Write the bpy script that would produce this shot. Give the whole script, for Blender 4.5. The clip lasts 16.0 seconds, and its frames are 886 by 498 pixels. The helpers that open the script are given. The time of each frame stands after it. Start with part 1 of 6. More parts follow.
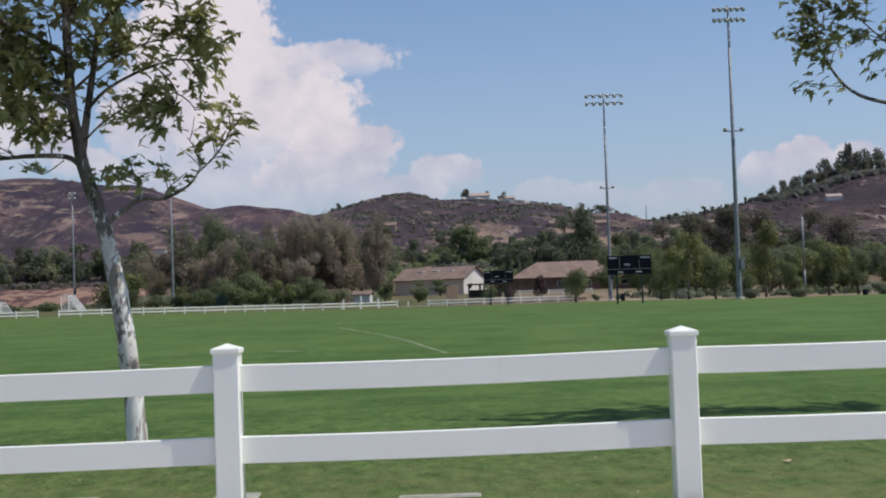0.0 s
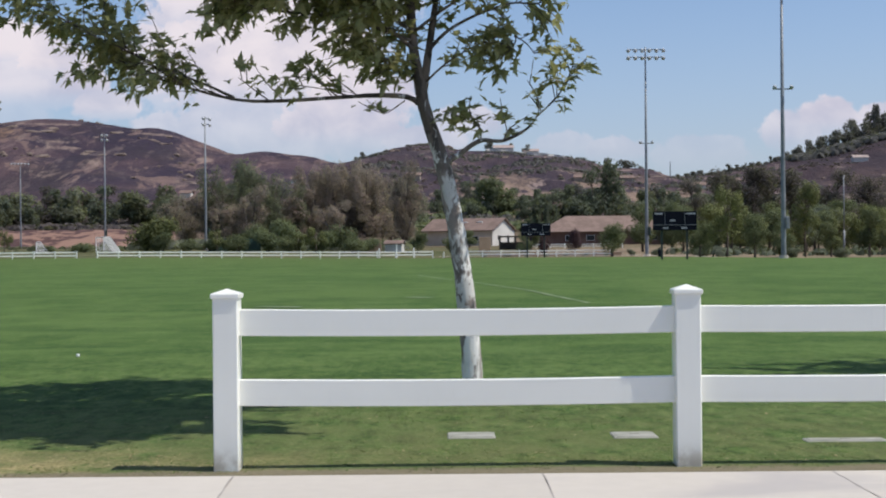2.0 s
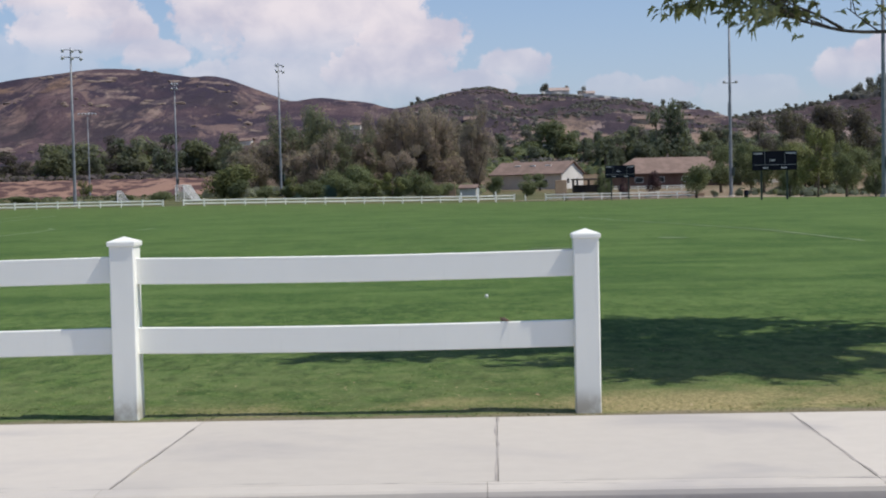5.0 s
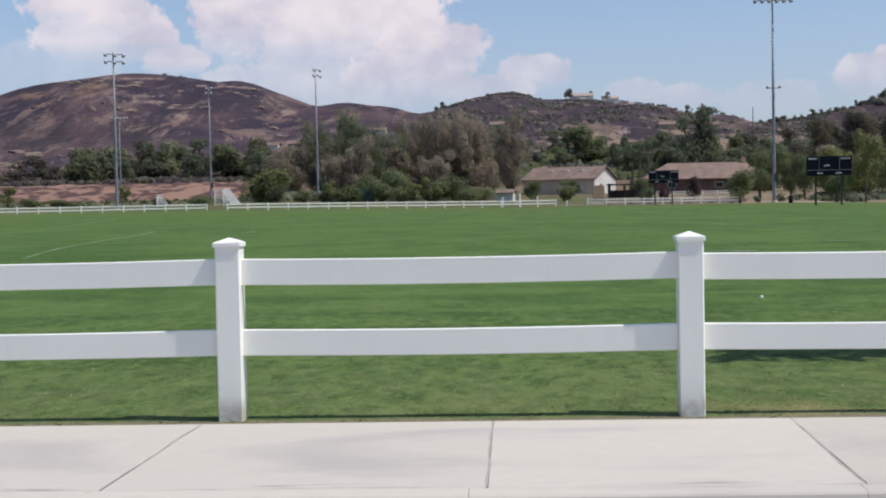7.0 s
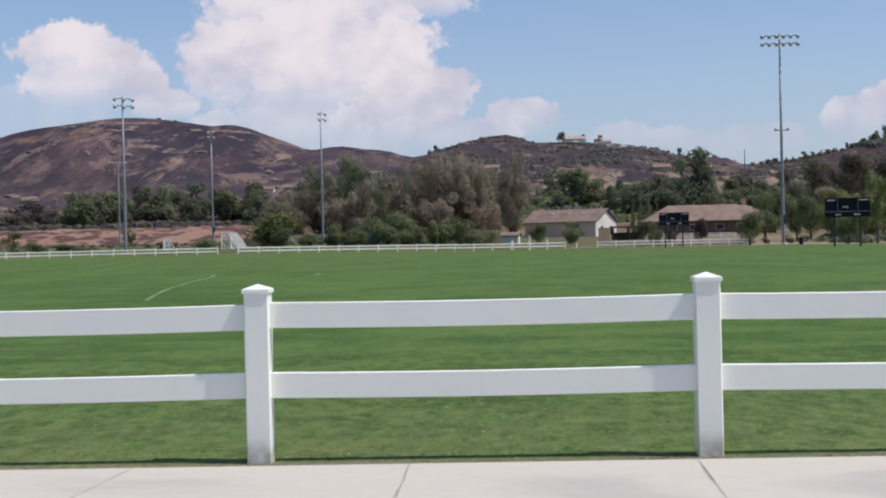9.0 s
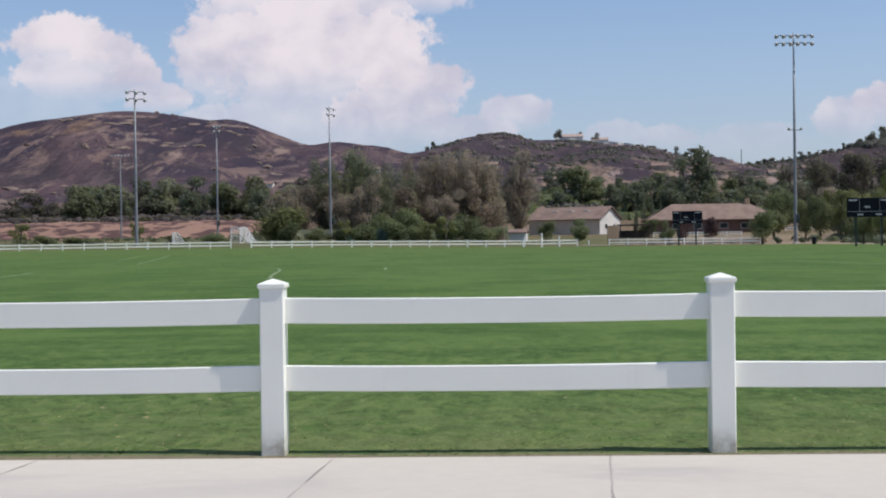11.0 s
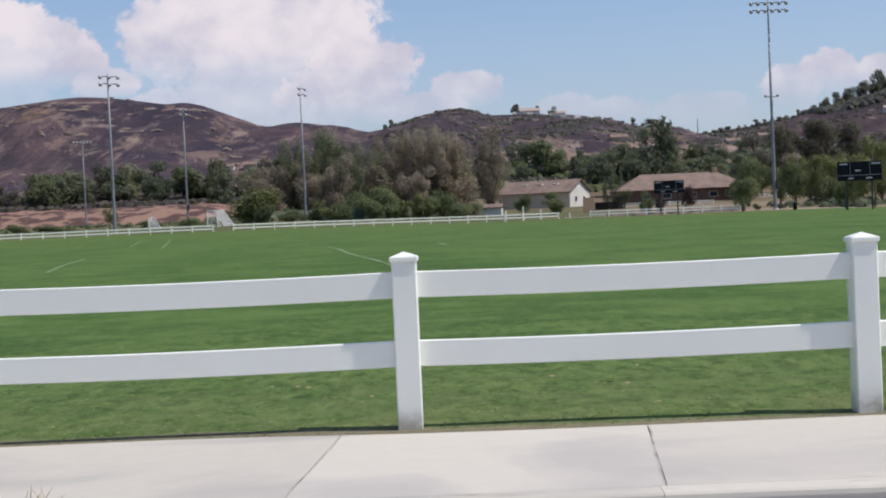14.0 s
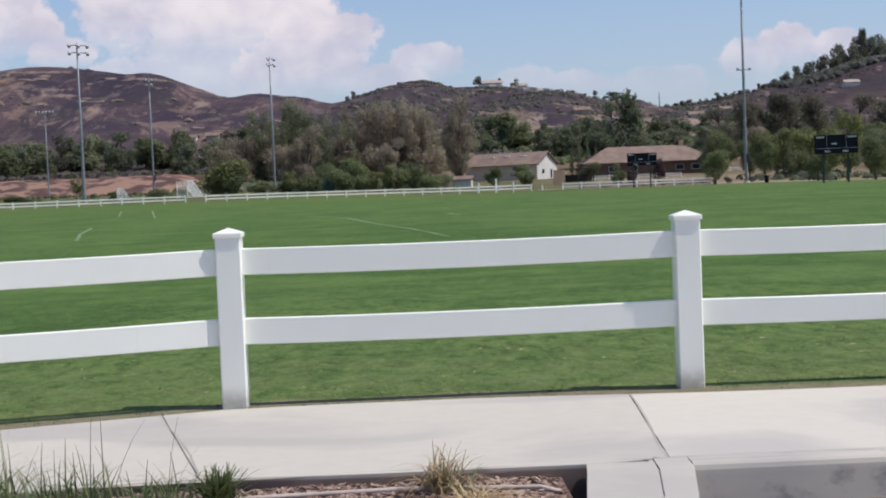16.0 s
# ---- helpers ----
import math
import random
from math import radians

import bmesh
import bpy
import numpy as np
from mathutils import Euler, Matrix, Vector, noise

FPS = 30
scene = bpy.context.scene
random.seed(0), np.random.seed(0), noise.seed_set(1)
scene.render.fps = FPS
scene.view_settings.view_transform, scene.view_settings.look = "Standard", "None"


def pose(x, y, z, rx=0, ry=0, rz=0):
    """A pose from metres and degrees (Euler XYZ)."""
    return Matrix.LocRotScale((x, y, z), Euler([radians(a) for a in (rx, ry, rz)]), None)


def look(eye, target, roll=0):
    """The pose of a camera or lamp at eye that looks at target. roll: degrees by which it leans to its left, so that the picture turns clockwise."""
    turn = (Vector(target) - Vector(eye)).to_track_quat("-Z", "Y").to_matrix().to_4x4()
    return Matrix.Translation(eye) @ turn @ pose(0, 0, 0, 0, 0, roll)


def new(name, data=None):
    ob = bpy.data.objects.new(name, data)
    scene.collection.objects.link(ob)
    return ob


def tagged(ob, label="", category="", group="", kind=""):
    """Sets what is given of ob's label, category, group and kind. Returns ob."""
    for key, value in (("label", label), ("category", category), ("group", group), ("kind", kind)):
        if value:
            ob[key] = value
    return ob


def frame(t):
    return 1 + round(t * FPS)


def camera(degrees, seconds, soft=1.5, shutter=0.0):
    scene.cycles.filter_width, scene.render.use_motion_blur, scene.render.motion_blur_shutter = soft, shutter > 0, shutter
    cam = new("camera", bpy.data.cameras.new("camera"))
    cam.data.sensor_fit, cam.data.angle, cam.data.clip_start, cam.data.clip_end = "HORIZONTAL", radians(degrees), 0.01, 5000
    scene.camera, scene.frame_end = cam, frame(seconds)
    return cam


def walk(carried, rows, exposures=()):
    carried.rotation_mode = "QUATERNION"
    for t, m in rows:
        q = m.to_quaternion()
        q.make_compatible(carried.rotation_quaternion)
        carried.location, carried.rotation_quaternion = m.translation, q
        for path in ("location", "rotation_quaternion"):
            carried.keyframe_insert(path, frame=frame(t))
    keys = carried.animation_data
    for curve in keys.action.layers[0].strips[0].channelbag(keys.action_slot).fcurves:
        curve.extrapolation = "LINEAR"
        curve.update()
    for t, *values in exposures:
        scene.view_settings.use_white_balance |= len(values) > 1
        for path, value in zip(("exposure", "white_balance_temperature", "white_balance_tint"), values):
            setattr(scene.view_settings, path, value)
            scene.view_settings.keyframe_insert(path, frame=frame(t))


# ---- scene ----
cam = camera(36.0, 16.0, 2.0)
PATH = [
    (0, (1.035, -7.11, 1.136), (1.063, -5.111, 1.210), -2.0),
    (0.5, (0.485, -7.065, 1.135), (0.511, -5.066, 1.193), -1.3),
    (1, (-0.078, -7.095, 1.135), (-0.060, -5.095, 1.176), -0.6),
    (1.5, (-0.667, -7.188, 1.138), (-0.658, -5.188, 1.158), -0.7),
    (2, (-1.288, -7.208, 1.133), (-1.288, -5.208, 1.136), -0.5),
    (2.5, (-1.924, -7.215, 1.131), (-1.935, -5.215, 1.117), -0.4),
    (3, (-2.576, -7.195, 1.129), (-2.602, -5.195, 1.098), -0.4),
    (3.5, (-3.252, -7.2, 1.13), (-3.292, -5.201, 1.079), -0.6),
    (4, (-3.936, -7.211, 1.131), (-3.99, -5.213, 1.065), -1.5),
    (4.5, (-4.642, -7.185, 1.127), (-4.708, -5.187, 1.049), -1.4),
    (7, (-8.254, -7.251, 1.129), (-8.356, -5.255, 1.06), -1.1),
    (7.5, (-8.975, -7.323, 1.134), (-9.077, -5.327, 1.064), -0.6),
    (8, (-9.637, -7.349, 1.131), (-9.738, -5.353, 1.059), -0.8),
    (8.5, (-10.249, -7.374, 1.135), (-10.353, -5.378, 1.061), -2.0),
    (9, (-10.87, -7.374, 1.136), (-10.955, -5.376, 1.13), -1.3),
    (11.5, (-14.084, -7.45, 1.132), (-14.15, -5.452, 1.12), -0.4),
    (12, (-14.735, -7.39, 1.128), (-14.792, -5.391, 1.116), 0.2),
    (12.5, (-15.339, -7.381, 1.123), (-15.385, -5.381, 1.103), -0.2),
    (13, (-15.9, -7.384, 1.121), (-15.934, -5.385, 1.093), -0.1),
    (13.5, (-16.403, -7.341, 1.114), (-16.422, -5.341, 1.078), -0.4),
    (14, (-16.843, -7.306, 1.115), (-16.852, -5.307, 1.069), -2.5),
    (14.5, (-17.303, -7.295, 1.112), (-17.3, -5.295, 1.051), -1.9),
    (15, (-17.729, -7.28, 1.112), (-17.711, -5.282, 1.032), -2.2),
    (15.5, (-18.136, -7.259, 1.112), (-18.103, -5.261, 1.023), -2.9),
    (16, (-18.562, -7.231, 1.109), (-18.513, -5.234, 1.02), -2.3),
]
walk(cam, [(t, look(eye, target, roll)) for t, eye, target, roll in PATH], [(0, -0.11), (0.4, 0.0), (1.2, 0.03), (4, -0.03), (7, 0.01), (12, -0.01), (16, 0.03)])

# ---- light ----
SUN_DIR = Vector((0.60, -0.12, 1.0)).normalized()
world = bpy.data.worlds.new("sky")
scene.world = world
world.use_nodes = True


def wire(nt, socket, value):
    if isinstance(value, bpy.types.NodeSocket):
        nt.links.new(value, socket)
    else:
        socket.default_value = value


def calc(nt, op, a, b=0.0, c=0.0, clamp=False):
    nd = nt.nodes.new("ShaderNodeMath")
    nd.operation, nd.use_clamp = op, clamp
    for s, v in zip(nd.inputs, (a, b, c)):
        wire(nt, s, v)
    return nd.outputs[0]


def mix(nt, fac, a, b, blend="MIX"):
    nd = nt.nodes.new("ShaderNodeMix")
    nd.data_type, nd.blend_type = "RGBA", blend
    wire(nt, nd.inputs[0], fac)
    wire(nt, nd.inputs[6], a if isinstance(a, bpy.types.NodeSocket) else (*a[:3], 1))
    wire(nt, nd.inputs[7], b if isinstance(b, bpy.types.NodeSocket) else (*b[:3], 1))
    return nd.outputs[2]


def noisy(nt, vec, scale, detail=4.0, rough=0.55, distort=0.0):
    nd = nt.nodes.new("ShaderNodeTexNoise")
    wire(nt, nd.inputs["Vector"], vec)
    wire(nt, nd.inputs["Scale"], scale)
    nd.inputs["Detail"].default_value = detail
    nd.inputs["Roughness"].default_value = rough
    nd.inputs["Distortion"].default_value = distort
    return nd.outputs["Fac"]


def step(nt, value, lo, hi):
    nd = nt.nodes.new("ShaderNodeMapRange")
    nd.interpolation_type = "SMOOTHSTEP"
    wire(nt, nd.inputs[0], value)
    wire(nt, nd.inputs[1], lo)
    wire(nt, nd.inputs[2], hi)
    return nd.outputs[0]


def stretch(nt, vec, sx, sy, sz):
    nd = nt.nodes.new("ShaderNodeVectorMath")
    nd.operation = "MULTIPLY"
    wire(nt, nd.inputs[0], vec)
    nd.inputs[1].default_value = (sx, sy, sz)
    return nd.outputs[0]


def build_sky(nt):
    nt.nodes.clear()
    tex = nt.nodes.new("ShaderNodeTexSky")
    tex.sky_type = "NISHITA"
    tex.sun_disc = False
    tex.sun_elevation = math.asin(SUN_DIR.z)
    tex.sun_rotation = math.atan2(SUN_DIR.x, SUN_DIR.y)
    tex.altitude, tex.air_density, tex.dust_density, tex.ozone_density = 200, 1.0, 0.9, 3.2
    way = nt.nodes.new("ShaderNodeTexCoord").outputs["Generated"]
    sep = nt.nodes.new("ShaderNodeSeparateXYZ")
    nt.links.new(way, sep.inputs[0])
    az = calc(nt, "MULTIPLY", calc(nt, "ARCTAN2", sep.outputs[0], sep.outputs[1]), 57.2958)
    el = calc(nt, "MULTIPLY", calc(nt, "ARCSINE", sep.outputs[2]), 57.2958)
    # billows: the outline of each cloud is pushed about by noise at three sizes
    n1 = noisy(nt, way, 26.0, 3, 0.5)
    n2 = noisy(nt, way, 60.0, 5, 0.55)
    n3 = noisy(nt, way, 135.0, 5, 0.6)
    push = calc(nt, "ADD", calc(nt, "MULTIPLY", calc(nt, "SUBTRACT", n1, 0.5), 0.75), calc(nt, "ADD", calc(nt, "MULTIPLY", calc(nt, "SUBTRACT", n2, 0.5), 0.85), calc(nt, "MULTIPLY", calc(nt, "SUBTRACT", n3, 0.5), 0.55)))
    heaps = [  # azimuth, elevation, half width, half height, density
        (-17.7, 8.2, 2.1, 1.25, 1.0), (-15.7, 7.7, 1.7, 1.15, 1.0), (-14.7, 6.9, 1.2, 1.0, 1.0), (-16.6, 6.8, 3.2, 1.1, 0.8), (-13.8, 6.0, 1.5, 0.75, 0.8), (-19.0, 5.6, 3.2, 1.4, 0.25),
        (-9.0, 10.6, 3.8, 3.4, 1.0), (-7.2, 7.6, 5.2, 3.0, 1.0), (-3.4, 6.6, 2.5, 1.6, 1.0), (-4.2, 5.2, 3.2, 1.5, 0.9),
        (-11.2, 7.6, 2.3, 2.1, 0.95), (-8.6, 4.6, 5.0, 1.7, 0.6), (-9.5, 14.0, 3.5, 2.6, 1.0), (-3.6, 10.2, 3.0, 0.85, 0.75), (-5.2, 9.8, 2.2, 1.1, 0.9),
        (0.9, 5.3, 1.6, 0.85, 0.75), (-0.8, 4.6, 2.0, 0.8, 0.8), (5.0, 4.3, 1.5, 0.7, 0.5), (7.3, 4.1, 1.5, 0.6, 0.6),
        (16.0, 5.2, 1.3, 1.0, 0.95), (17.8, 5.0, 1.4, 0.95, 0.9), (14.3, 4.7, 1.4, 0.9, 0.8), (10.8, 3.9, 2.4, 0.8, 0.4)]
    cover, depth = 0.0, 0.0
    for a, e, ra, re, dens in heaps:
        u = calc(nt, "MULTIPLY", calc(nt, "SUBTRACT", az, a), 1 / ra)
        v = calc(nt, "MULTIPLY", calc(nt, "SUBTRACT", el, e), 1 / re)
        r = calc(nt, "SQRT", calc(nt, "ADD", calc(nt, "MULTIPLY", u, u), calc(nt, "MULTIPLY", v, v)))
        inside = calc(nt, "ADD", calc(nt, "SUBTRACT", 1.0, r), push)
        cover = calc(nt, "MAXIMUM", cover, calc(nt, "MULTIPLY", step(nt, inside, -0.04, 0.20), calc(nt, "MULTIPLY", calc(nt, "ADD", 0.30, calc(nt, "MULTIPLY", step(nt, v, -0.95, 0.05), 0.70)), dens)))
        depth = calc(nt, "MAXIMUM", depth, inside)
    # far scattered clouds over the rest of the sky, low down
    away = step(nt, calc(nt, "ABSOLUTE", az), 26.0, 45.0)
    rest = calc(nt, "MULTIPLY", step(nt, calc(nt, "ADD", noisy(nt, stretch(nt, way, 1, 1, 2.2), 4.5, 6, 0.55), calc(nt, "MULTIPLY", push, 0.12)), 0.59, 0.71), away)
    rest = calc(nt, "MULTIPLY", rest, calc(nt, "MULTIPLY", step(nt, el, 2.0, 8.0), calc(nt, "SUBTRACT", 1.0, step(nt, el, 25.0, 45.0))))
    cover = calc(nt, "MAXIMUM", cover, rest)
    fade = calc(nt, "ADD", 0.45, calc(nt, "MULTIPLY", step(nt, el, 2.6, 6.4), 0.55))
    cover = calc(nt, "MULTIPLY", cover, fade)
    lump = noisy(nt, stretch(nt, way, 1, 1, 1.25), 30.0, 5, 0.52, 0.3)
    lit = step(nt, calc(nt, "ADD", calc(nt, "ADD", lump, calc(nt, "MULTIPLY", n1, 0.5)), calc(nt, "MULTIPLY", calc(nt, "SUBTRACT", el, 7.5), 0.045)), 0.42, 1.0)
    tone = mix(nt, lit, CLOUD_SHADE, CLOUD_LIT)
    sky_rgb = nt.nodes.new("ShaderNodeMix")
    sky_rgb.data_type, sky_rgb.blend_type = "RGBA", "MULTIPLY"
    sky_rgb.inputs[0].default_value = 1.0
    nt.links.new(tex.outputs[0], sky_rgb.inputs[6])
    sky_rgb.inputs[7].default_value = (SKY_GAIN, SKY_GAIN, SKY_GAIN * 1.06, 1)
    hazy = calc(nt, "MULTIPLY", calc(nt, "SUBTRACT", 1.0, step(nt, el, -1.0, 13.0)), 0.55)
    clear = mix(nt, hazy, sky_rgb.outputs[2], (0.40, 0.45, 0.62))
    both = mix(nt, cover, clear, tone)
    bg = nt.nodes.new("ShaderNodeBackground")
    nt.links.new(both, bg.inputs[0])
    bg.inputs[1].default_value = 1.0
    out = nt.nodes.new("ShaderNodeOutputWorld")
    nt.links.new(bg.outputs[0], out.inputs[0])


SKY_GAIN = 0.12
CLOUD_SHADE, CLOUD_LIT = (0.55, 0.54, 0.66), (0.82, 0.755, 0.805)
build_sky(world.node_tree)

sun = new("sun", bpy.data.lights.new("sun", "SUN"))
sun.data.energy, sun.data.angle, sun.data.color = 4.1, radians(0.55), (1.0, 0.95, 0.88)
sun.matrix_world = look((0, 0, 60), Vector((0, 0, 60)) - SUN_DIR * 50)

# ---- materials ----


def blank(name):
    m = bpy.data.materials.new(name)
    m.use_nodes = True
    nt = m.node_tree
    return m, nt, nt.nodes["Principled BSDF"]


def coords(nt, kind="Object"):
    return nt.nodes.new("ShaderNodeTexCoord").outputs[kind]


def placed(nt):
    return nt.nodes.new("ShaderNodeNewGeometry").outputs["Position"]


def relief(nt, bsdf, height, strength, distance):
    nd = nt.nodes.new("ShaderNodeBump")
    nd.inputs["Strength"].default_value, nd.inputs["Distance"].default_value = strength, distance
    wire(nt, nd.inputs["Height"], height)
    nt.links.new(nd.outputs[0], bsdf.inputs["Normal"])


def surface(name, c1, c2, scale=4.0, fine=40.0, rough=0.7, bump=0.2, dist=0.004, metal=0.0, rand=0.0, spec=0.4, contrast=(0.35, 0.65), world_space=False):
    """A surface with two tones in patches, a fine grain and a little relief."""
    m, nt, b = blank(name)
    v = placed(nt) if world_space else coords(nt)
    big = step(nt, noisy(nt, v, scale, 5, 0.6), *contrast)
    grain = noisy(nt, v, fine, 4, 0.65)
    c = mix(nt, big, c1, c2)
    c = mix(nt, calc(nt, "MULTIPLY", grain, 0.45), c, mix(nt, 0.5, c, (0.02, 0.02, 0.02)))
    if rand:
        info = nt.nodes.new("ShaderNodeObjectInfo")
        hsv = nt.nodes.new("ShaderNodeHueSaturation")
        wire(nt, hsv.inputs["Value"], calc(nt, "ADD", 1 - rand, calc(nt, "MULTIPLY", info.outputs["Random"], 2 * rand)))
        wire(nt, hsv.inputs["Color"], c)
        c = hsv.outputs[0]
    wire(nt, b.inputs["Base Color"], c)
    wire(nt, b.inputs["Roughness"], calc(nt, "ADD", rough - 0.08, calc(nt, "MULTIPLY", grain, 0.16)))
    b.inputs["Metallic"].default_value = metal
    b.inputs["Specular IOR Level"].default_value = spec
    relief(nt, b, grain, bump, dist)
    return m


def leafy(name, c1, c2, gloss=0.5, through_light=0.25, world_scale=0.5, spec=0.35):
    """Leaves: tone by leaf and by clump, some light passing through."""
    m, nt, b = blank(name)
    geo = nt.nodes.new("ShaderNodeNewGeometry")
    info = nt.nodes.new("ShaderNodeObjectInfo")
    clump = step(nt, noisy(nt, geo.outputs["Position"], world_scale, 3, 0.5), 0.35, 0.65)
    t = calc(nt, "ADD", calc(nt, "MULTIPLY", geo.outputs["Random Per Island"], 0.45), calc(nt, "MULTIPLY", clump, 0.55))
    c = mix(nt, t, c1, c2)
    hsv = nt.nodes.new("ShaderNodeHueSaturation")
    wire(nt, hsv.inputs["Value"], calc(nt, "ADD", 0.8, calc(nt, "MULTIPLY", info.outputs["Random"], 0.4)))
    wire(nt, hsv.inputs["Color"], c)
    wire(nt, b.inputs["Base Color"], hsv.outputs[0])
    b.inputs["Roughness"].default_value = gloss
    b.inputs["Specular IOR Level"].default_value = spec
    tr = nt.nodes.new("ShaderNodeBsdfTranslucent")
    wire(nt, tr.inputs[0], mix(nt, 0.5, hsv.outputs[0], (0.26, 0.29, 0.10)))
    ms = nt.nodes.new("ShaderNodeMixShader")
    ms.inputs[0].default_value = through_light
    nt.links.new(b.outputs[0], ms.inputs[1])
    nt.links.new(tr.outputs[0], ms.inputs[2])
    nt.links.new(ms.outputs[0], nt.nodes["Material Output"].inputs[0])
    return m


def lawn_material():
    m, nt, b = blank("mown_grass")
    v = placed(nt)
    sep = nt.nodes.new("ShaderNodeSeparateXYZ")
    nt.links.new(v, sep.inputs[0])
    y = calc(nt, "SUBTRACT", sep.outputs[1], calc(nt, "MULTIPLY", calc(nt, "MINIMUM", 0.0, calc(nt, "ADD", sep.outputs[0], 19.52)), 0.26))
    broad = noisy(nt, stretch(nt, v, 0.55, 0.22, 1), 0.55, 5, 0.6)
    mid = noisy(nt, stretch(nt, v, 0.6, 0.40, 1), 1.6, 5, 0.62)
    clump = noisy(nt, stretch(nt, v, 0.9, 0.5, 1), 4.2, 6, 0.7)
    speck = noisy(nt, v, 24.0, 3, 0.6)
    fine = noisy(nt, v, 38.0, 4, 0.7)
    blade = noisy(nt, v, 150.0, 2, 0.6)
    c = mix(nt, step(nt, broad, 0.32, 0.62), (0.050, 0.108, 0.025), (0.087, 0.150, 0.039))
    c = mix(nt, calc(nt, "MULTIPLY", step(nt, mid, 0.47, 0.64), 0.55), c, (0.035, 0.080, 0.020))
    c = mix(nt, calc(nt, "MULTIPLY", step(nt, clump, 0.50, 0.66), 0.6), c, (0.129, 0.186, 0.054))
    streak = noisy(nt, stretch(nt, v, 0.34, 0.62, 1), 1.1, 6, 0.70, 0.5)
    c = mix(nt, calc(nt, "MULTIPLY", step(nt, streak, 0.51, 0.63), 0.50), c, (0.030, 0.080, 0.020))
    c = mix(nt, calc(nt, "MULTIPLY", calc(nt, "SUBTRACT", 1.0, step(nt, streak, 0.37, 0.49)), 0.40), c, (0.116, 0.180, 0.057))
    # darker and paler drifts in the nearer turf
    drift = noisy(nt, stretch(nt, v, 0.42, 0.95, 1), 0.95, 3, 0.5, 0.5)
    nearer = calc(nt, "MULTIPLY", step(nt, y, 1.2, 3.0), calc(nt, "SUBTRACT", 1.0, step(nt, y, 12.0, 24.0)))
    c = mix(nt, calc(nt, "MULTIPLY", calc(nt, "MULTIPLY", step(nt, drift, 0.52, 0.62), nearer), 0.50), c, (0.030, 0.078, 0.020))
    c = mix(nt, calc(nt, "MULTIPLY", calc(nt, "MULTIPLY", calc(nt, "SUBTRACT", 1.0, step(nt, drift, 0.38, 0.47)), nearer), 0.45), c, (0.120, 0.190, 0.056))
    near_by = calc(nt, "SUBTRACT", 1.0, step(nt, y, 3.0, 12.0))
    tuft = noisy(nt, stretch(nt, v, 1.0, 0.5, 1), 7.0, 6, 0.72, 0.4)
    c = mix(nt, calc(nt, "MULTIPLY", calc(nt, "MULTIPLY", step(nt, tuft, 0.50, 0.58), near_by), 0.75), c, (0.020, 0.052, 0.012))
    c = mix(nt, calc(nt, "MULTIPLY", calc(nt, "MULTIPLY", calc(nt, "SUBTRACT", 1.0, step(nt, tuft, 0.39, 0.47)), near_by), 0.72), c, (0.156, 0.205, 0.067))
    c = mix(nt, calc(nt, "MULTIPLY", step(nt, fine, 0.45, 0.66), 0.58), c, (0.156, 0.205, 0.067))
    c = mix(nt, calc(nt, "MULTIPLY", step(nt, blade, 0.48, 0.66), 0.48), c, (0.030, 0.060, 0.016))
    c = mix(nt, calc(nt, "MULTIPLY", calc(nt, "MULTIPLY", step(nt, speck, 0.61, 0.68), calc(nt, "SUBTRACT", 1.0, step(nt, y, 0.6, 5.0))), 0.7), c, (0.26, 0.27, 0.11))
    by_fence = calc(nt, "MULTIPLY", calc(nt, "SUBTRACT", 1.0, step(nt, y, 0.5, 4.5)), step(nt, noisy(nt, v, 3.0, 5, 0.65), 0.30, 0.62))
    c = mix(nt, calc(nt, "MULTIPLY", by_fence, 0.45), c, (0.151, 0.175, 0.074))
    worn = calc(nt, "MULTIPLY", by_fence, step(nt, sep.outputs[0], -9.0, -2.0))
    c = mix(nt, calc(nt, "MULTIPLY", worn, 0.32), c, (0.140, 0.130, 0.055))
    # straw-coloured thin grass along the fence
    near = calc(nt, "SUBTRACT", 1.0, step(nt, y, 0.1, 1.5))
    gate_x = calc(nt, "ABSOLUTE", calc(nt, "ADD", sep.outputs[0], 3.9))
    gate = calc(nt, "MULTIPLY", calc(nt, "SUBTRACT", 1.0, step(nt, gate_x, 0.4, 1.9)), calc(nt, "SUBTRACT", 1.0, step(nt, y, 0.0, 0.9)))
    dry = calc(nt, "MULTIPLY", step(nt, calc(nt, "ADD", noisy(nt, v, 0.55, 4, 0.6), calc(nt, "MULTIPLY", near, 0.16)), 0.60, 0.76), near)
    dry = calc(nt, "MULTIPLY", dry, calc(nt, "ADD", 0.12, calc(nt, "MULTIPLY", calc(nt, "MULTIPLY", step(nt, sep.outputs[0], -8.6, -5.2), calc(nt, "SUBTRACT", 1.0, step(nt, sep.outputs[0], -3.0, -1.8))), 0.88)))
    dry = calc(nt, "MAXIMUM", dry, calc(nt, "MULTIPLY", gate, step(nt, noisy(nt, v, 1.8, 5, 0.65), 0.40, 0.58)))
    c = mix(nt, calc(nt, "MULTIPLY", dry, 0.85), c, mix(nt, step(nt, fine, 0.35, 0.65), (0.20, 0.175, 0.075), (0.44, 0.35, 0.18)))
    # bare soil where the turf meets the walk
    west = calc(nt, "SUBTRACT", 0.0, sep.outputs[0])
    swing = calc(nt, "MULTIPLY", calc(nt, "MULTIPLY", step(nt, west, 16.4, 18.5), 0.18), calc(nt, "SUBTRACT", 1.0, calc(nt, "MULTIPLY", step(nt, west, 18.8, 21.8), 0.6)))
    y = calc(nt, "SUBTRACT", y, swing)
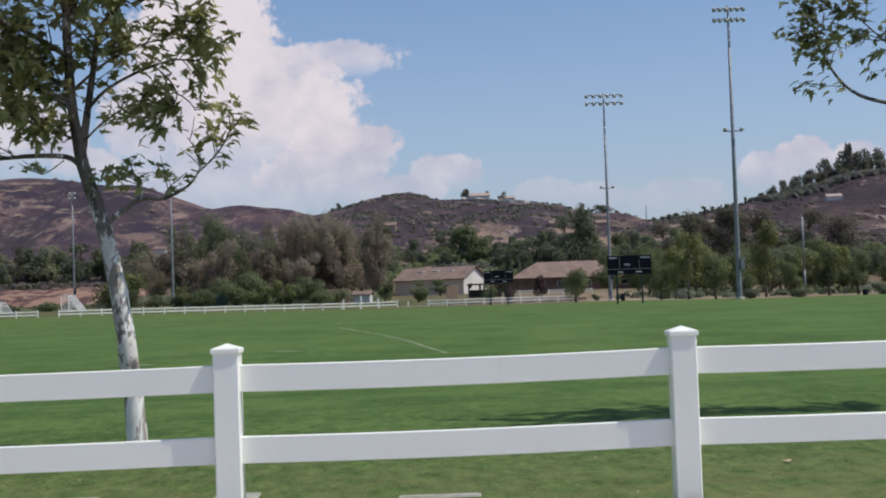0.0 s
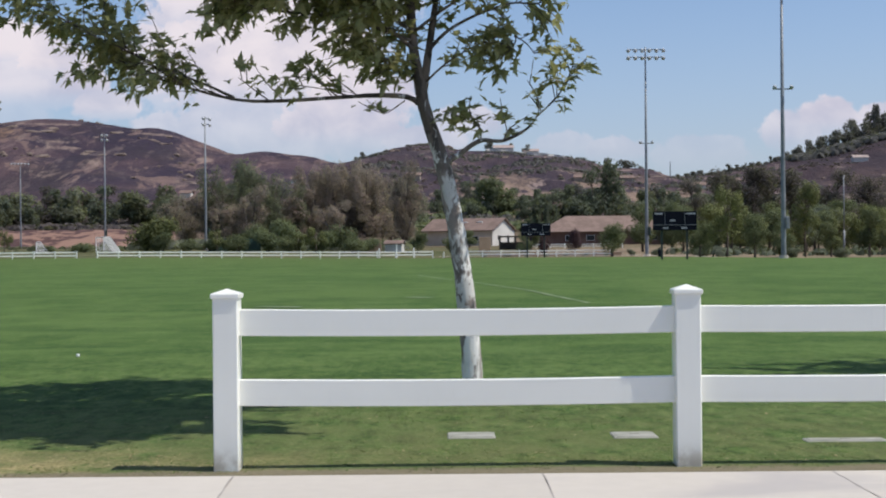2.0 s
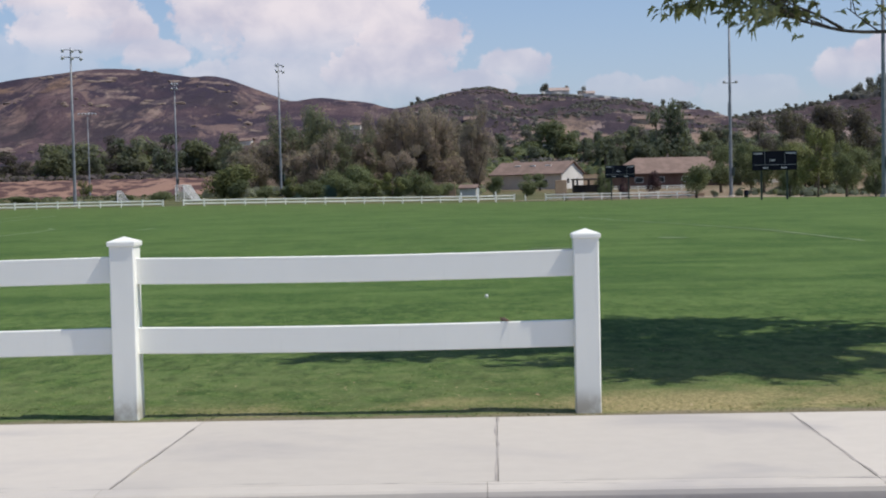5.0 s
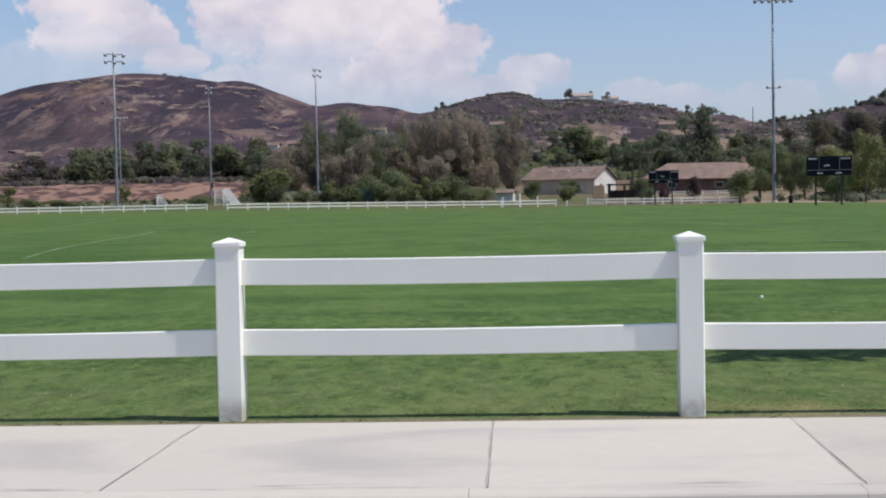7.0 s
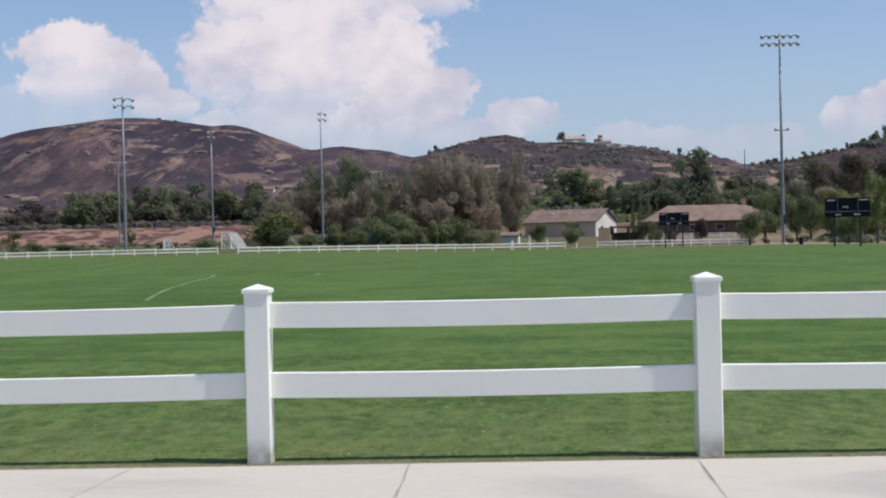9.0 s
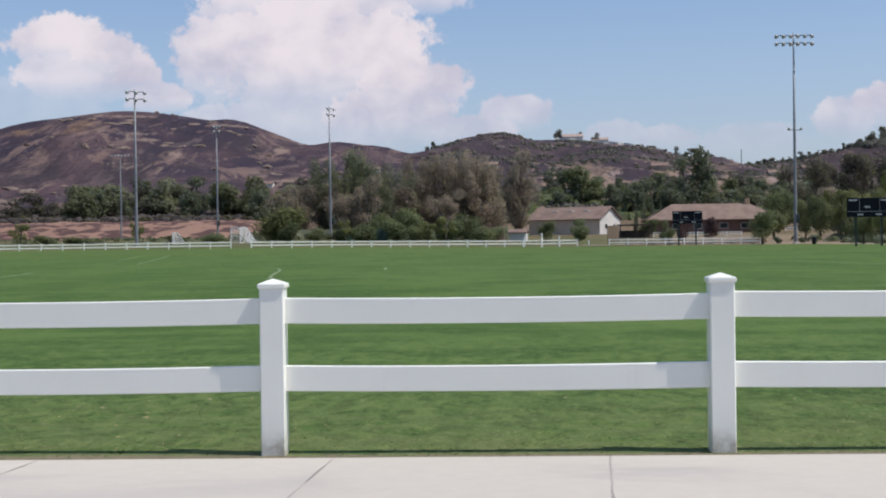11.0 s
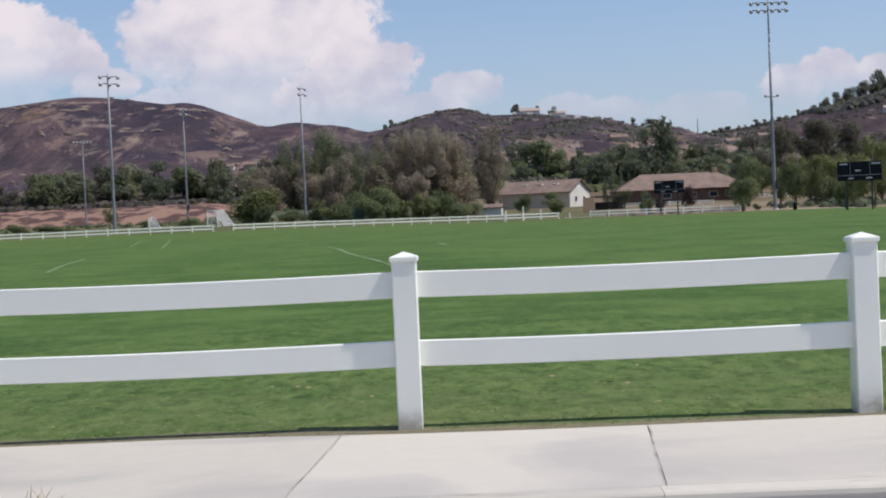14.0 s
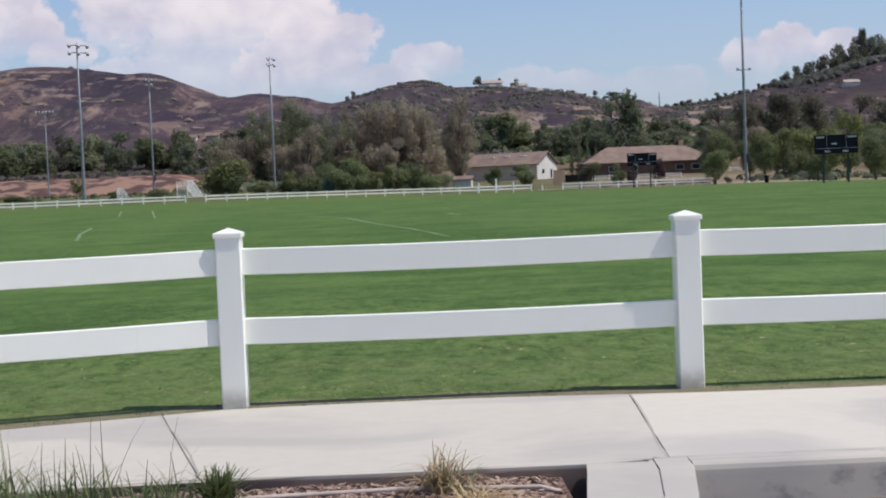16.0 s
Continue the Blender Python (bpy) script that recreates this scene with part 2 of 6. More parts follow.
    edge = calc(nt, "SUBTRACT", 1.0, step(nt, calc(nt, "ADD", y, calc(nt, "MULTIPLY", calc(nt, "SUBTRACT", noisy(nt, v, 2.4, 4, 0.65), 0.5), 0.26)), -0.11, 0.02))
    c = mix(nt, calc(nt, "MULTIPLY", edge, 0.92), c, mix(nt, fine, (0.13, 0.112, 0.072), (0.27, 0.23, 0.155)))
    # yellower strip far off
    c = mix(nt, calc(nt, "MULTIPLY", step(nt, y, 35.0, 150.0), 0.35), c, (0.106, 0.135, 0.038))
    rich = nt.nodes.new("ShaderNodeHueSaturation")
    rich.inputs["Saturation"].default_value = 0.98
    wire(nt, rich.inputs["Color"], c)
    wire(nt, b.inputs["Base Color"], rich.outputs[0])
    b.inputs["Roughness"].default_value = 0.85
    b.inputs["Specular IOR Level"].default_value = 0.05
    relief(nt, b, calc(nt, "ADD", calc(nt, "MULTIPLY", fine, 0.6), calc(nt, "MULTIPLY", tuft, 1.2)), 0.6, 0.03)
    return m


def hill_material():
    """Burnt chaparral with bare earth, rock and dry grass showing through."""
    m, nt, b = blank("burnt_hillside")
    v = placed(nt)
    wide = noisy(nt, stretch(nt, v, 1, 0.4, 1.4), 0.014, 5, 0.6, 0.8)
    mid = noisy(nt, stretch(nt, v, 1, 0.3, 0.8), 0.046, 9, 0.72, 0.9)
    fine = noisy(nt, v, 0.35, 5, 0.7)
    sep = nt.nodes.new("ShaderNodeSeparateXYZ")
    nt.links.new(v, sep.inputs[0])
    low = calc(nt, "SUBTRACT", 1.0, step(nt, sep.outputs[2], 24.0, 50.0))
    scar = step(nt, calc(nt, "ADD", sep.outputs[0], calc(nt, "MULTIPLY", wide, 120.0)), -30.0, 30.0)
    c = mix(nt, step(nt, wide, 0.40, 0.60), (0.038, 0.030, 0.045), (0.106, 0.070, 0.074))
    c = mix(nt, calc(nt, "MULTIPLY", step(nt, mid, 0.535, 0.58), 0.62), c, mix(nt, fine, (0.126, 0.082, 0.074), (0.300, 0.211, 0.174)))
    c = mix(nt, calc(nt, "MULTIPLY", step(nt, fine, 0.56, 0.74), 0.55), c, (0.054, 0.044, 0.050))
    c = mix(nt, calc(nt, "MULTIPLY", scar, 0.65), c, (0.046, 0.037, 0.046))
    c = mix(nt, calc(nt, "MULTIPLY", step(nt, calc(nt, "ADD", noisy(nt, stretch(nt, v, 1, 0.35, 0.9), 0.030, 8, 0.72, 0.6), calc(nt, "MULTIPLY", calc(nt, "SUBTRACT", 1.0, step(nt, sep.outputs[2], 22.0, 48.0)), 0.07)), 0.545, 0.61), 0.8), c, (0.041, 0.034, 0.045))
    c = mix(nt, calc(nt, "MULTIPLY", step(nt, sep.outputs[0], 110.0, 190.0), 0.5), c, (0.058, 0.040, 0.042))
    grass = calc(nt, "MULTIPLY", step(nt, noisy(nt, stretch(nt, v, 1, 0.5, 1), 0.05, 6, 0.65), 0.49, 0.57), calc(nt, "MULTIPLY", low, calc(nt, "MULTIPLY", step(nt, sep.outputs[0], -45.0, 0.0), calc(nt, "SUBTRACT", 1.0, calc(nt, "MULTIPLY", step(nt, sep.outputs[0], 90.0, 150.0), 0.7)))))
    c = mix(nt, calc(nt, "MULTIPLY", grass, 0.75), c, mix(nt, fine, (0.240, 0.170, 0.124), (0.384, 0.281, 0.205)))
    speckle = noisy(nt, stretch(nt, v, 1, 0.3, 0.7), 0.085, 7, 0.72, 0.5)
    c = mix(nt, calc(nt, "MULTIPLY", calc(nt, "MULTIPLY", step(nt, speckle, 0.565, 0.605), calc(nt, "MAXIMUM", 0.3, step(nt, sep.outputs[0], -70.0, 10.0))), 0.75), c, mix(nt, fine, (0.20, 0.15, 0.13), (0.40, 0.31, 0.27)))
    edge = calc(nt, "MULTIPLY", calc(nt, "SUBTRACT", noisy(nt, stretch(nt, v, 1, 0.3, 0.8), 0.10, 9, 0.75, 0.6), 0.5), 5.5)

    def spread(cx, cz, rx, rz):
        u = calc(nt, "MULTIPLY", calc(nt, "SUBTRACT", sep.outputs[0], cx), 1 / rx)
        w = calc(nt, "MULTIPLY", calc(nt, "SUBTRACT", sep.outputs[2], cz), 1 / rz)
        r = calc(nt, "SQRT", calc(nt, "ADD", calc(nt, "MULTIPLY", u, u), calc(nt, "MULTIPLY", w, w)))
        return step(nt, calc(nt, "ADD", calc(nt, "SUBTRACT", 0.8, r), edge), 0.0, 0.7)

    # burnt-out stands, then scraped ochre earth and bare ledges
    for cx, cz, rx, rz in ((-127, 46, 26, 9), (-165, 30, 70, 8), (-218, 32, 55, 14), (-15, 50, 36, 10), (62, 44, 40, 8), (250, 50, 90, 14)):
        c = mix(nt, calc(nt, "MULTIPLY", spread(cx, cz, rx, rz), 0.62), c, mix(nt, fine, (0.034, 0.028, 0.036), (0.062, 0.050, 0.056)))
    for cx, cz, rx, rz in ((-202, 56, 15, 5.5), (-230, 54, 12, 3)):
        c = mix(nt, calc(nt, "MULTIPLY", spread(cx, cz, rx, rz), 0.6), c, mix(nt, fine, (0.20, 0.125, 0.078), (0.31, 0.20, 0.13)))
    for cx, cz, rx, rz in ((-174, 52, 11, 2.2), (-166, 48.5, 11, 1.8), (-149, 40, 7, 4), (-158, 33, 10, 3), (-140, 58, 14, 1.2), (-186, 64, 30, 1.2), (-112, 44, 4, 4), (8, 38, 9, 3), (18, 30, 12, 3), (88, 42, 12, 2), (104, 47, 9, 1.4), (268, 47, 20, 2)):
        c = mix(nt, calc(nt, "MULTIPLY", spread(cx, cz, rx, rz), 0.62), c, mix(nt, fine, (0.20, 0.145, 0.120), (0.38, 0.29, 0.24)))
    far_in = step(nt, sep.outputs[1], 225.0, 300.0)
    mottle = noisy(nt, stretch(nt, v, 1, 0.3, 0.7), 0.12, 9, 0.78, 0.3)
    c = mix(nt, calc(nt, "MULTIPLY", step(nt, mottle, 0.50, 0.60), 0.55), c, (0.034, 0.028, 0.034))
    c = mix(nt, calc(nt, "MULTIPLY", calc(nt, "SUBTRACT", 1.0, step(nt, mottle, 0.36, 0.45)), 0.32), c, (0.19, 0.14, 0.125))
    flat = calc(nt, "SUBTRACT", 1.0, step(nt, sep.outputs[1], 330.0, 460.0))
    c = mix(nt, flat, c, mix(nt, step(nt, noisy(nt, v, 0.09, 5, 0.65), 0.35, 0.65), mix(nt, far_in, (0.072, 0.088, 0.037), (0.102, 0.082, 0.050)), mix(nt, far_in, (0.150, 0.135, 0.068), (0.204, 0.146, 0.099))))
    dusty = calc(nt, "MULTIPLY", calc(nt, "SUBTRACT", 1.0, step(nt, sep.outputs[1], 225.0, 280.0)), step(nt, sep.outputs[0], 0.0, 24.0))
    c = mix(nt, calc(nt, "MULTIPLY", dusty, 0.8), c, mix(nt, noisy(nt, v, 0.3, 5, 0.65), (0.20, 0.145, 0.098), (0.32, 0.24, 0.17)))
    wire(nt, b.inputs["Base Color"], c)
    b.inputs["Roughness"].default_value = 0.95
    b.inputs["Specular IOR Level"].default_value = 0.1
    relief(nt, b, fine, 0.8, 1.2)
    return m


def bark_material():
    """Plane-tree bark: pale cream and grey plates with dark rough scabs."""
    m, nt, b = blank("plane_tree_bark")
    v = stretch(nt, coords(nt), 1, 1, 0.45)
    plates = noisy(nt, v, 6.0, 5, 0.6, 0.4)
    scabs = noisy(nt, stretch(nt, coords(nt), 1, 1, 0.4), 9.0, 7, 0.68, 0.5)
    sep = nt.nodes.new("ShaderNodeSeparateXYZ")
    nt.links.new(coords(nt), sep.inputs[0])
    # dark plates spread and deepen with height, and thicken again at the foot
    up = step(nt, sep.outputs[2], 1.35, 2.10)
    low = calc(nt, "SUBTRACT", 1.0, step(nt, sep.outputs[2], 0.15, 0.85))
    c = mix(nt, step(nt, plates, 0.42, 0.58), (0.84, 0.82, 0.78), (0.60, 0.58, 0.54))
    patch = noisy(nt, stretch(nt, coords(nt), 1.5, 1.5, 0.55), 5.5, 8, 0.70, 0.5)
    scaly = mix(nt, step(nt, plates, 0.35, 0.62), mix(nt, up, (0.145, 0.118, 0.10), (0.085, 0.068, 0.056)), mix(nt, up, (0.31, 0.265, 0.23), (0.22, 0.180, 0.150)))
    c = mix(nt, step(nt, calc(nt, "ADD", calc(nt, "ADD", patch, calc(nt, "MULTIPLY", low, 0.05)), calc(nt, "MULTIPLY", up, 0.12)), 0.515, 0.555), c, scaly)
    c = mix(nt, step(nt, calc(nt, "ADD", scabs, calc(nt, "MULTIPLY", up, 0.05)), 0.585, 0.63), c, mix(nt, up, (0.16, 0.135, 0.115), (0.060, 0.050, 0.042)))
    wire(nt, b.inputs["Base Color"], c)
    b.inputs["Roughness"].default_value = 0.8
    relief(nt, b, calc(nt, "ADD", calc(nt, "ADD", scabs, patch), calc(nt, "MULTIPLY", plates, 0.5)), 0.9, 0.014)
    return m


def concrete_material():
    m, nt, b = blank("pale_concrete")
    v = placed(nt)
    info = nt.nodes.new("ShaderNodeObjectInfo")
    stain = noisy(nt, stretch(nt, v, 0.55, 1.0, 1), 1.0, 5, 0.5, 0.6)
    grain = noisy(nt, v, 120.0, 3, 0.7)
    mott = noisy(nt, v, 9.0, 5, 0.6)
    c = mix(nt, step(nt, mott, 0.3, 0.7), (0.505, 0.464, 0.405), (0.528, 0.486, 0.424))
    c = mix(nt, calc(nt, "MULTIPLY", step(nt, stain, 0.50, 0.68), 0.7), c, (0.37, 0.345, 0.330))
    c = mix(nt, calc(nt, "MULTIPLY", step(nt, grain, 0.55, 0.75), 0.12), c, (0.30, 0.27, 0.25))
    sep = nt.nodes.new("ShaderNodeSeparateXYZ")
    nt.links.new(v, sep.inputs[0])
    rim = calc(nt, "SUBTRACT", 1.0, step(nt, calc(nt, "ABSOLUTE", calc(nt, "ADD", sep.outputs[1], 1.88)), 0.02, 0.08))
    scuff = calc(nt, "MULTIPLY", rim, step(nt, noisy(nt, stretch(nt, v, 1.0, 16.0, 4), 1.7, 5, 0.65), 0.56, 0.64))
    c = mix(nt, calc(nt, "MULTIPLY", scuff, 0.7), c, (0.17, 0.155, 0.15))
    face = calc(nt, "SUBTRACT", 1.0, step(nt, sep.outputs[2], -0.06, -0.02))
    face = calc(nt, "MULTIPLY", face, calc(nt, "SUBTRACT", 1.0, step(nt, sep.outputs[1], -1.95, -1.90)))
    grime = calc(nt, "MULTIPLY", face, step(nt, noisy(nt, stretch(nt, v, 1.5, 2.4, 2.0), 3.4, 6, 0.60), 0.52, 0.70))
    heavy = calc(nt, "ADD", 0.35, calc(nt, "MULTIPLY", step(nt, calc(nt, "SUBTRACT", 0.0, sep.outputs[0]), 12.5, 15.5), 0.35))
    # whole kerb face painted darker, standing in for its shaded side; grime goes over it
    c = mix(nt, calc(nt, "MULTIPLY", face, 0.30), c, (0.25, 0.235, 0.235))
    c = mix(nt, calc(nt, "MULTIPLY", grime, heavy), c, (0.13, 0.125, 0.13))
    # slab edges beside the bed turn reddish brown below the top
    edge_brown = calc(nt, "MULTIPLY", calc(nt, "SUBTRACT", 1.0, step(nt, sep.outputs[2], -0.022, -0.009)), step(nt, calc(nt, "SUBTRACT", 0.0, sep.outputs[0]), 17.86, 17.90))
    c = mix(nt, calc(nt, "MULTIPLY", edge_brown, 0.85), c, (0.17, 0.105, 0.085))
    hsv = nt.nodes.new("ShaderNodeHueSaturation")
    wire(nt, hsv.inputs["Value"], calc(nt, "ADD", 0.94, calc(nt, "MULTIPLY", info.outputs["Random"], 0.12)))
    wire(nt, hsv.inputs["Color"], c)
    wire(nt, b.inputs["Base Color"], hsv.outputs[0])
    b.inputs["Roughness"].default_value = 0.85
    relief(nt, b, calc(nt, "ADD", calc(nt, "MULTIPLY", grain, 0.4), mott), 0.12, 0.003)
    return m


def vinyl_material():
    m, nt, b = blank("white_vinyl")
    v = placed(nt)
    sep = nt.nodes.new("ShaderNodeSeparateXYZ")
    nt.links.new(v, sep.inputs[0])
    dirt = calc(nt, "MULTIPLY", calc(nt, "SUBTRACT", 1.0, step(nt, sep.outputs[2], 0.01, 0.13)), step(nt, noisy(nt, v, 9.0, 5, 0.65), 0.25, 0.6))
    c = mix(nt, step(nt, noisy(nt, v, 2.0, 4, 0.6), 0.35, 0.7), (0.905, 0.905, 0.835), (0.88, 0.88, 0.812))
    c = mix(nt, calc(nt, "MULTIPLY", dirt, 0.7), c, (0.36, 0.30, 0.22))
    c = mix(nt, calc(nt, "MULTIPLY", step(nt, noisy(nt, stretch(nt, v, 30, 30, 2), 1.0, 4, 0.7), 0.6, 0.8), 0.12), c, (0.45, 0.44, 0.42))
    wire(nt, b.inputs["Base Color"], c)
    b.inputs["Roughness"].default_value = 0.33
    return m


GRASS = lawn_material()
HILL = hill_material()
BARK = bark_material()
CONCRETE = concrete_material()
VINYL = vinyl_material()
BLADE = leafy("grass_blades", (0.065, 0.13, 0.028), (0.14, 0.20, 0.06), 0.8, 0.12, 1.2, 0.06)
LEAF = leafy("plane_leaves", (0.145, 0.145, 0.052), (0.60, 0.565, 0.29), 0.36, 0.46, 2.5)
DARK_LEAF = leafy("dark_foliage", (0.078, 0.098, 0.070), (0.150, 0.172, 0.122), 0.85, 0.42, 0.15)
GREEN_LEAF = leafy("green_foliage", (0.074, 0.100, 0.050), (0.150, 0.172, 0.086), 0.85, 0.42, 0.2)
LIGHT_LEAF = leafy("yellow_green_foliage", (0.100, 0.122, 0.036), (0.19, 0.200, 0.075), 0.75, 0.3, 0.25)
# scorched brown leaves, with haze over the grove painted in as extra lightness
BROWN_LEAF = leafy("haze_paled_scorched_foliage", (0.290, 0.222, 0.212), (0.400, 0.312, 0.294), 0.9, 0.72, 0.15)
CHARRED = leafy("charred_brush", (0.085, 0.066, 0.070), (0.130, 0.100, 0.096), 0.9, 0.35, 0.1)
# grove leaves made paler and greyer in colour, imitating haze in the air
HAZE_PALED_LEAF = leafy("haze_paled_eucalyptus", (0.160, 0.172, 0.128), (0.240, 0.252, 0.190), 0.9, 0.68, 0.15)
# far foliage, greyed and dimmed in its colour to stand for distance haze
HAZE_GREYED_LEAF = leafy("haze_greyed_foliage", (0.095, 0.094, 0.091), (0.149, 0.143, 0.134), 0.8, 0.4, 0.1)
SINGED_LEAF = leafy("singed_foliage", (0.070, 0.058, 0.062), (0.120, 0.100, 0.098), 0.85, 0.4, 0.12)
MOSS_LEAF = leafy("dull_olive_foliage", (0.080, 0.092, 0.052), (0.150, 0.160, 0.092), 0.85, 0.4, 0.15)
PLUM_LEAF = leafy("purple_foliage", (0.040, 0.016, 0.022), (0.075, 0.030, 0.036), 0.6, 0.1, 0.3)
TRUNK = surface("grey_brown_bark", (0.10, 0.08, 0.06), (0.18, 0.15, 0.12), 2.0, 14.0, 0.9, 0.6, 0.02)
ASPHALT = surface("asphalt", (0.125, 0.122, 0.115), (0.17, 0.165, 0.155), 0.7, 90.0, 0.85, 0.5, 0.006, world_space=True)
STEEL = surface("galvanised_steel", (0.20, 0.215, 0.235), (0.27, 0.285, 0.30), 1.5, 30.0, 0.5, 0.1, 0.002, metal=0.2)
GREEN_STEEL = surface("dark_green_steel", (0.020, 0.036, 0.030), (0.030, 0.050, 0.042), 1.5, 30.0, 0.5, 0.1, 0.002)
WHITE = surface("white_paint", (0.74, 0.74, 0.72), (0.82, 0.82, 0.80), 2.0, 30.0, 0.55, 0.1, 0.002)
BLACK = surface("black_board", (0.004, 0.006, 0.012), (0.007, 0.009, 0.018), 1.0, 20.0, 0.8, 0.1, 0.002, spec=0.08)
LAMP = surface("pale_lamp_housing", (0.50, 0.53, 0.56), (0.60, 0.62, 0.65), 2.0, 30.0, 0.5, 0.1, 0.002)
GREYTEXT = surface("pale_lettering", (0.40, 0.42, 0.46), (0.5, 0.52, 0.55), 1.0, 20.0, 0.6, 0.0, 0.001)
ROOF = surface("brown_roof_shingles", (0.19, 0.132, 0.105), (0.26, 0.182, 0.148), 0.6, 6.0, 0.85, 0.6, 0.03)
PALE_TILE = surface("pale_clay_tile", (0.36, 0.28, 0.25), (0.44, 0.36, 0.32), 0.6, 6.0, 0.9, 0.4, 0.02)
STUCCO = surface("beige_stucco", (0.34, 0.28, 0.22), (0.40, 0.34, 0.27), 0.4, 10.0, 0.9, 0.3, 0.01)
SAND_STUCCO = surface("sand_stucco", (0.62, 0.525, 0.415), (0.70, 0.60, 0.48), 0.4, 10.0, 0.9, 0.3, 0.01)
# reddish wall colour, darkened to stand for the shadow lying on the wall
SHADE_RED = surface("shade_darkened_red_wall", (0.15, 0.085, 0.065), (0.20, 0.12, 0.09), 0.5, 8.0, 0.9, 0.3, 0.01)
PALESTUCCO = surface("cream_stucco", (0.62, 0.60, 0.55), (0.70, 0.67, 0.62), 0.4, 10.0, 0.9, 0.3, 0.01)
DARKWOOD = surface("dark_timber", (0.040, 0.032, 0.028), (0.07, 0.055, 0.045), 1.0, 12.0, 0.8, 0.4, 0.01)
GLASS = surface("dark_window_glass", (0.02, 0.025, 0.03), (0.03, 0.035, 0.04), 1.0, 10.0, 0.12, 0.0, 0.001, spec=0.6)
SCREEN = surface("green_windscreen_cloth", (0.045, 0.092, 0.078), (0.06, 0.115, 0.095), 0.5, 8.0, 0.85, 0.3, 0.01)
REDDIRT = surface("red_brown_dirt", (0.080, 0.038, 0.033), (0.28, 0.165, 0.118), 0.15, 1.1, 0.95, 0.8, 0.15, world_space=True, contrast=(0.46, 0.54))
PATH_DIRT = surface("pale_gravel_path", (0.40, 0.35, 0.29), (0.48, 0.43, 0.37), 0.5, 8.0, 0.9, 0.3, 0.01, world_space=True)
ROCK = surface("granite_boulder", (0.14, 0.105, 0.085), (0.25, 0.19, 0.155), 0.3, 2.5, 0.95, 0.7, 0.15, rand=0.15)
GRIT = surface("rusty_gutter_grit", (0.13, 0.085, 0.070), (0.27, 0.205, 0.170), 1.6, 60.0, 0.95, 0.5, 0.004, world_space=True)
MULCH = surface("bark_mulch", (0.13, 0.070, 0.055), (0.34, 0.22, 0.17), 22.0, 90.0, 0.9, 1.0, 0.02, world_space=True)
CHIP = surface("wood_chips", (0.20, 0.11, 0.085), (0.48, 0.36, 0.29), 30.0, 120.0, 0.9, 0.4, 0.004, rand=0.3)
DRY = leafy("dry_grass", (0.27, 0.175, 0.095), (0.58, 0.44, 0.27), 0.7, 0.2, 3.0)
SHOOT = leafy("green_grass_shoots", (0.065, 0.10, 0.035), (0.17, 0.20, 0.085), 0.6, 0.25, 3.0)
DEAD = surface("fallen_leaf", (0.40, 0.27, 0.15), (0.56, 0.42, 0.27), 10.0, 60.0, 0.8, 0.3, 0.004)
JOINT = surface("joint_dust", (0.36, 0.33, 0.30), (0.46, 0.42, 0.38), 3.0, 60.0, 0.9, 0.2, 0.002, world_space=True)
LID = surface("worn_concrete_lid", (0.30, 0.31, 0.25), (0.42, 0.41, 0.36), 5.0, 60.0, 0.9, 0.3, 0.003)
CHALK = surface("chalked_grass", (0.24, 0.30, 0.17), (0.095, 0.16, 0.052), 0.9, 40.0, 0.9, 0.3, 0.01, world_space=True)
PIPE = surface("irrigation_pipe", (0.46, 0.37, 0.32), (0.58, 0.48, 0.43), 6.0, 40.0, 0.7, 0.1, 0.002)
NET = surface("white_net_cord", (0.62, 0.62, 0.60), (0.72, 0.72, 0.70), 2.0, 30.0, 0.8, 0.1, 0.002)
TAN = surface("tan_masonry", (0.36, 0.25, 0.16), (0.44, 0.32, 0.22), 0.6, 8.0, 0.9, 0.4, 0.02)

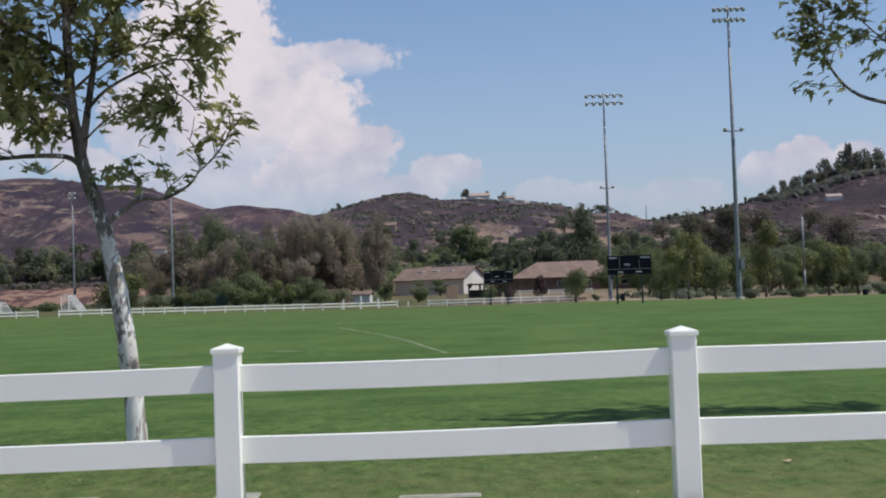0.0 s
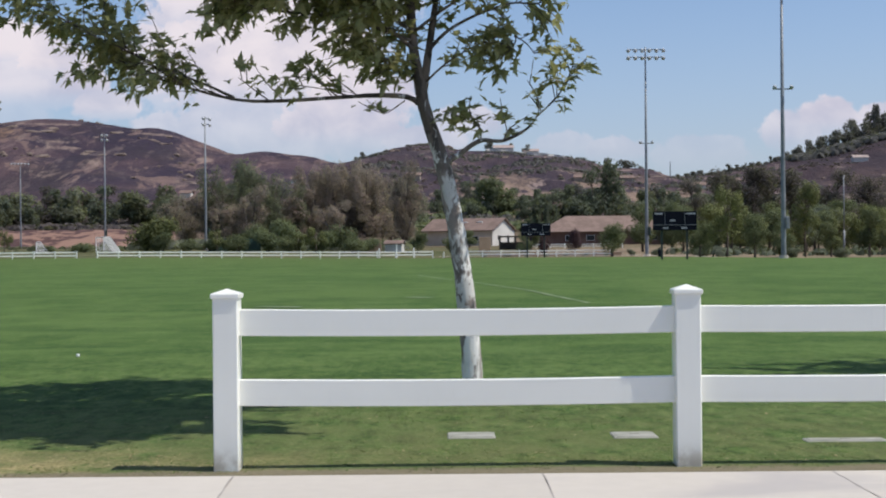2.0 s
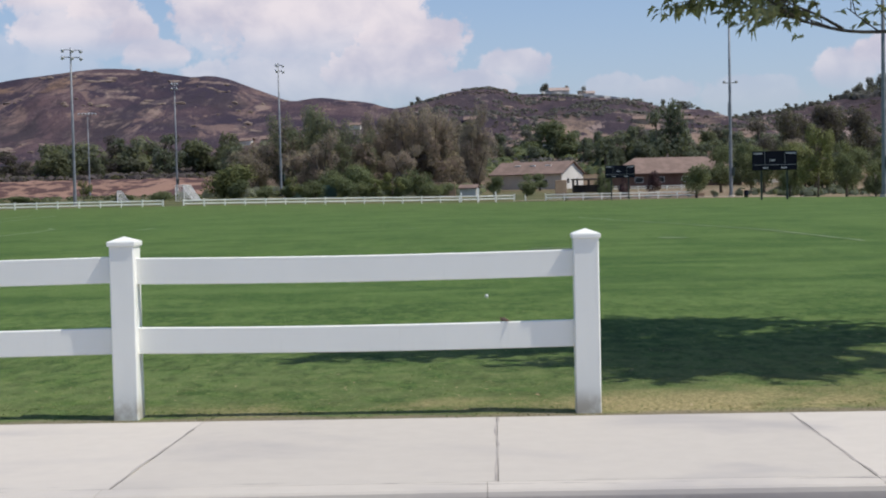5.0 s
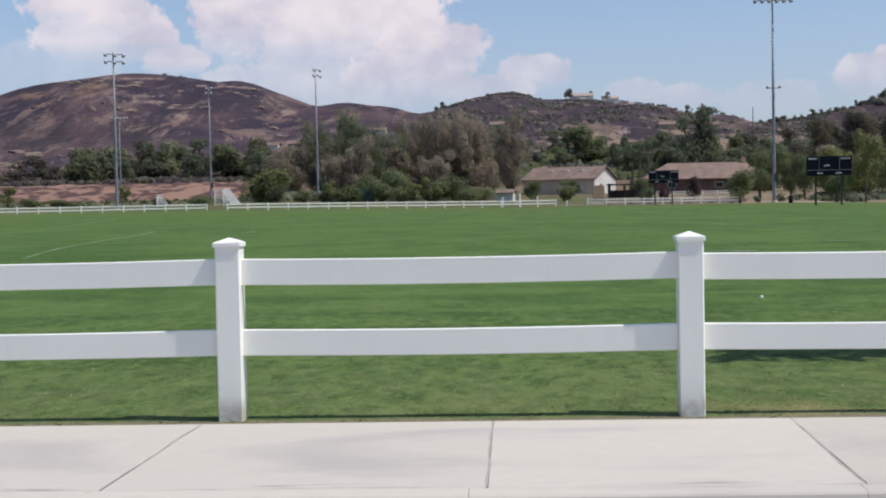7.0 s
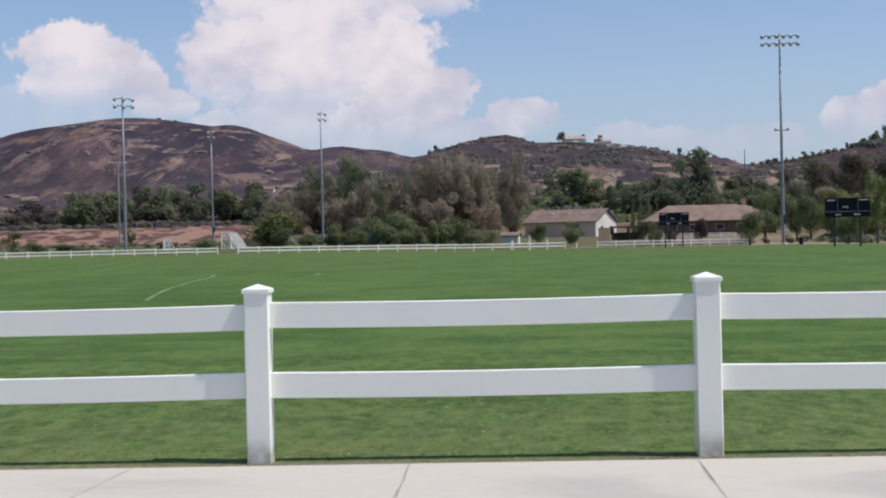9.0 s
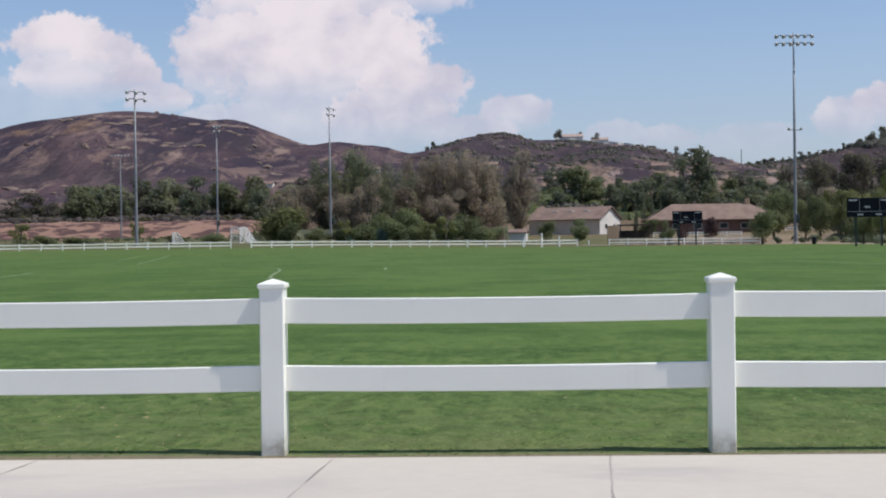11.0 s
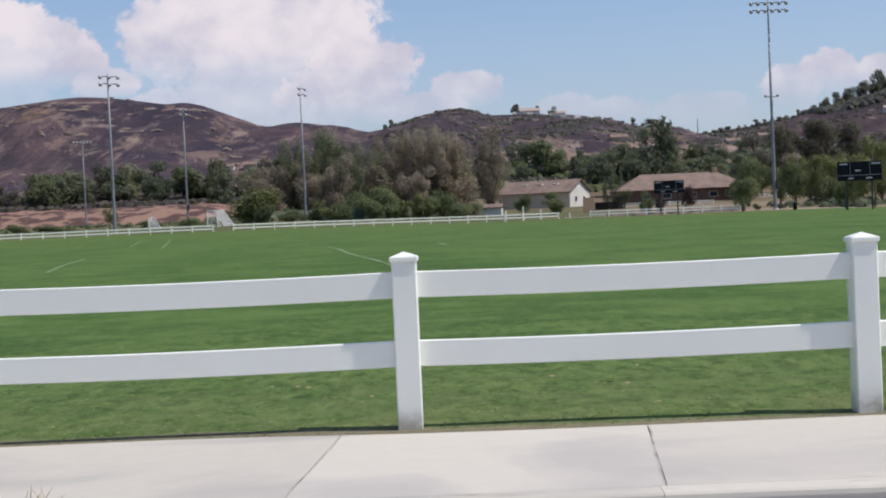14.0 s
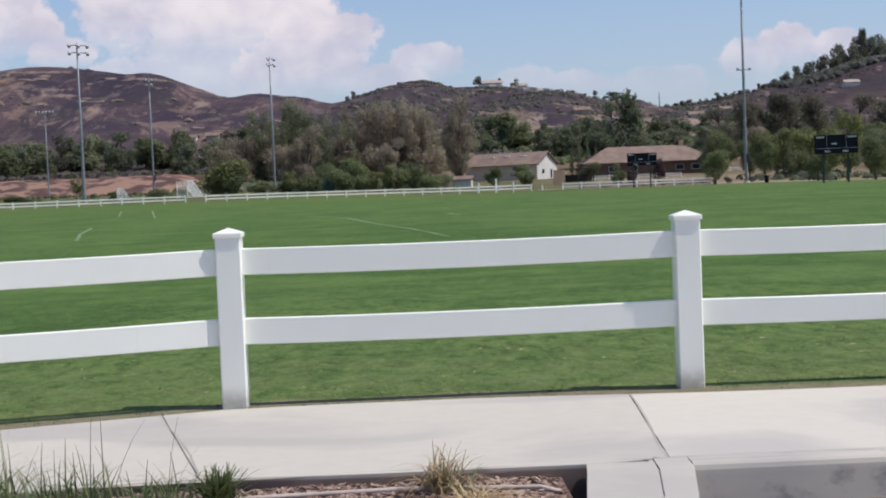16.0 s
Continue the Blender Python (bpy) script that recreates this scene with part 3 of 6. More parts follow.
# ---- builders ----


class Shape:
    """Collects vertices and faces for one mesh."""

    def __init__(self):
        self.v, self.f = [], []

    def face(self, *pts):
        n = len(self.v)
        self.v.extend(tuple(p) for p in pts)
        self.f.append(tuple(range(n, n + len(pts))))

    def box(self, x0, x1, y0, y1, z0, z1, b=0.0):
        """A box; b cuts its edges back all round."""
        bm = bmesh.new()
        bmesh.ops.create_cube(bm, size=1.0)
        for v in bm.verts:
            v.co = ((x0 + x1) / 2 + v.co.x * (x1 - x0), (y0 + y1) / 2 + v.co.y * (y1 - y0), (z0 + z1) / 2 + v.co.z * (z1 - z0))
        if b:
            bmesh.ops.bevel(bm, geom=list(bm.edges), offset=b, segments=1, affect="EDGES")
        self.take(bm)
        return self

    def take(self, bm):
        n = len(self.v)
        bm.verts.index_update()
        self.v.extend(tuple(v.co) for v in bm.verts)
        self.f.extend(tuple(n + v.index for v in fc.verts) for fc in bm.faces)
        bm.free()

    def tube(self, pts, radii, sides=8, rng=None, wobble=0.0, caps=True):
        pts = [Vector(p) for p in pts]
        n0 = len(self.v)
        ref = Vector((0.13, 0.97, 0.2))
        for i, p in enumerate(pts):
            d = (pts[min(i + 1, len(pts) - 1)] - pts[max(i - 1, 0)]).normalized()
            u = d.cross(ref).normalized()
            w = d.cross(u)
            for k in range(sides):
                a = 2 * math.pi * k / sides
                r = radii[i] * (1 + (rng.uniform(-wobble, wobble) if rng else 0))
                self.v.append(tuple(p + (u * math.cos(a) + w * math.sin(a)) * r))
        for i in range(len(pts) - 1):
            for k in range(sides):
                a, b = n0 + i * sides + k, n0 + i * sides + (k + 1) % sides
                self.f.append((a, b, b + sides, a + sides))
        if caps:
            self.f.append(tuple(n0 + k for k in reversed(range(sides))))
            self.f.append(tuple(n0 + (len(pts) - 1) * sides + k for k in range(sides)))
        return self

    def mesh(self, name, material, smooth=False):
        me = bpy.data.meshes.new(name)
        me.from_pydata(self.v, [], self.f)
        me.materials.append(material)
        if smooth:
            me.polygons.foreach_set("use_smooth", [True] * len(me.polygons))
        me.update()
        return me


def thing(name, label, category, at=(0, 0, 0), turn=0.0, group="", kind=""):
    ob = new(name)
    ob.matrix_world = pose(*at, 0, 0, turn)
    ob.empty_display_size = 0.2
    return tagged(ob, label, category, group, kind)


def part(name, data, parent, label="", at=(0, 0, 0), turn=0.0):
    ob = new(name, data)
    ob.parent = parent
    ob.matrix_basis = pose(*at, 0, 0, turn)
    if label:
        ob["label"] = label
    return ob


def solo(name, data, label, category, at=(0, 0, 0), turn=0.0, group="", kind=""):
    ob = new(name, data)
    ob.matrix_world = pose(*at, 0, 0, turn)
    return tagged(ob, label, category, group, kind)


def smooth01(t):
    t = min(1.0, max(0.0, t))
    return t * t * (3 - 2 * t)


# ---- ground, field, road, walk ----
CRESTS = [(-305.8, 49.7, 0.2), (-200.3, 80.8, 28.0), (-70.0, 10.0, 3.4), (-25.7, 27.4, 14.2), (25.5, 42.4, 20.3), (116.6, 15.0, 6.0), (268.8, 79.4, 26.6), (233.1, 26.5, -4.7), (-144.5, 10.0, 3.3), (-105.2, 34.3, 10.9), (-110.4, 15.4, -7.8), (-3.2, 10.0, 2.9), (77.3, 27.7, 10.1), (-251.0, 20.2, 3.4)]


def crest_line(x):
    return 700 + 160 / (1 + math.exp(-(x + 40) / 25)) - 22 / (1 + math.exp(-(x - 150) / 30))


def crest_height(x):
    return 42 * math.exp(-(max(0, abs(x) - 330) / 500) ** 2) + sum(a * math.exp(-((x - c) / w) ** 2) for c, w, a in CRESTS)


def field_z(x, y):
    """The turf lies a little below the walk, dips near the fence, swells round the tree and rises to the far side, most in the west."""
    near = -0.012 - 0.016 * smooth01((x + 17) / 3) * smooth01((-1 - x) / 4)
    dip = near - (0.05 + near) * smooth01(y / 8)
    mound = 0.05 * math.exp(-((x + 1) / 1.5) ** 2 - ((y - 2.9) / 1.5) ** 2)
    return dip + mound + 0.28 * smooth01((y - 7) / 17) + 0.42 * smooth01((y - 55) / 95) * smooth01((-2 - x) / 42)


def land_z(x, y):
    """The height of the land beyond the field."""
    if y < 120:
        return field_z(x, y) - 0.35
    left = float(np.interp(y, (120, 158, 175, 212, 266, 345, 354, 382, 420, 460), (0.25, 0.62, 0.95, 1.6, 2.2, 2.6, 3.4, 7.2, 9.5, 15)))
    right = float(np.interp(y, (120, 150, 170, 210, 290, 400, 460), (0.0, 0.2, 0.3, 0.9, 2.3, 9.0, 14)))
    k = smooth01((x + 50) / 46)
    low = left + (right - left) * k
    r, top = crest_line(x), crest_height(x)
    rough = 5.0 * (noise.fractal(Vector((x / 60, y / 60, 3.1)), 1.0, 2.0, 5)) * smooth01((y - 420) / 120)
    if y < r:
        f = smooth01((y - 440) / (r - 440)) if y > 440 else 0.0
        gully = 1 - 0.14 * math.sin(f * math.pi) * (0.5 + 0.5 * math.sin(x / 23 + 2 * math.sin(x / 57)))
        z = low + (top - low) * f * gully
        rough *= 1 - 0.75 * f * f
    else:
        z = top * (1 - 0.85 * smooth01((y - r) / 500))
        rough *= 0.25 + min(1.0, (y - r) / 60) * 0.3
    return z + rough


def build_land():
    sh = Shape()
    xs = [-2600, -1800, -1200, -800, -560] + [-440 + 6 * i for i in range(148)] + [560, 800, 1200, 1800, 2600]
    ys = [-900, -400, -150, -60, -20, 10, 60, 100, 125, 140, 150, 158, 166, 175, 185, 198, 212, 220, 228, 238, 250, 270, 290, 330] + [345 + 8 * i for i in range(72)] + [940, 980, 1040, 1120, 1250, 1500, 1900, 2500, 3200]
    nx = len(xs)
    for y in ys:
        for x in xs:
            z = land_z(x, y) if y > 100 else -0.45
            if y < -16:
                z = -0.1
            sh.v.append((x, y, z))
    for j in range(len(ys) - 1):
        for i in range(nx - 1):
            a = j * nx + i
            sh.f.append((a, a + 1, a + nx + 1, a + nx))
    solo("ground", sh.mesh("ground", HILL, True), "dry brown earth rising to scorched rocky brush-covered hills", "ground", kind="structure")


def field_far_edge(x):
    return float(np.interp(x, (-200, -104, -44.7, -2, 22, 27, 31, 140), (123, 141.0, 154.3, 167.5, 163.5, 150, 114.8, 113.5)))


def fence_bend(x):
    """How far the fence, turf edge and walk swing towards the road west of the bend."""
    return 0.26 * min(0.0, x + 19.52)


def walk_edge(x):
    """The inner edge of the walk, which swings in to the fence before the bend."""
    return -0.275 + fence_bend(x) + 0.18 * smooth01((-16.4 - x) / 2.1) * (1 - 0.6 * smooth01((-18.8 - x) / 3))


def kerb_sway(x):
    """The kerb wanders out a little along the middle stretch."""
    return -0.075 * smooth01((-4.5 - x) / 3.5) * (1 - smooth01((-13.0 - x) / 3.5))


def walk_outer(x):
    """The outer edge of the walk, a little wider at the kerb bulb."""
    return -1.835 + kerb_sway(x) + fence_bend(x) * 0.9 - 0.07 * smooth01((-17.6 - x) / 0.05) * (1 - smooth01((-18.6 - x) / 1.5))


def build_field():
    sh = Shape()
    xs = [-200, -150, -110, -80, -60, -45, -35, -30, -27] + [-25 + 0.5 * i for i in range(24)] + [-13 + 1.0 * i for i in range(44)] + [31.2, 34, 45, 60, 90, 140]
    rows = [0, 0.0001, 0.001, 0.003, 0.006, 0.012, 0.018, 0.024, 0.03, 0.04] + [0.05 + 0.0125 * i for i in range(20)] + [0.32, 0.36, 0.42, 0.52, 0.62, 0.72, 0.81, 0.9, 1.0]
    nx = len(xs)
    for r in rows:
        for x in xs:
            y0 = walk_edge(x) + 0.003
            y0 = max(y0, -3.0)
            y = y0 + (field_far_edge(x) - y0) * r
            sh.v.append((x, y, field_z(x, y) + (0.004 if r else -0.06)))
    for j in range(len(rows) - 1):
        for i in range(nx - 1):
            a = j * nx + i
            sh.f.append((a, a + 1, a + nx + 1, a + nx))
    solo("field", sh.mesh("field", GRASS, True), "wide mown green sports field with worn dry edges", "field", kind="structure")
    # pale path along the far edge
    sh = Shape()
    pts = [(-2, 167.6), (22, 163.6), (27, 150.2), (31, 114.9), (60, 114.4), (140, 113.6)]
    for (xa, ya), (xb, yb) in zip(pts, pts[1:]):
        sh.face((xa, ya, land_z(xa, ya) + 0.12), (xb, yb, land_z(xb, yb) + 0.12), (xb + 0.4, yb + 2.2, land_z(xb, yb + 2) + 0.14), (xa + 0.4, ya + 2.2, land_z(xa, ya + 2) + 0.14))
    solo("path", sh.mesh("path", PATH_DIRT), "pale gravel path beyond the grass", "path", kind="structure")


def chalk_line(pts, width):
    sh = Shape()
    for (xa, ya), (xb, yb) in zip(pts, pts[1:]):
        d = Vector((xb - xa, yb - ya, 0))
        s = Vector((-d.y, d.x, 0)).normalized() * width / 2
        n = max(1, int(d.length))
        for k in range(n):
            p, q = Vector((xa, ya, 0)) + d * k / n, Vector((xa, ya, 0)) + d * (k + 1) / n
            p.z, q.z = field_z(p.x, p.y) + 0.012, field_z(q.x, q.y) + 0.012
            sh.face(p + s, p - s, q - s, q + s)
    solo("field_line", sh.mesh("field_line", CHALK), "faded white chalk line on the grass", "field line", kind="structure")


def kerb_mesh(x0, x1):
    prof = [(-1.838, -0.3), (-1.838, -0.003), (-1.841, 0.0), (-1.940, 0.0), (-1.958, -0.003), (-1.970, -0.012), (-1.977, -0.03), (-1.992, -0.178), (-2.005, -0.3)]
    sh = Shape()
    d0, d1 = kerb_sway(x0), kerb_sway(x1)
    for (ya, za), (yb, zb) in zip(prof, prof[1:]):
        sh.face((x0, ya + d0, za), (x0, yb + d0, zb), (x1, yb + d1, zb), (x1, ya + d1, za))
    for x, d in ((x0, d0), (x1, d1)):
        sh.face(*[(x, y + d, z) for y, z in prof])
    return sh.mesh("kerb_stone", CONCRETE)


def build_walk():
    walk_ob = thing("pavement", "pale concrete sidewalk of square slabs with cut joints", "sidewalk", kind="structure")
    joints = [9.8, 8.28, 6.76, 5.24, 3.72, 2.2, 0.68, -0.79, -2.36, -3.88, -5.36, -6.86, -8.37, -9.88, -11.37, -12.83, -14.28, -15.86, -17.45, -19.87, -21.4, -22.9]
    skew = {-12.83: -0.12, -14.28: -0.11, -2.36: 0.05, -9.88: -0.04, -15.86: -0.15, -17.45: -0.11, -19.87: 0.44, -21.4: 0.46, -22.9: 0.46, -6.86: -0.03, -8.37: 0.0}
    for a, b in zip(joints, joints[1:]):
        sh = Shape()
        n = 8
        g = 0.004
        ao, bo = a + skew.get(a, 0.0), b + skew.get(b, 0.0)
        rim = []
        for i in range(n + 1):
            u = i / n
            xi, xo = a - g + (b + g - a + g) * u, ao - g + (bo + g - ao + g) * u
            rim.append((xi, walk_edge(xi), xo, walk_outer(xo)))
        e, eo = 0.008, 0.0025
        for (xi, yi, xo, yo), (xi2, yi2, xo2, yo2) in zip(rim, rim[1:]):
            sh.face((xi, yi - e, 0), (xo, yo + eo, 0), (xo2, yo2 + eo, 0), (xi2, yi2 - e, 0))
            sh.face((xi, yi, -e), (xi, yi - e, 0), (xi2, yi2 - e, 0), (xi2, yi2, -e))
            sh.face((xo, yo + eo, 0), (xo, yo, -eo), (xo2, yo2, -eo), (xo2, yo2 + eo, 0))
            sh.face((xi, yi, -0.14), (xi, yi, -e), (xi2, yi2, -e), (xi2, yi2, -0.14))
            sh.face((xo, yo, -eo), (xo, yo, -0.14), (xo2, yo2, -0.14), (xo2, yo2, -eo))
        for (xi, yi, xo, yo) in (rim[0], rim[-1]):
            sh.face((xi, yi, 0), (xi, yi, -0.14), (xo, yo, -0.14), (xo, yo, 0))
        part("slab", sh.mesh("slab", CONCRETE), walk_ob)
    bed = Shape()
    for a, b in zip(joints, joints[1:]):
        bed.face((a, walk_edge(a), -0.005), (a, walk_outer(a), -0.005), (b, walk_outer(b), -0.005), (b, walk_edge(b), -0.005))
    crack = Shape()
    rng = random.Random(37)
    for j in joints[1:-1]:
        xo = j + skew.get(j, 0.0)
        n = 14
        prev = None
        off = 0.0
        for i in range(n + 1):
            u = i / n
            cx = j + (xo - j) * u
            off = off * 0.7 + rng.uniform(-0.007, 0.007)
            cy = walk_edge(cx) - 0.01 + (walk_outer(cx) + 0.02 - walk_edge(cx)) * u
            w = rng.uniform(0.003, 0.0065)
            cur = ((cx + off - w, cy, 0.0012), (cx + off + w, cy, 0.0012))
            if prev:
                crack.face(prev[0], prev[1], cur[1], cur[0])
            prev = cur
    part("crack", crack.mesh("crack", JOINT), walk_ob, "chipped wavering joint lines")
    part("joint_bed", bed.mesh("joint_bed", JOINT), walk_ob, "grey dust filling the joints")
    kerb = thing("kerb", "pale concrete kerb with a rounded edge and dark scuffs", "kerb", kind="structure")
    x = 9.8
    while x > -17.4:
        x1 = max(x - 1.52, -17.49)
        part("kerb_stone", kerb_mesh(x1 + 0.001, x - 0.001), kerb)
        x = x1
    sh = Shape()
    prof = [(-17.625, -17.49, -1.838), (-17.635, -17.50, -2.05), (-17.70, -17.58, -2.50), (-17.86, -17.72, -3.1), (-18.2, -18.05, -3.55)]
    for (a, b, y), (c, d, y2) in zip(prof, prof[1:]):
        sh.face((a, y, 0), (c, y2, 0), (d, y2, 0), (b, y, 0))
        sh.face((b, y, 0), (d, y2, 0), (d + 0.03, y2, -0.3), (b + 0.03, y, -0.3))
        sh.face((a, y, 0), (a, y, -0.3), (c, y2, -0.3), (c, y2, 0))
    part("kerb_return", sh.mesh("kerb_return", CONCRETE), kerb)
    sh = Shape()
    left = [(-17.90, -1.912), (-17.915, -2.05), (-17.975, -2.50), (-18.08, -3.1)]
    for (xa, ya), (xb, yb), (pa, _, _), (pb, _, _) in zip(left, left[1:], prof, prof[1:]):
        sh.face((xa, ya, 0), (xb, yb, 0), (pb - 0.008, yb, 0), (pa - 0.008, ya, 0))
        sh.face((xa, ya, 0), (xa, ya, -0.2), (xb, yb, -0.2), (xb, yb, 0))
    for (xa, ya, _), (xb, yb, _) in (((pa, y, 0), (pb, y2, 0)) for (pa, _, y), (pb, _, y2) in zip(prof, prof[1:])):
        sh.face((xa - 0.02, ya, -0.006), (xb - 0.02, yb, -0.006), (xb + 0.01, yb, -0.006), (xa + 0.01, ya, -0.006))
    part("apron_slab", sh.mesh("apron_slab", CONCRETE), kerb)
    part("kerb_stone", Shape().box(-27, -18.2, -3.65, -3.5, -0.3, 0.0, 0.018).mesh("kerb_stone", CONCRETE), kerb)
    gut = Shape().box(-17.45, 12, -2.46, -1.975, -0.36, -0.166).mesh("gutter", GRIT)
    solo("gutter", gut, "grey concrete gutter with rusty grit", "gutter", kind="structure")
    sh = Shape()
    sh.face((-60, -16, -0.175), (60, -16, -0.175), (60, -2.0, -0.175), (-60, -1.98, -0.175))
    solo("road", sh.mesh("road", ASPHALT), "worn grey asphalt road", "road", kind="structure")
    far = Shape().box(-60, 60, -18.2, -16.0, -0.3, 0.0, 0.02).mesh("pavement", CONCRETE)
    solo("pavement", far, "concrete walk across the road", "sidewalk", kind="structure")


build_land()
build_field()
build_walk()
for line in ([(1.38, 17.9), (0.95, 20.5), (0.4, 25.2), (-0.35, 31.0), (-1.3, 37.0), (-2.2, 43.4)], [(-22.2, 43.9), (-21.2, 41.5), (-20.5, 37.6), (-19.7, 31.0), (-18.9, 25.5), (-18.1, 20.6), (-17.8, 18.9)],
             [(-26.2, 24.3), (-27.6, 30.5), (-29.2, 38.9)], [(-34.4, 67.8), (-39.1, 91.2)], [(-30.5, 57.5), (-36.5, 89.0)], [(-17.2, 40.2), (-16.9, 36.4)],
             [(-9.5, 41.5), (-9.1, 41.3)], [(-8.0, 31.4), (-7.4, 31.1)], [(1.4, 67.6), (3.2, 65.4)], [(2.7, 58.8), (4.7, 59.5)]):
    chalk_line(line, 0.10)
for line in ([(-4.7, 17.6), (-3.88, 17.4)], [(-2.0, 20.4), (-1.5, 20.1)]):
    chalk_line(line, 0.32)

# ---- near fence ----
SPAN = 2.44
POST_W, POST_H = 0.133, 0.905


def post_mesh():
    h = POST_W / 2
    return Shape().box(-h, h, -h, h, -0.25, POST_H, 0.006).mesh("post", VINYL)


def slotted_post_mesh(slots):
    """A hollow post whose east face has open routed slots at the heights given."""
    h, c, t, w, half = POST_W / 2, 0.006, 0.005, 0.018, 0.070
    sh = Shape()
    ring = [(h, h - c), (h - c, h), (c - h, h), (-h, h - c), (-h, c - h), (c - h, -h), (h - c, -h), (h, c - h)]
    for (xa, ya), (xb, yb) in zip(ring, ring[1:]):
        sh.face((xa, ya, -0.25), (xa, ya, POST_H), (xb, yb, POST_H), (xb, yb, -0.25))
    g = h - t
    for (xa, ya), (xb, yb) in (((g, g), (-g, g)), ((-g, g), (-g, -g)), ((-g, -g), (g, -g))):
        sh.face((xa, ya, -0.25), (xb, yb, -0.25), (xb, yb, POST_H), (xa, ya, POST_H))
    for x, e in ((h, h - c), (g, g)):
        sh.face((x, -e, -0.25), (x, -w, -0.25), (x, -w, POST_H), (x, -e, POST_H))
        sh.face((x, w, -0.25), (x, e, -0.25), (x, e, POST_H), (x, w, POST_H))
        z0 = -0.25
        for z in sorted(slots) + [POST_H + half]:
            sh.face((x, -w, z0), (x, w, z0), (x, w, z - half), (x, -w, z - half))
            z0 = z + half
    for z in slots:
        for y in (-w, w):
            sh.face((h, y, z - half), (g, y, z - half), (g, y, z + half), (h, y, z + half))
        for k in (-half, half):
            sh.face((h, -w, z + k), (g, -w, z + k), (g, w, z + k), (h, w, z + k))
    return sh.mesh("post", VINYL)


def cap_mesh():
    sh = Shape().box(-0.076, 0.076, -0.076, 0.076, POST_H - 0.012, POST_H + 0.014, 0.004)
    a = 0.073
    z = POST_H + 0.0145
    base = [(-a, -a, z), (a, -a, z), (a, a, z), (-a, a, z)]
    for i in range(4):
        sh.face(base[i], base[(i + 1) % 4], (0, 0, z + 0.026))
    return sh.mesh("cap", VINYL)


def rail_mesh(length, sag=0.010):
    """A hollow rail with a slight sag, running along x."""
    sh = Shape()
    n = 8
    prof = [(-0.019, -0.066), (-0.015, -0.070), (0.015, -0.070), (0.019, -0.066), (0.019, 0.066), (0.015, 0.070), (-0.015, 0.070), (-0.019, 0.066)]
    for i in range(n + 1):
        u = i / n
        for y, z in prof:
            sh.v.append(((u - 0.5) * length, y, z - sag * 4 * u * (1 - u)))
    for i in range(n):
        for k in range(8):
            a, b = i * 8 + k, i * 8 + (k + 1) % 8
            sh.f.append((a, a + 8, b + 8, b))
    sh.f.append(tuple(range(8)))
    sh.f.append(tuple(n * 8 + k for k in reversed(range(8))))
    return sh.mesh("rail", VINYL)


def lift(x):
    """The fence stands slightly proud on one stretch."""
    return 0.014 * math.exp(-((x + 9.9) / 2.2) ** 2)


def rise(x):
    """The walk and fence climb a little towards the east end."""
    return 0.0045 * max(0.0, x)


def build_fence(stations, label):
    """Posts at the stations (x, y), two rails between each pair."""
    fence = thing("fence", label, "fence", at=(stations[0][0], stations[0][1], 0), group="ranch fences")
    ox, oy = stations[0]
    pm, cm, rails = post_mesh(), cap_mesh(), {}
    rng = random.Random(7)
    for i, (x, y) in enumerate(stations):
        post = part("post", pm if i else slotted_post_mesh((0.765, 0.395)), fence, "" if i else "capped end post with two open rail slots", at=(x - ox, y - oy, rng.uniform(-0.004, 0.006) + lift(x) + rise(x)), turn=rng.uniform(-0.8, 0.8))
        part("cap", cm, post, "shallow pyramid cap")
        if i + 1 < len(stations):
            x2, y2 = stations[i + 1]
            ln, ang = math.hypot(x2 - x, y2 - y), math.degrees(math.atan2(y2 - y, x2 - x))
            key = round(ln, 2)
            if key not in rails:
                rails[key] = rail_mesh(ln - 0.06)
            for z in (0.765, 0.395):
                rail = part("rail", rails[key], fence, at=((x + x2) / 2 - ox, (y + y2) / 2 - oy, z + (rise(x) + rise(x2)) / 2 + (lift((x + x2) / 2) if z > 0.5 else 0.0)), turn=ang + 180)
                rail.rotation_euler.y = math.atan2(rise(x2) - rise(x), ln)


build_fence([(-2.433, 0), (-0.005, 0), (2.362, 0), (4.78, 0), (7.22, 0)], "white vinyl ranch fence with two rails and capped posts")
west = [(-4.876, 0), (-7.322, 0), (-9.774, 0), (-12.199, 0), (-14.637, 0), (-17.088, 0), (-19.515, 0)]
for k in range(1, 4):
    west.append((-SPAN * 8 - k * 2.36, -0.62 * k))
build_fence(west, "white vinyl ranch fence with two rails bending along the walk")

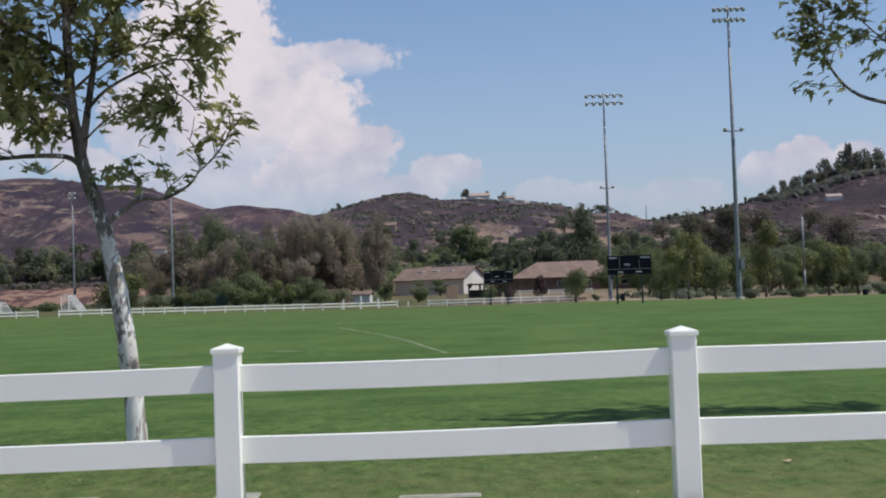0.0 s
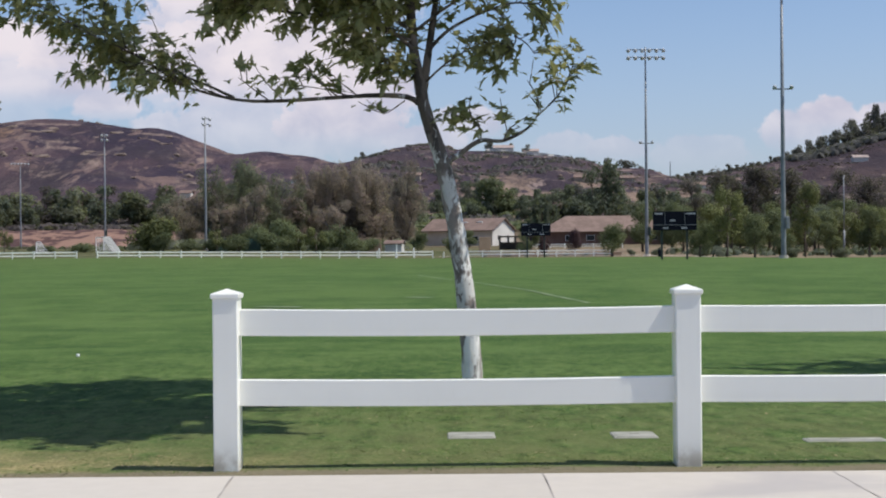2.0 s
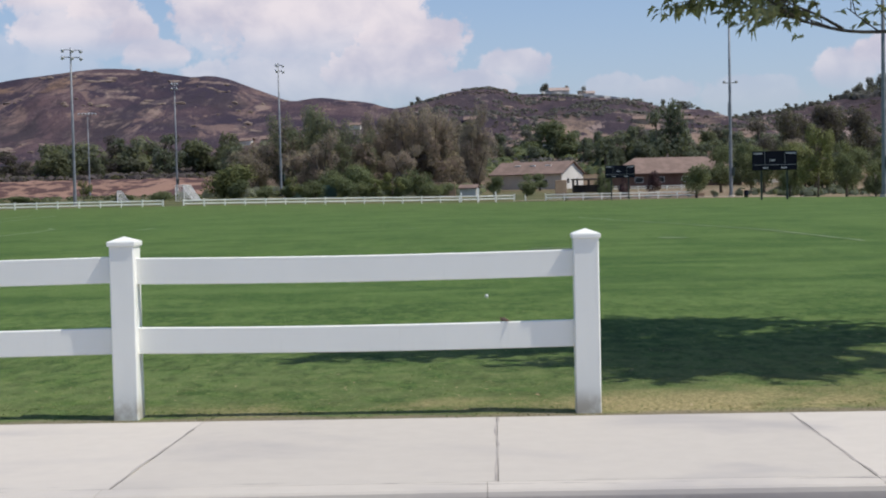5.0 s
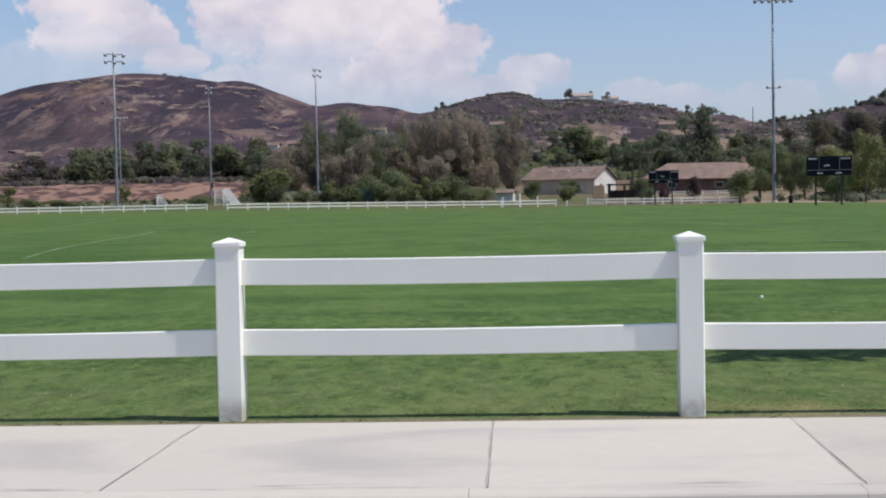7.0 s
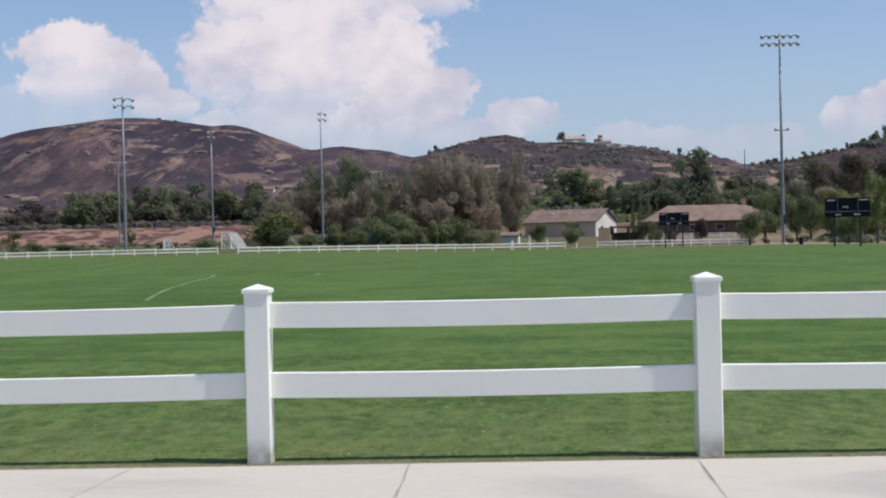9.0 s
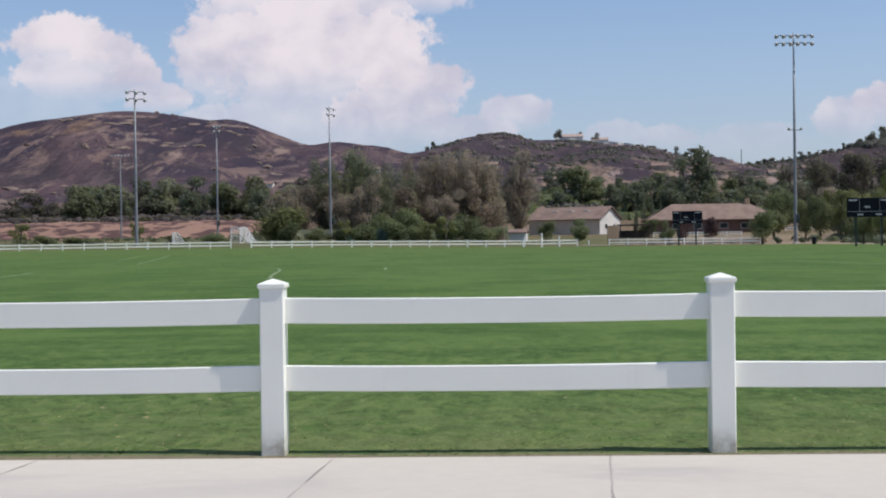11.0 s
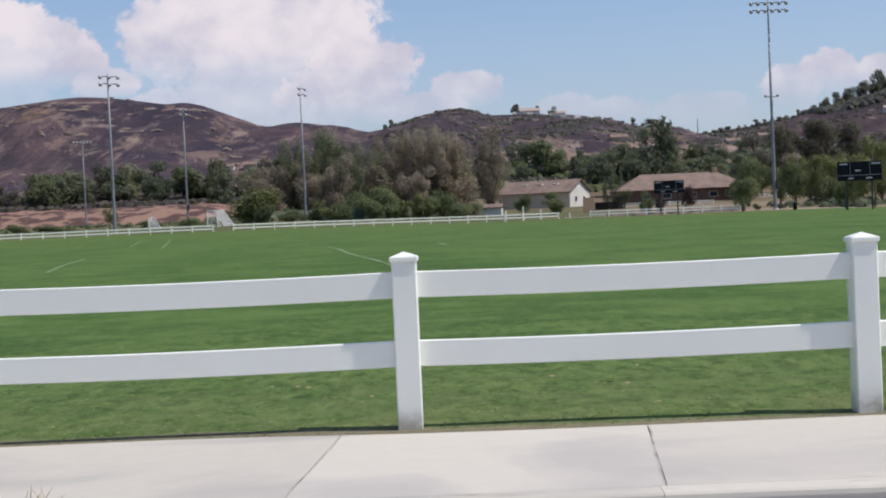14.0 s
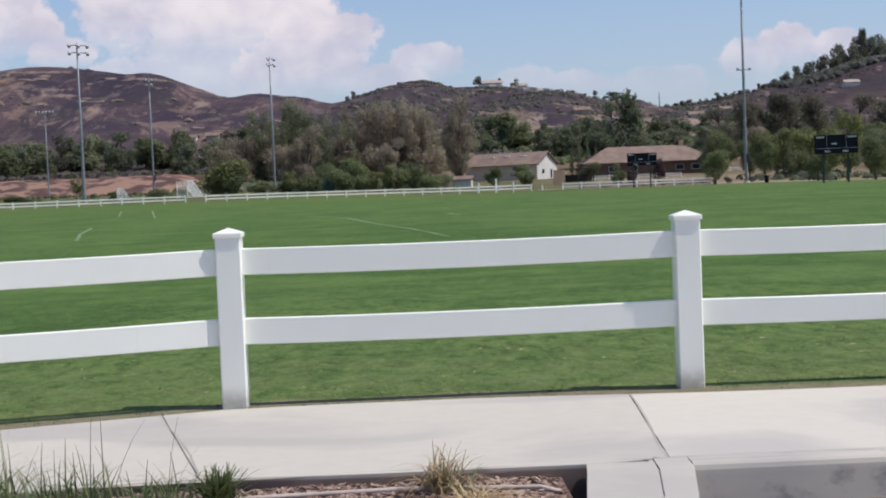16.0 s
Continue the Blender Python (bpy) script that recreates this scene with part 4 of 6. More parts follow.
# ---- grass at the fence, fallen leaves, lids ----


def build_blades():
    rng = random.Random(11)
    sh = Shape()
    for _ in range(5000):
        x = rng.uniform(-22, 4.5)
        y = -0.20 + 0.55 * rng.random() ** 1.6 + fence_bend(x)
        if y < -0.12 + fence_bend(x) and rng.random() < 0.7:
            continue
        if noise.noise(Vector((x * 1.3, y * 1.8, 0.0))) < -0.25:
            continue
        h, a, w = rng.uniform(0.003, 0.009), rng.uniform(0, 6.28), rng.uniform(0.003, 0.006)
        lx, ly = rng.uniform(-0.045, 0.045), rng.uniform(-0.05, 0.02)
        c, s = math.cos(a) * w, math.sin(a) * w
        z = field_z(x, y)
        sh.face((x - c, y - s, z + 0.002), (x + c, y + s, z + 0.002), (x + lx, y + ly, z + 0.005 + h))
    for _ in range(9000):
        x = rng.uniform(-22, 4.5)
        y = rng.uniform(-0.13, 0.16) + fence_bend(x)
        if noise.noise(Vector((x * 3.1, y * 4.0, 5.0))) + 0.5 * noise.noise(Vector((x * 9.0, y * 9.0, 2.0))) < 0.05:
            continue
        h, a, w = rng.uniform(0.004, 0.016), rng.uniform(0, 6.28), rng.uniform(0.003, 0.006)
        lx, ly = rng.uniform(-0.03, 0.03), rng.uniform(-0.04, 0.02)
        c, s = math.cos(a) * w, math.sin(a) * w
        z = field_z(x, y)
        sh.face((x - c, y - s, z + 0.001), (x + c, y + s, z + 0.001), (x + lx, y + ly, z + h))
    straw = Shape()
    for _ in range(90000):
        x = rng.uniform(-23, 5.5)
        y = 0.12 + 8.0 * rng.random() ** 1.7
        if noise.noise(Vector((x * 1.1, y * 1.6, 3.0))) + 0.6 * noise.noise(Vector((x * 5.0, y * 6.0, 8.0))) < -0.15:
            continue
        y += fence_bend(x)
        a, w, h = rng.uniform(0, 6.28), rng.uniform(0.004, 0.008), rng.uniform(0.001, 0.007)
        lx, ly = rng.gauss(0, 0.03), rng.gauss(0, 0.03)
        c, s = math.cos(a) * w, math.sin(a) * w
        z = field_z(x, y)
        bare = math.exp(-((x + 3.9) / 1.5) ** 2) * (1 - smooth01(y / 0.9))
        (straw if rng.random() < 0.04 + 0.9 * bare else sh).face((x - c, y - s, z + 0.001), (x + c, y + s, z + 0.001), (x + lx, y + ly, z + 0.004 + h))
    solo("dry_blades", straw.mesh("dry_blades", DRY), "dry straw-coloured grass blades among the turf", "grass", kind="stuff")
    solo("grass_blades", sh.mesh("grass_blades", BLADE), "short green grass blades of the mown turf", "grass", kind="stuff")


build_blades()


def leaf_outline(size):
    """A five-lobed plane leaf, stalk at the origin, pointing along y."""
    pts = [(0, 0), (0.12, 0.02), (0.40, 0.05), (0.19, 0.25), (0.48, 0.58), (0.20, 0.46), (0.17, 0.66), (0, 1.0),
           (-0.17, 0.66), (-0.20, 0.46), (-0.48, 0.58), (-0.19, 0.25), (-0.40, 0.05), (-0.12, 0.02)]
    return [(x * size, y * size) for x, y in pts]


def add_leaf(sh, at, direction, size, rng, droop=0.25):
    d = Vector(direction).normalized()
    up = Vector((rng.uniform(-0.8, 0.8), rng.uniform(-0.8, 0.8), 1)).normalized()
    s = d.cross(up).normalized()
    n = s.cross(d)
    fold = rng.uniform(0.05, 0.35)
    ring = []
    for x, y in leaf_outline(size):
        ring.append(Vector(at) + s * x + d * y + n * (abs(x) * fold - droop * y * y / size))
    mid = Vector(at) + d * size * 0.35 - n * droop * size * 0.12
    i0 = len(sh.v)
    sh.v.extend(tuple(p) for p in ring)
    sh.v.append(tuple(mid))
    k = len(ring)
    for a, b in ((0, 2), (2, 4), (4, 7), (7, 10), (10, 12), (12, 14)):
        loop = [i0 + (j % k) for j in range(a, b + 1)]
        sh.f.append(tuple([i0 + k] + loop))


def loose_leaf(x, y, size):
    rng = random.Random(int(x * 100))
    sh = Shape()
    add_leaf(sh, (0, 0, 0.004), (math.cos(x * 7), math.sin(x * 7), 0.08), size * 0.8, rng, 0.1)
    sh.v = [(vx, vy, 0.006 + abs(vz) * 0.35) for vx, vy, vz in sh.v]
    solo("fallen_leaf", sh.mesh("fallen_leaf", DEAD), "curled brown fallen leaf on the grass", "leaf", at=(x, y, field_z(x, y) + 0.014), group="fallen leaves")


for lx, ly, ls in ((-15.78, 1.70, 0.10), (-15.33, 2.15, 0.06), (3.37, 1.89, 0.12), (-17.85, 1.91, 0.06), (-18.2, 0.9, 0.05), (-17.6, 1.3, 0.05), (-19.3, 0.8, 0.05), (-17.9, 0.35, 0.05), (-12.9, 2.5, 0.06), (-13.6, 1.6, 0.05)):
    loose_leaf(lx, ly, ls)


strewn = random.Random(77)
for k in range(30):
    lx = strewn.uniform(-21, -14.5) if k < 20 else strewn.uniform(-9, 4)
    loose_leaf(lx, strewn.uniform(0.3, 2.6), strewn.uniform(0.03, 0.055))


bm = bmesh.new()
bmesh.ops.create_icosphere(bm, subdivisions=2, radius=0.021)
for v in bm.verts:
    v.co *= 1 + 0.25 * noise.noise(v.co * 40)
sh = Shape()
sh.take(bm)
solo("paper_scrap", sh.mesh("paper_scrap", WHITE), "crumpled white paper scrap on the grass", "litter", at=(-5.45, 8.3, field_z(-5.45, 8.3) + 0.03))
sh = Shape()
add_leaf(sh, (0, 0, 0.004), (1, -0.2, 0.2), 0.06, random.Random(2), 0.5)
solo("fallen_leaf", sh.mesh("fallen_leaf", CHIP), "pale dry leaf lying on the rail", "leaf", at=(-5.33, 0, 0.466), group="fallen leaves")


def box_lid(x0, x1, y0, y1):
    w, d = (x1 - x0) / 2, (y1 - y0) / 2
    sh = Shape().box(-w, w, -d, d, -0.03, 0.012, 0.006)
    sh.box(-w + 0.02, w - 0.02, -d + 0.02, d - 0.02, 0.008, 0.016, 0.002)
    sh.box(-0.03, 0.03, -0.012, 0.012, 0.014, 0.019)
    cx, cy = (x0 + x1) / 2, (y0 + y1) / 2
    solo("valve_box", sh.mesh("valve_box", LID), "pale concrete valve box lid set in the grass", "valve box", at=(cx, cy, field_z(cx, cy)), group="valve boxes")


box_lid(-1.27, -0.98, 1.00, 1.24)
box_lid(-0.27, 0.0, 0.98, 1.22)
box_lid(0.84, 1.32, 0.80, 0.92)

# ---- the plane trees inside the fence ----


def limb(points, r0, r1):
    pts = [Vector(p) for p in points]
    fine, n = [], len(pts)
    for i in range(n - 1):
        p0, p1, p2, p3 = pts[max(i - 1, 0)], pts[i], pts[i + 1], pts[min(i + 2, n - 1)]
        for k in range(6):
            t = k / 6
            fine.append(0.5 * (2 * p1 + (p2 - p0) * t + (2 * p0 - 5 * p1 + 4 * p2 - p3) * t * t + (3 * p1 - p0 - 3 * p2 + p3) * t ** 3))
    fine.append(pts[-1])
    return fine, [r0 + (r1 - r0) * i / (len(fine) - 1) for i in range(len(fine))]


def build_plane_tree(at, trunk, leaders, limbs, seed, label, twigs=26, upper=(3.5, 7.6), squat=1.0):
    rng = random.Random(seed)
    tree = thing("tree", label, "tree", at=at, group="young plane trees")
    wood, leaves = Shape(), Shape()
    pts, rad = limb(trunk[0], trunk[1], trunk[2])
    rad[0] *= 1.25
    wood.tube(pts, rad, 18, rng, 0.085)
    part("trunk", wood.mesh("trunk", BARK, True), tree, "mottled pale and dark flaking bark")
    stems = []
    for line, r0, r1, full, *bare in leaders + limbs:
        p, r = limb(line, r0, r1)
        for q in p:
            q.x += max(0.0, q.z - 3.2) * (1 - squat)
            q.z = min(q.z, 3.2 + (q.z - 3.2) * squat)
        stems.append((p, r, full, bare[0] if bare else 0.12, True))
    cut = int(len(pts) * 0.62)
    stems.append((pts[cut:], rad[cut:], 1.0, 0.12, False))
    for p, r, full, start, own in stems:
        bough = Shape()
        if own:
            bough.tube(p, r, 8, rng, 0.06)
        count = 0 if not full else max(3, int(twigs * full * sum((q1 - q0).length for q0, q1 in zip(p, p[1:])) / 2.0))
        for _ in range(count):
            i = min(len(p) - 2, int(len(p) * (start + (1 - start) * rng.random())))
            d = (p[i + 1] - p[i]).normalized()
            side = Vector((rng.gauss(0, 1), rng.gauss(0, 1), rng.gauss(0.1, 0.5)))
            if own and 0 < full < 0.5:
                side.z = 0.4 + abs(side.z)
            side = (side - d * side.dot(d)).normalized()
            go = (d * 0.7 + side * 0.9 + Vector((0, 0, 0.15))).normalized()
            ln = rng.uniform(0.25, 0.75) * (1.3 if p[i].z > upper[0] else 0.62) * (0.62 if r[0] < 0.0105 else 1.0)
            bend = Vector((rng.uniform(-0.3, 0.3), rng.uniform(-0.3, 0.3), rng.uniform(-0.25, 0.3)))
            q = [p[i], p[i] + go * ln * 0.5, p[i] + go * ln + bend * ln * 0.5]
            bough.tube(q, [max(0.004, r[i] * 0.35), 0.004, 0.002], 5)
            nl = int(rng.uniform(16, 30) * (ln / 0.5) * min(1.0, 0.25 + 0.75 * full))
            for _ in range(nl):
                u = rng.uniform(0.2, 1.05)
                c = q[0].lerp(q[1], min(1, u * 2)) if u < 0.5 else q[1].lerp(q[2], u * 2 - 1)
                c = c + Vector((rng.gauss(0, 0.04), rng.gauss(0, 0.04), rng.gauss(-0.01, 0.035)))
                out = (go + Vector((rng.gauss(0, 0.9), rng.gauss(0, 0.9), rng.gauss(-0.25, 0.5)))).normalized()
                add_leaf(leaves, c, out, rng.uniform(0.055, 0.118), rng, rng.uniform(0.1, 0.8))
        part("bough", bough.mesh("bough", BARK, True), tree, "grey limb with side twigs")
    part("crown", leaves.mesh("crown", LEAF), tree, "lobed green leaves, sunlit and shaded")


build_plane_tree((-1.058, 2.80, 0.0),
    ([(-0.02, 0, -0.15), (-0.03, 0, 0.38), (-0.10, 0, 1.08), (-0.18, 0.0, 1.55), (-0.25, 0.0, 1.85), (-0.34, 0.0, 2.12), (-0.39, 0, 2.36), (-0.44, 0.02, 2.7), (-0.47, 0.05, 3.4), (-0.45, 0.05, 4.2), (-0.4, 0.0, 5.0), (-0.4, 0, 5.6)], 0.078, 0.012),
    [([(-0.37, 0, 2.25), (-0.34, 0.02, 2.5), (-0.27, 0.03, 2.95), (-0.15, 0.1, 3.8), (0.1, 0.2, 4.9), (0.2, 0.3, 5.8)], 0.034, 0.008, 1.0, 0.3),
     ([(-0.45, 0.0, 3.0), (-0.8, -0.3, 3.2), (-1.1, -0.4, 3.25), (-1.4, -0.5, 3.3)], 0.022, 0.006, 1.5),
     ([(-0.47, 0, 3.3), (-0.8, 0.5, 4.2), (-1.2, 0.9, 5.0)], 0.02, 0.006, 2.2),
     ([(-0.45, 0, 3.9), (-0.7, -0.7, 4.7), (-0.8, -1.2, 5.4)], 0.02, 0.006, 2.2),
     ([(-0.1, 0.1, 3.5), (0.4, 0.0, 4.2), (0.8, 0.1, 4.8)], 0.02, 0.006, 1.8),
     ([(-0.45, 0, 3.6), (-0.7, -0.9, 4.0), (-0.9, -1.7, 4.2)], 0.02, 0.006, 3.2, 0.3),
     ([(-0.45, 0, 4.2), (-0.2, -0.9, 4.8), (0.0, -1.7, 5.0)], 0.02, 0.006, 3.2, 0.3),
     ([(-0.45, 0, 4.6), (-1.0, -0.9, 5.4), (-1.5, -1.5, 6.0)], 0.02, 0.006, 3.2, 0.3),
     ([(-0.45, 0, 3.9), (-1.1, 0.8, 4.6), (-1.6, 1.5, 5.0)], 0.02, 0.006, 3.2, 0.3),
     ([(-0.45, 0, 4.9), (-0.5, 0.9, 5.7), (-0.6, 1.6, 6.2)], 0.02, 0.006, 3.2, 0.3),
     ([(-0.45, 0, 4.4), (-1.3, 0.0, 4.9), (-2.0, 0.1, 5.2)], 0.02, 0.006, 3.2, 0.3),
     ([(-0.45, 0, 4.0), (-1.6, -0.2, 4.7), (-2.6, -0.3, 5.1), (-3.4, -0.3, 5.3)], 0.02, 0.006, 2.8, 0.35),
     ([(-0.45, 0, 4.3), (-1.5, 0.4, 5.1), (-2.6, 0.7, 5.5), (-3.3, 0.7, 5.7)], 0.02, 0.006, 2.6, 0.35),
     ([(-0.44, 0, 4.8), (-1.0, 0.0, 5.8), (-1.3, 0.0, 6.6)], 0.018, 0.006, 1.2),
     ([(-0.05, 0.1, 4.0), (0.3, 0.9, 4.8), (0.4, 1.4, 5.4)], 0.02, 0.006, 1.2),
     ([(-0.33, 0.02, 2.60), (-0.20, 0.03, 2.74), (-0.02, 0.05, 2.85), (0.16, 0.05, 2.92), (0.32, 0.05, 2.96), (0.46, 0.05, 2.95), (0.56, 0.05, 2.98)], 0.014, 0.004, 0.8, 0.35),
     ([(0.16, 0.05, 2.92), (0.28, 0.06, 2.80), (0.32, 0.06, 2.68), (0.24, 0.06, 2.58), (0.12, 0.06, 2.50)], 0.007, 0.003, 1.8, 0.3),
     ([(0.31, 0.06, 2.72), (0.40, 0.06, 2.66), (0.46, 0.05, 2.58)], 0.006, 0.003, 1.4)],
    [([(-0.22, 0, 1.74), (-0.17, 0, 1.80), (-0.11, 0.0, 1.84), (0.05, 0, 1.94), (0.22, 0.0, 1.94), (0.40, 0, 2.03), (0.48, 0, 2.14)], 0.027, 0.006, 0.0),
     ([(0.47, 0, 2.12), (0.56, 0, 2.20), (0.64, 0, 2.29), (0.70, 0, 2.40), (0.74, 0, 2.50)], 0.008, 0.003, 1.7, 0.0),
     ([(0.05, 0, 1.94), (0.06, 0, 2.00), (0.03, 0, 2.06), (-0.02, 0, 2.11)], 0.007, 0.003, 1.6),
     ([(0.22, 0, 1.94), (0.26, 0, 2.02), (0.34, 0, 2.08)], 0.007, 0.003, 1.4),
     ([(0.50, 0, 2.14), (0.46, 0, 2.28), (0.40, 0, 2.38)], 0.006, 0.003, 0.25),
     ([(-0.40, 0, 2.22), (-0.50, 0.0, 2.27), (-0.75, 0, 2.28), (-0.94, 0, 2.27), (-1.61, 0, 2.245), (-2.0, -0.02, 2.32), (-2.16, -0.05, 2.38), (-2.6, -0.1, 2.55)], 0.022, 0.005, 0.42, 0.22),
     ([(-0.9, 0, 2.275), (-1.1, 0, 2.33), (-1.3, 0, 2.36)], 0.006, 0.003, 0.6),
     ([(-1.5, 0, 2.25), (-1.62, 0, 2.34), (-1.72, 0, 2.42)], 0.006, 0.003, 0.6),
     ([(-1.85, 0, 2.29), (-2.02, 0, 2.36), (-2.2, 0, 2.48)], 0.006, 0.003, 1.0),
     ([(-1.75, 0, 2.27), (-1.95, -0.1, 2.36), (-2.2, -0.15, 2.46), (-2.45, -0.2, 2.58)], 0.012, 0.003, 0.8, 0.35),
     ([(-2.1, 0, 2.36), (-2.35, 0.1, 2.44), (-2.6, 0.1, 2.58), (-2.8, 0.1, 2.66)], 0.012, 0.003, 1.2, 0.15),
     ([(-2.1, -0.04, 2.36), (-2.3, -0.1, 2.48), (-2.5, -0.2, 2.60), (-2.8, -0.2, 2.74), (-3.2, -0.3, 2.98)], 0.012, 0.003, 1.3, 0.25),
     ([(-2.45, -0.08, 2.5), (-2.7, 0.0, 2.66), (-2.95, 0.1, 2.84), (-3.15, 0.1, 3.0)], 0.012, 0.003, 1.5, 0.2),
     ([(-0.42, 0, 2.60), (-0.62, -0.1, 2.76), (-0.9, -0.2, 2.92), (-1.15, -0.3, 3.02), (-1.40, -0.3, 3.1)], 0.016, 0.004, 3.2),
     ([(-0.45, 0, 2.68), (-0.9, -0.1, 2.82), (-1.4, -0.15, 2.88), (-1.65, -0.1, 2.94), (-1.8, -0.1, 3.0)], 0.014, 0.004, 1.6, 0.15),
     ([(-0.44, 0, 2.75), (-0.8, 0.1, 2.98), (-1.2, 0.1, 3.08), (-1.5, 0.0, 3.08), (-1.72, 0.0, 3.02)], 0.016, 0.004, 3.0),
     ([(-1.6, 0, 3.06), (-1.8, 0, 3.05), (-2.0, 0, 3.08), (-2.12, 0, 3.10)], 0.007, 0.003, 0.4),
     ([(-0.45, -0.05, 2.75), (-0.75, -0.35, 2.90), (-1.1, -0.6, 3.0)], 0.012, 0.004, 2.6),
     ([(-0.50, 0, 2.24), (-0.60, 0, 2.17), (-0.66, -0.02, 2.14)], 0.006, 0.003, 0.3, 0.6),
     ([(-0.44, 0, 2.52), (-0.62, -0.05, 2.54), (-0.80, -0.08, 2.60), (-0.96, -0.1, 2.66)], 0.010, 0.003, 1.7, 0.2),
     ([(-1.0, 0, 2.28), (-1.08, 0, 2.34), (-1.18, 0, 2.42)], 0.006, 0.003, 0.5),
     ([(-0.37, 0, 2.35), (-0.2, -0.05, 2.5), (0.0, -0.05, 2.62), (0.2, -0.05, 2.7)], 0.009, 0.003, 1.5, 0.25),
     ([(-0.42, 0, 2.75), (-0.15, -0.1, 2.93), (0.15, -0.15, 3.05), (0.45, -0.1, 3.1)], 0.012, 0.004, 1.8, 0.2),
     ([(-0.42, 0, 2.4), (-0.6, -0.1, 2.46), (-0.82, -0.2, 2.56)], 0.010, 0.004, 3.0)],
    21, "young plane tree with mottled trunk and sparse lobed leaves", squat=0.62)
build_plane_tree((7.0, 5.4, 0.0),
    ([(0, 0, -0.05), (0.05, 0, 0.9), (0.0, 0, 1.9), (-0.1, 0, 3.0), (-0.15, 0.05, 4.3), (-0.1, 0, 5.9), (-0.1, 0, 6.6)], 0.08, 0.012),
    [([(-0.1, 0, 2.6), (-0.7, 0.2, 3.6), (-1.1, 0.4, 4.6), (-1.2, 0.5, 5.6)], 0.03, 0.008, 1.1),
     ([(-0.1, 0, 3.0), (0.6, 0.2, 4.0), (1.0, 0.3, 5.0)], 0.028, 0.008, 1.1),
     ([(-0.1, 0, 3.4), (-0.4, 0.6, 4.4), (-0.6, 0.8, 5.4)], 0.02, 0.006, 1.1),
     ([(-0.15, 0, 4.0), (-0.9, -0.3, 5.0), (-1.5, -0.4, 5.8)], 0.02, 0.006, 1.1)],
    [([(-0.05, 0, 2.3), (-0.8, 0.0, 2.62), (-1.5, 0.0, 2.78), (-1.95, 0, 2.93), (-2.22, 0, 3.3), (-2.32, 0, 3.75)], 0.03, 0.005, 1.0, 0.62),
     ([(-0.05, 0, 2.5), (-0.8, 0.1, 2.95), (-1.4, 0.1, 3.25), (-1.9, 0.1, 3.7)], 0.02, 0.005, 0.9, 0.45)],
    33, "plane tree beside the fence with leafy limbs", 17, (4.2, 7.6))

# ---- planter at the kerb bulb ----


def build_planter():
    rng = random.Random(5)
    sh = Shape()
    nx, ny = 60, 14
    for j in range(ny + 1):
        for i in range(nx + 1):
            x, y = -26 + 8.0 * i / nx, -3.5 + 1.62 * j / ny
            y = min(y, -1.84 + fence_bend(x)) if j == ny else y
            sh.v.append((x, y, -0.048 + 0.014 * noise.noise(Vector((x * 3, y * 3, 1)))))
    for j in range(ny):
        for i in range(nx):
            a = j * (nx + 1) + i
            sh.f.append((a, a + 1, a + nx + 2, a + nx + 1))
    solo("mulch_bed", sh.mesh("mulch_bed", MULCH, True), "planting bed of reddish bark mulch beside the walk", "planter bed", kind="structure")
    sh = Shape()
    for _ in range(6500):
        x, y = rng.uniform(-21, -18.02), rng.uniform(-3.1, -1.86)
        if y > -1.88 + fence_bend(x):
            continue
        z = -0.046 + 0.014 * noise.noise(Vector((x * 3, y * 3, 1)))
        a, ln, w = rng.uniform(0, 6.28), rng.uniform(0.007, 0.026), rng.uniform(0.003, 0.008)
        d, s, n = Vector((math.cos(a), math.sin(a), rng.uniform(-0.3, 0.4))) * ln, Vector((-math.sin(a), math.cos(a), rng.uniform(-0.2, 0.2))) * w, Vector((0, 0, 0.006))
        p = Vector((x, y, z))
        t = [p + d + s + n, p - d + s + n, p - d - s + n, p + d - s + n]
        u = [p + d * 0.9 + s, p - d * 0.9 + s, p - d * 0.9 - s, p + d * 0.9 - s]
        sh.face(*t)
        for k in range(4):
            sh.face(t[k], u[k], u[(k + 1) % 4], t[(k + 1) % 4])
    solo("wood_chips", sh.mesh("wood_chips", CHIP), "scattered wood chips on the bed", "mulch", kind="stuff")
    pipe = Shape().tube([(-19.6, -2.19, -0.033), (-19.2, -2.12, -0.029), (-18.6, -2.08, -0.029), (-18.1, -2.12, -0.036), (-18.03, -2.18, -0.045)], [0.010] * 5, 8)
    solo("irrigation_pipe", pipe.mesh("irrigation_pipe", PIPE, True), "thin pale brown irrigation pipe on the mulch", "pipe")


def grass_tuft(x, y, n, h, spread, material, seed, label, droop=0.5, width=0.006, foot=0.05):
    rng = random.Random(seed)
    sh = Shape()
    for _ in range(n):
        a = rng.uniform(0, 6.28)
        out = Vector((math.cos(a), math.sin(a), 0))
        r0, hh, lean = rng.uniform(0, foot), h * rng.uniform(0.4, 1.0), rng.uniform(0.1, 1.0) * spread
        side = Vector((-out.y, out.x, 0))
        b = rng.uniform(0, 6.28)
        origin = Vector((math.cos(b), math.sin(b), 0)) * r0
        prev = None
        for k in range(6):
            u = k / 5
            c = origin + out * (lean * u * u) + Vector((0, 0, hh * (u - droop * lean / max(spread, 0.01) * u ** 3 * 0.7)))
            w = width * (1 - u * 0.85)
            cur = (c - side * w, c + side * w)
            if prev:
                sh.face(prev[0], prev[1], cur[1], cur[0])
            prev = cur
    sh.tube([(0, 0, -0.02), (0, 0, 0.03)], [0.07, 0.02], 9)
    solo("grass_tuft", sh.mesh("grass_tuft", material), label, "ornamental grass", at=(x, y, -0.055), group="grass tufts")


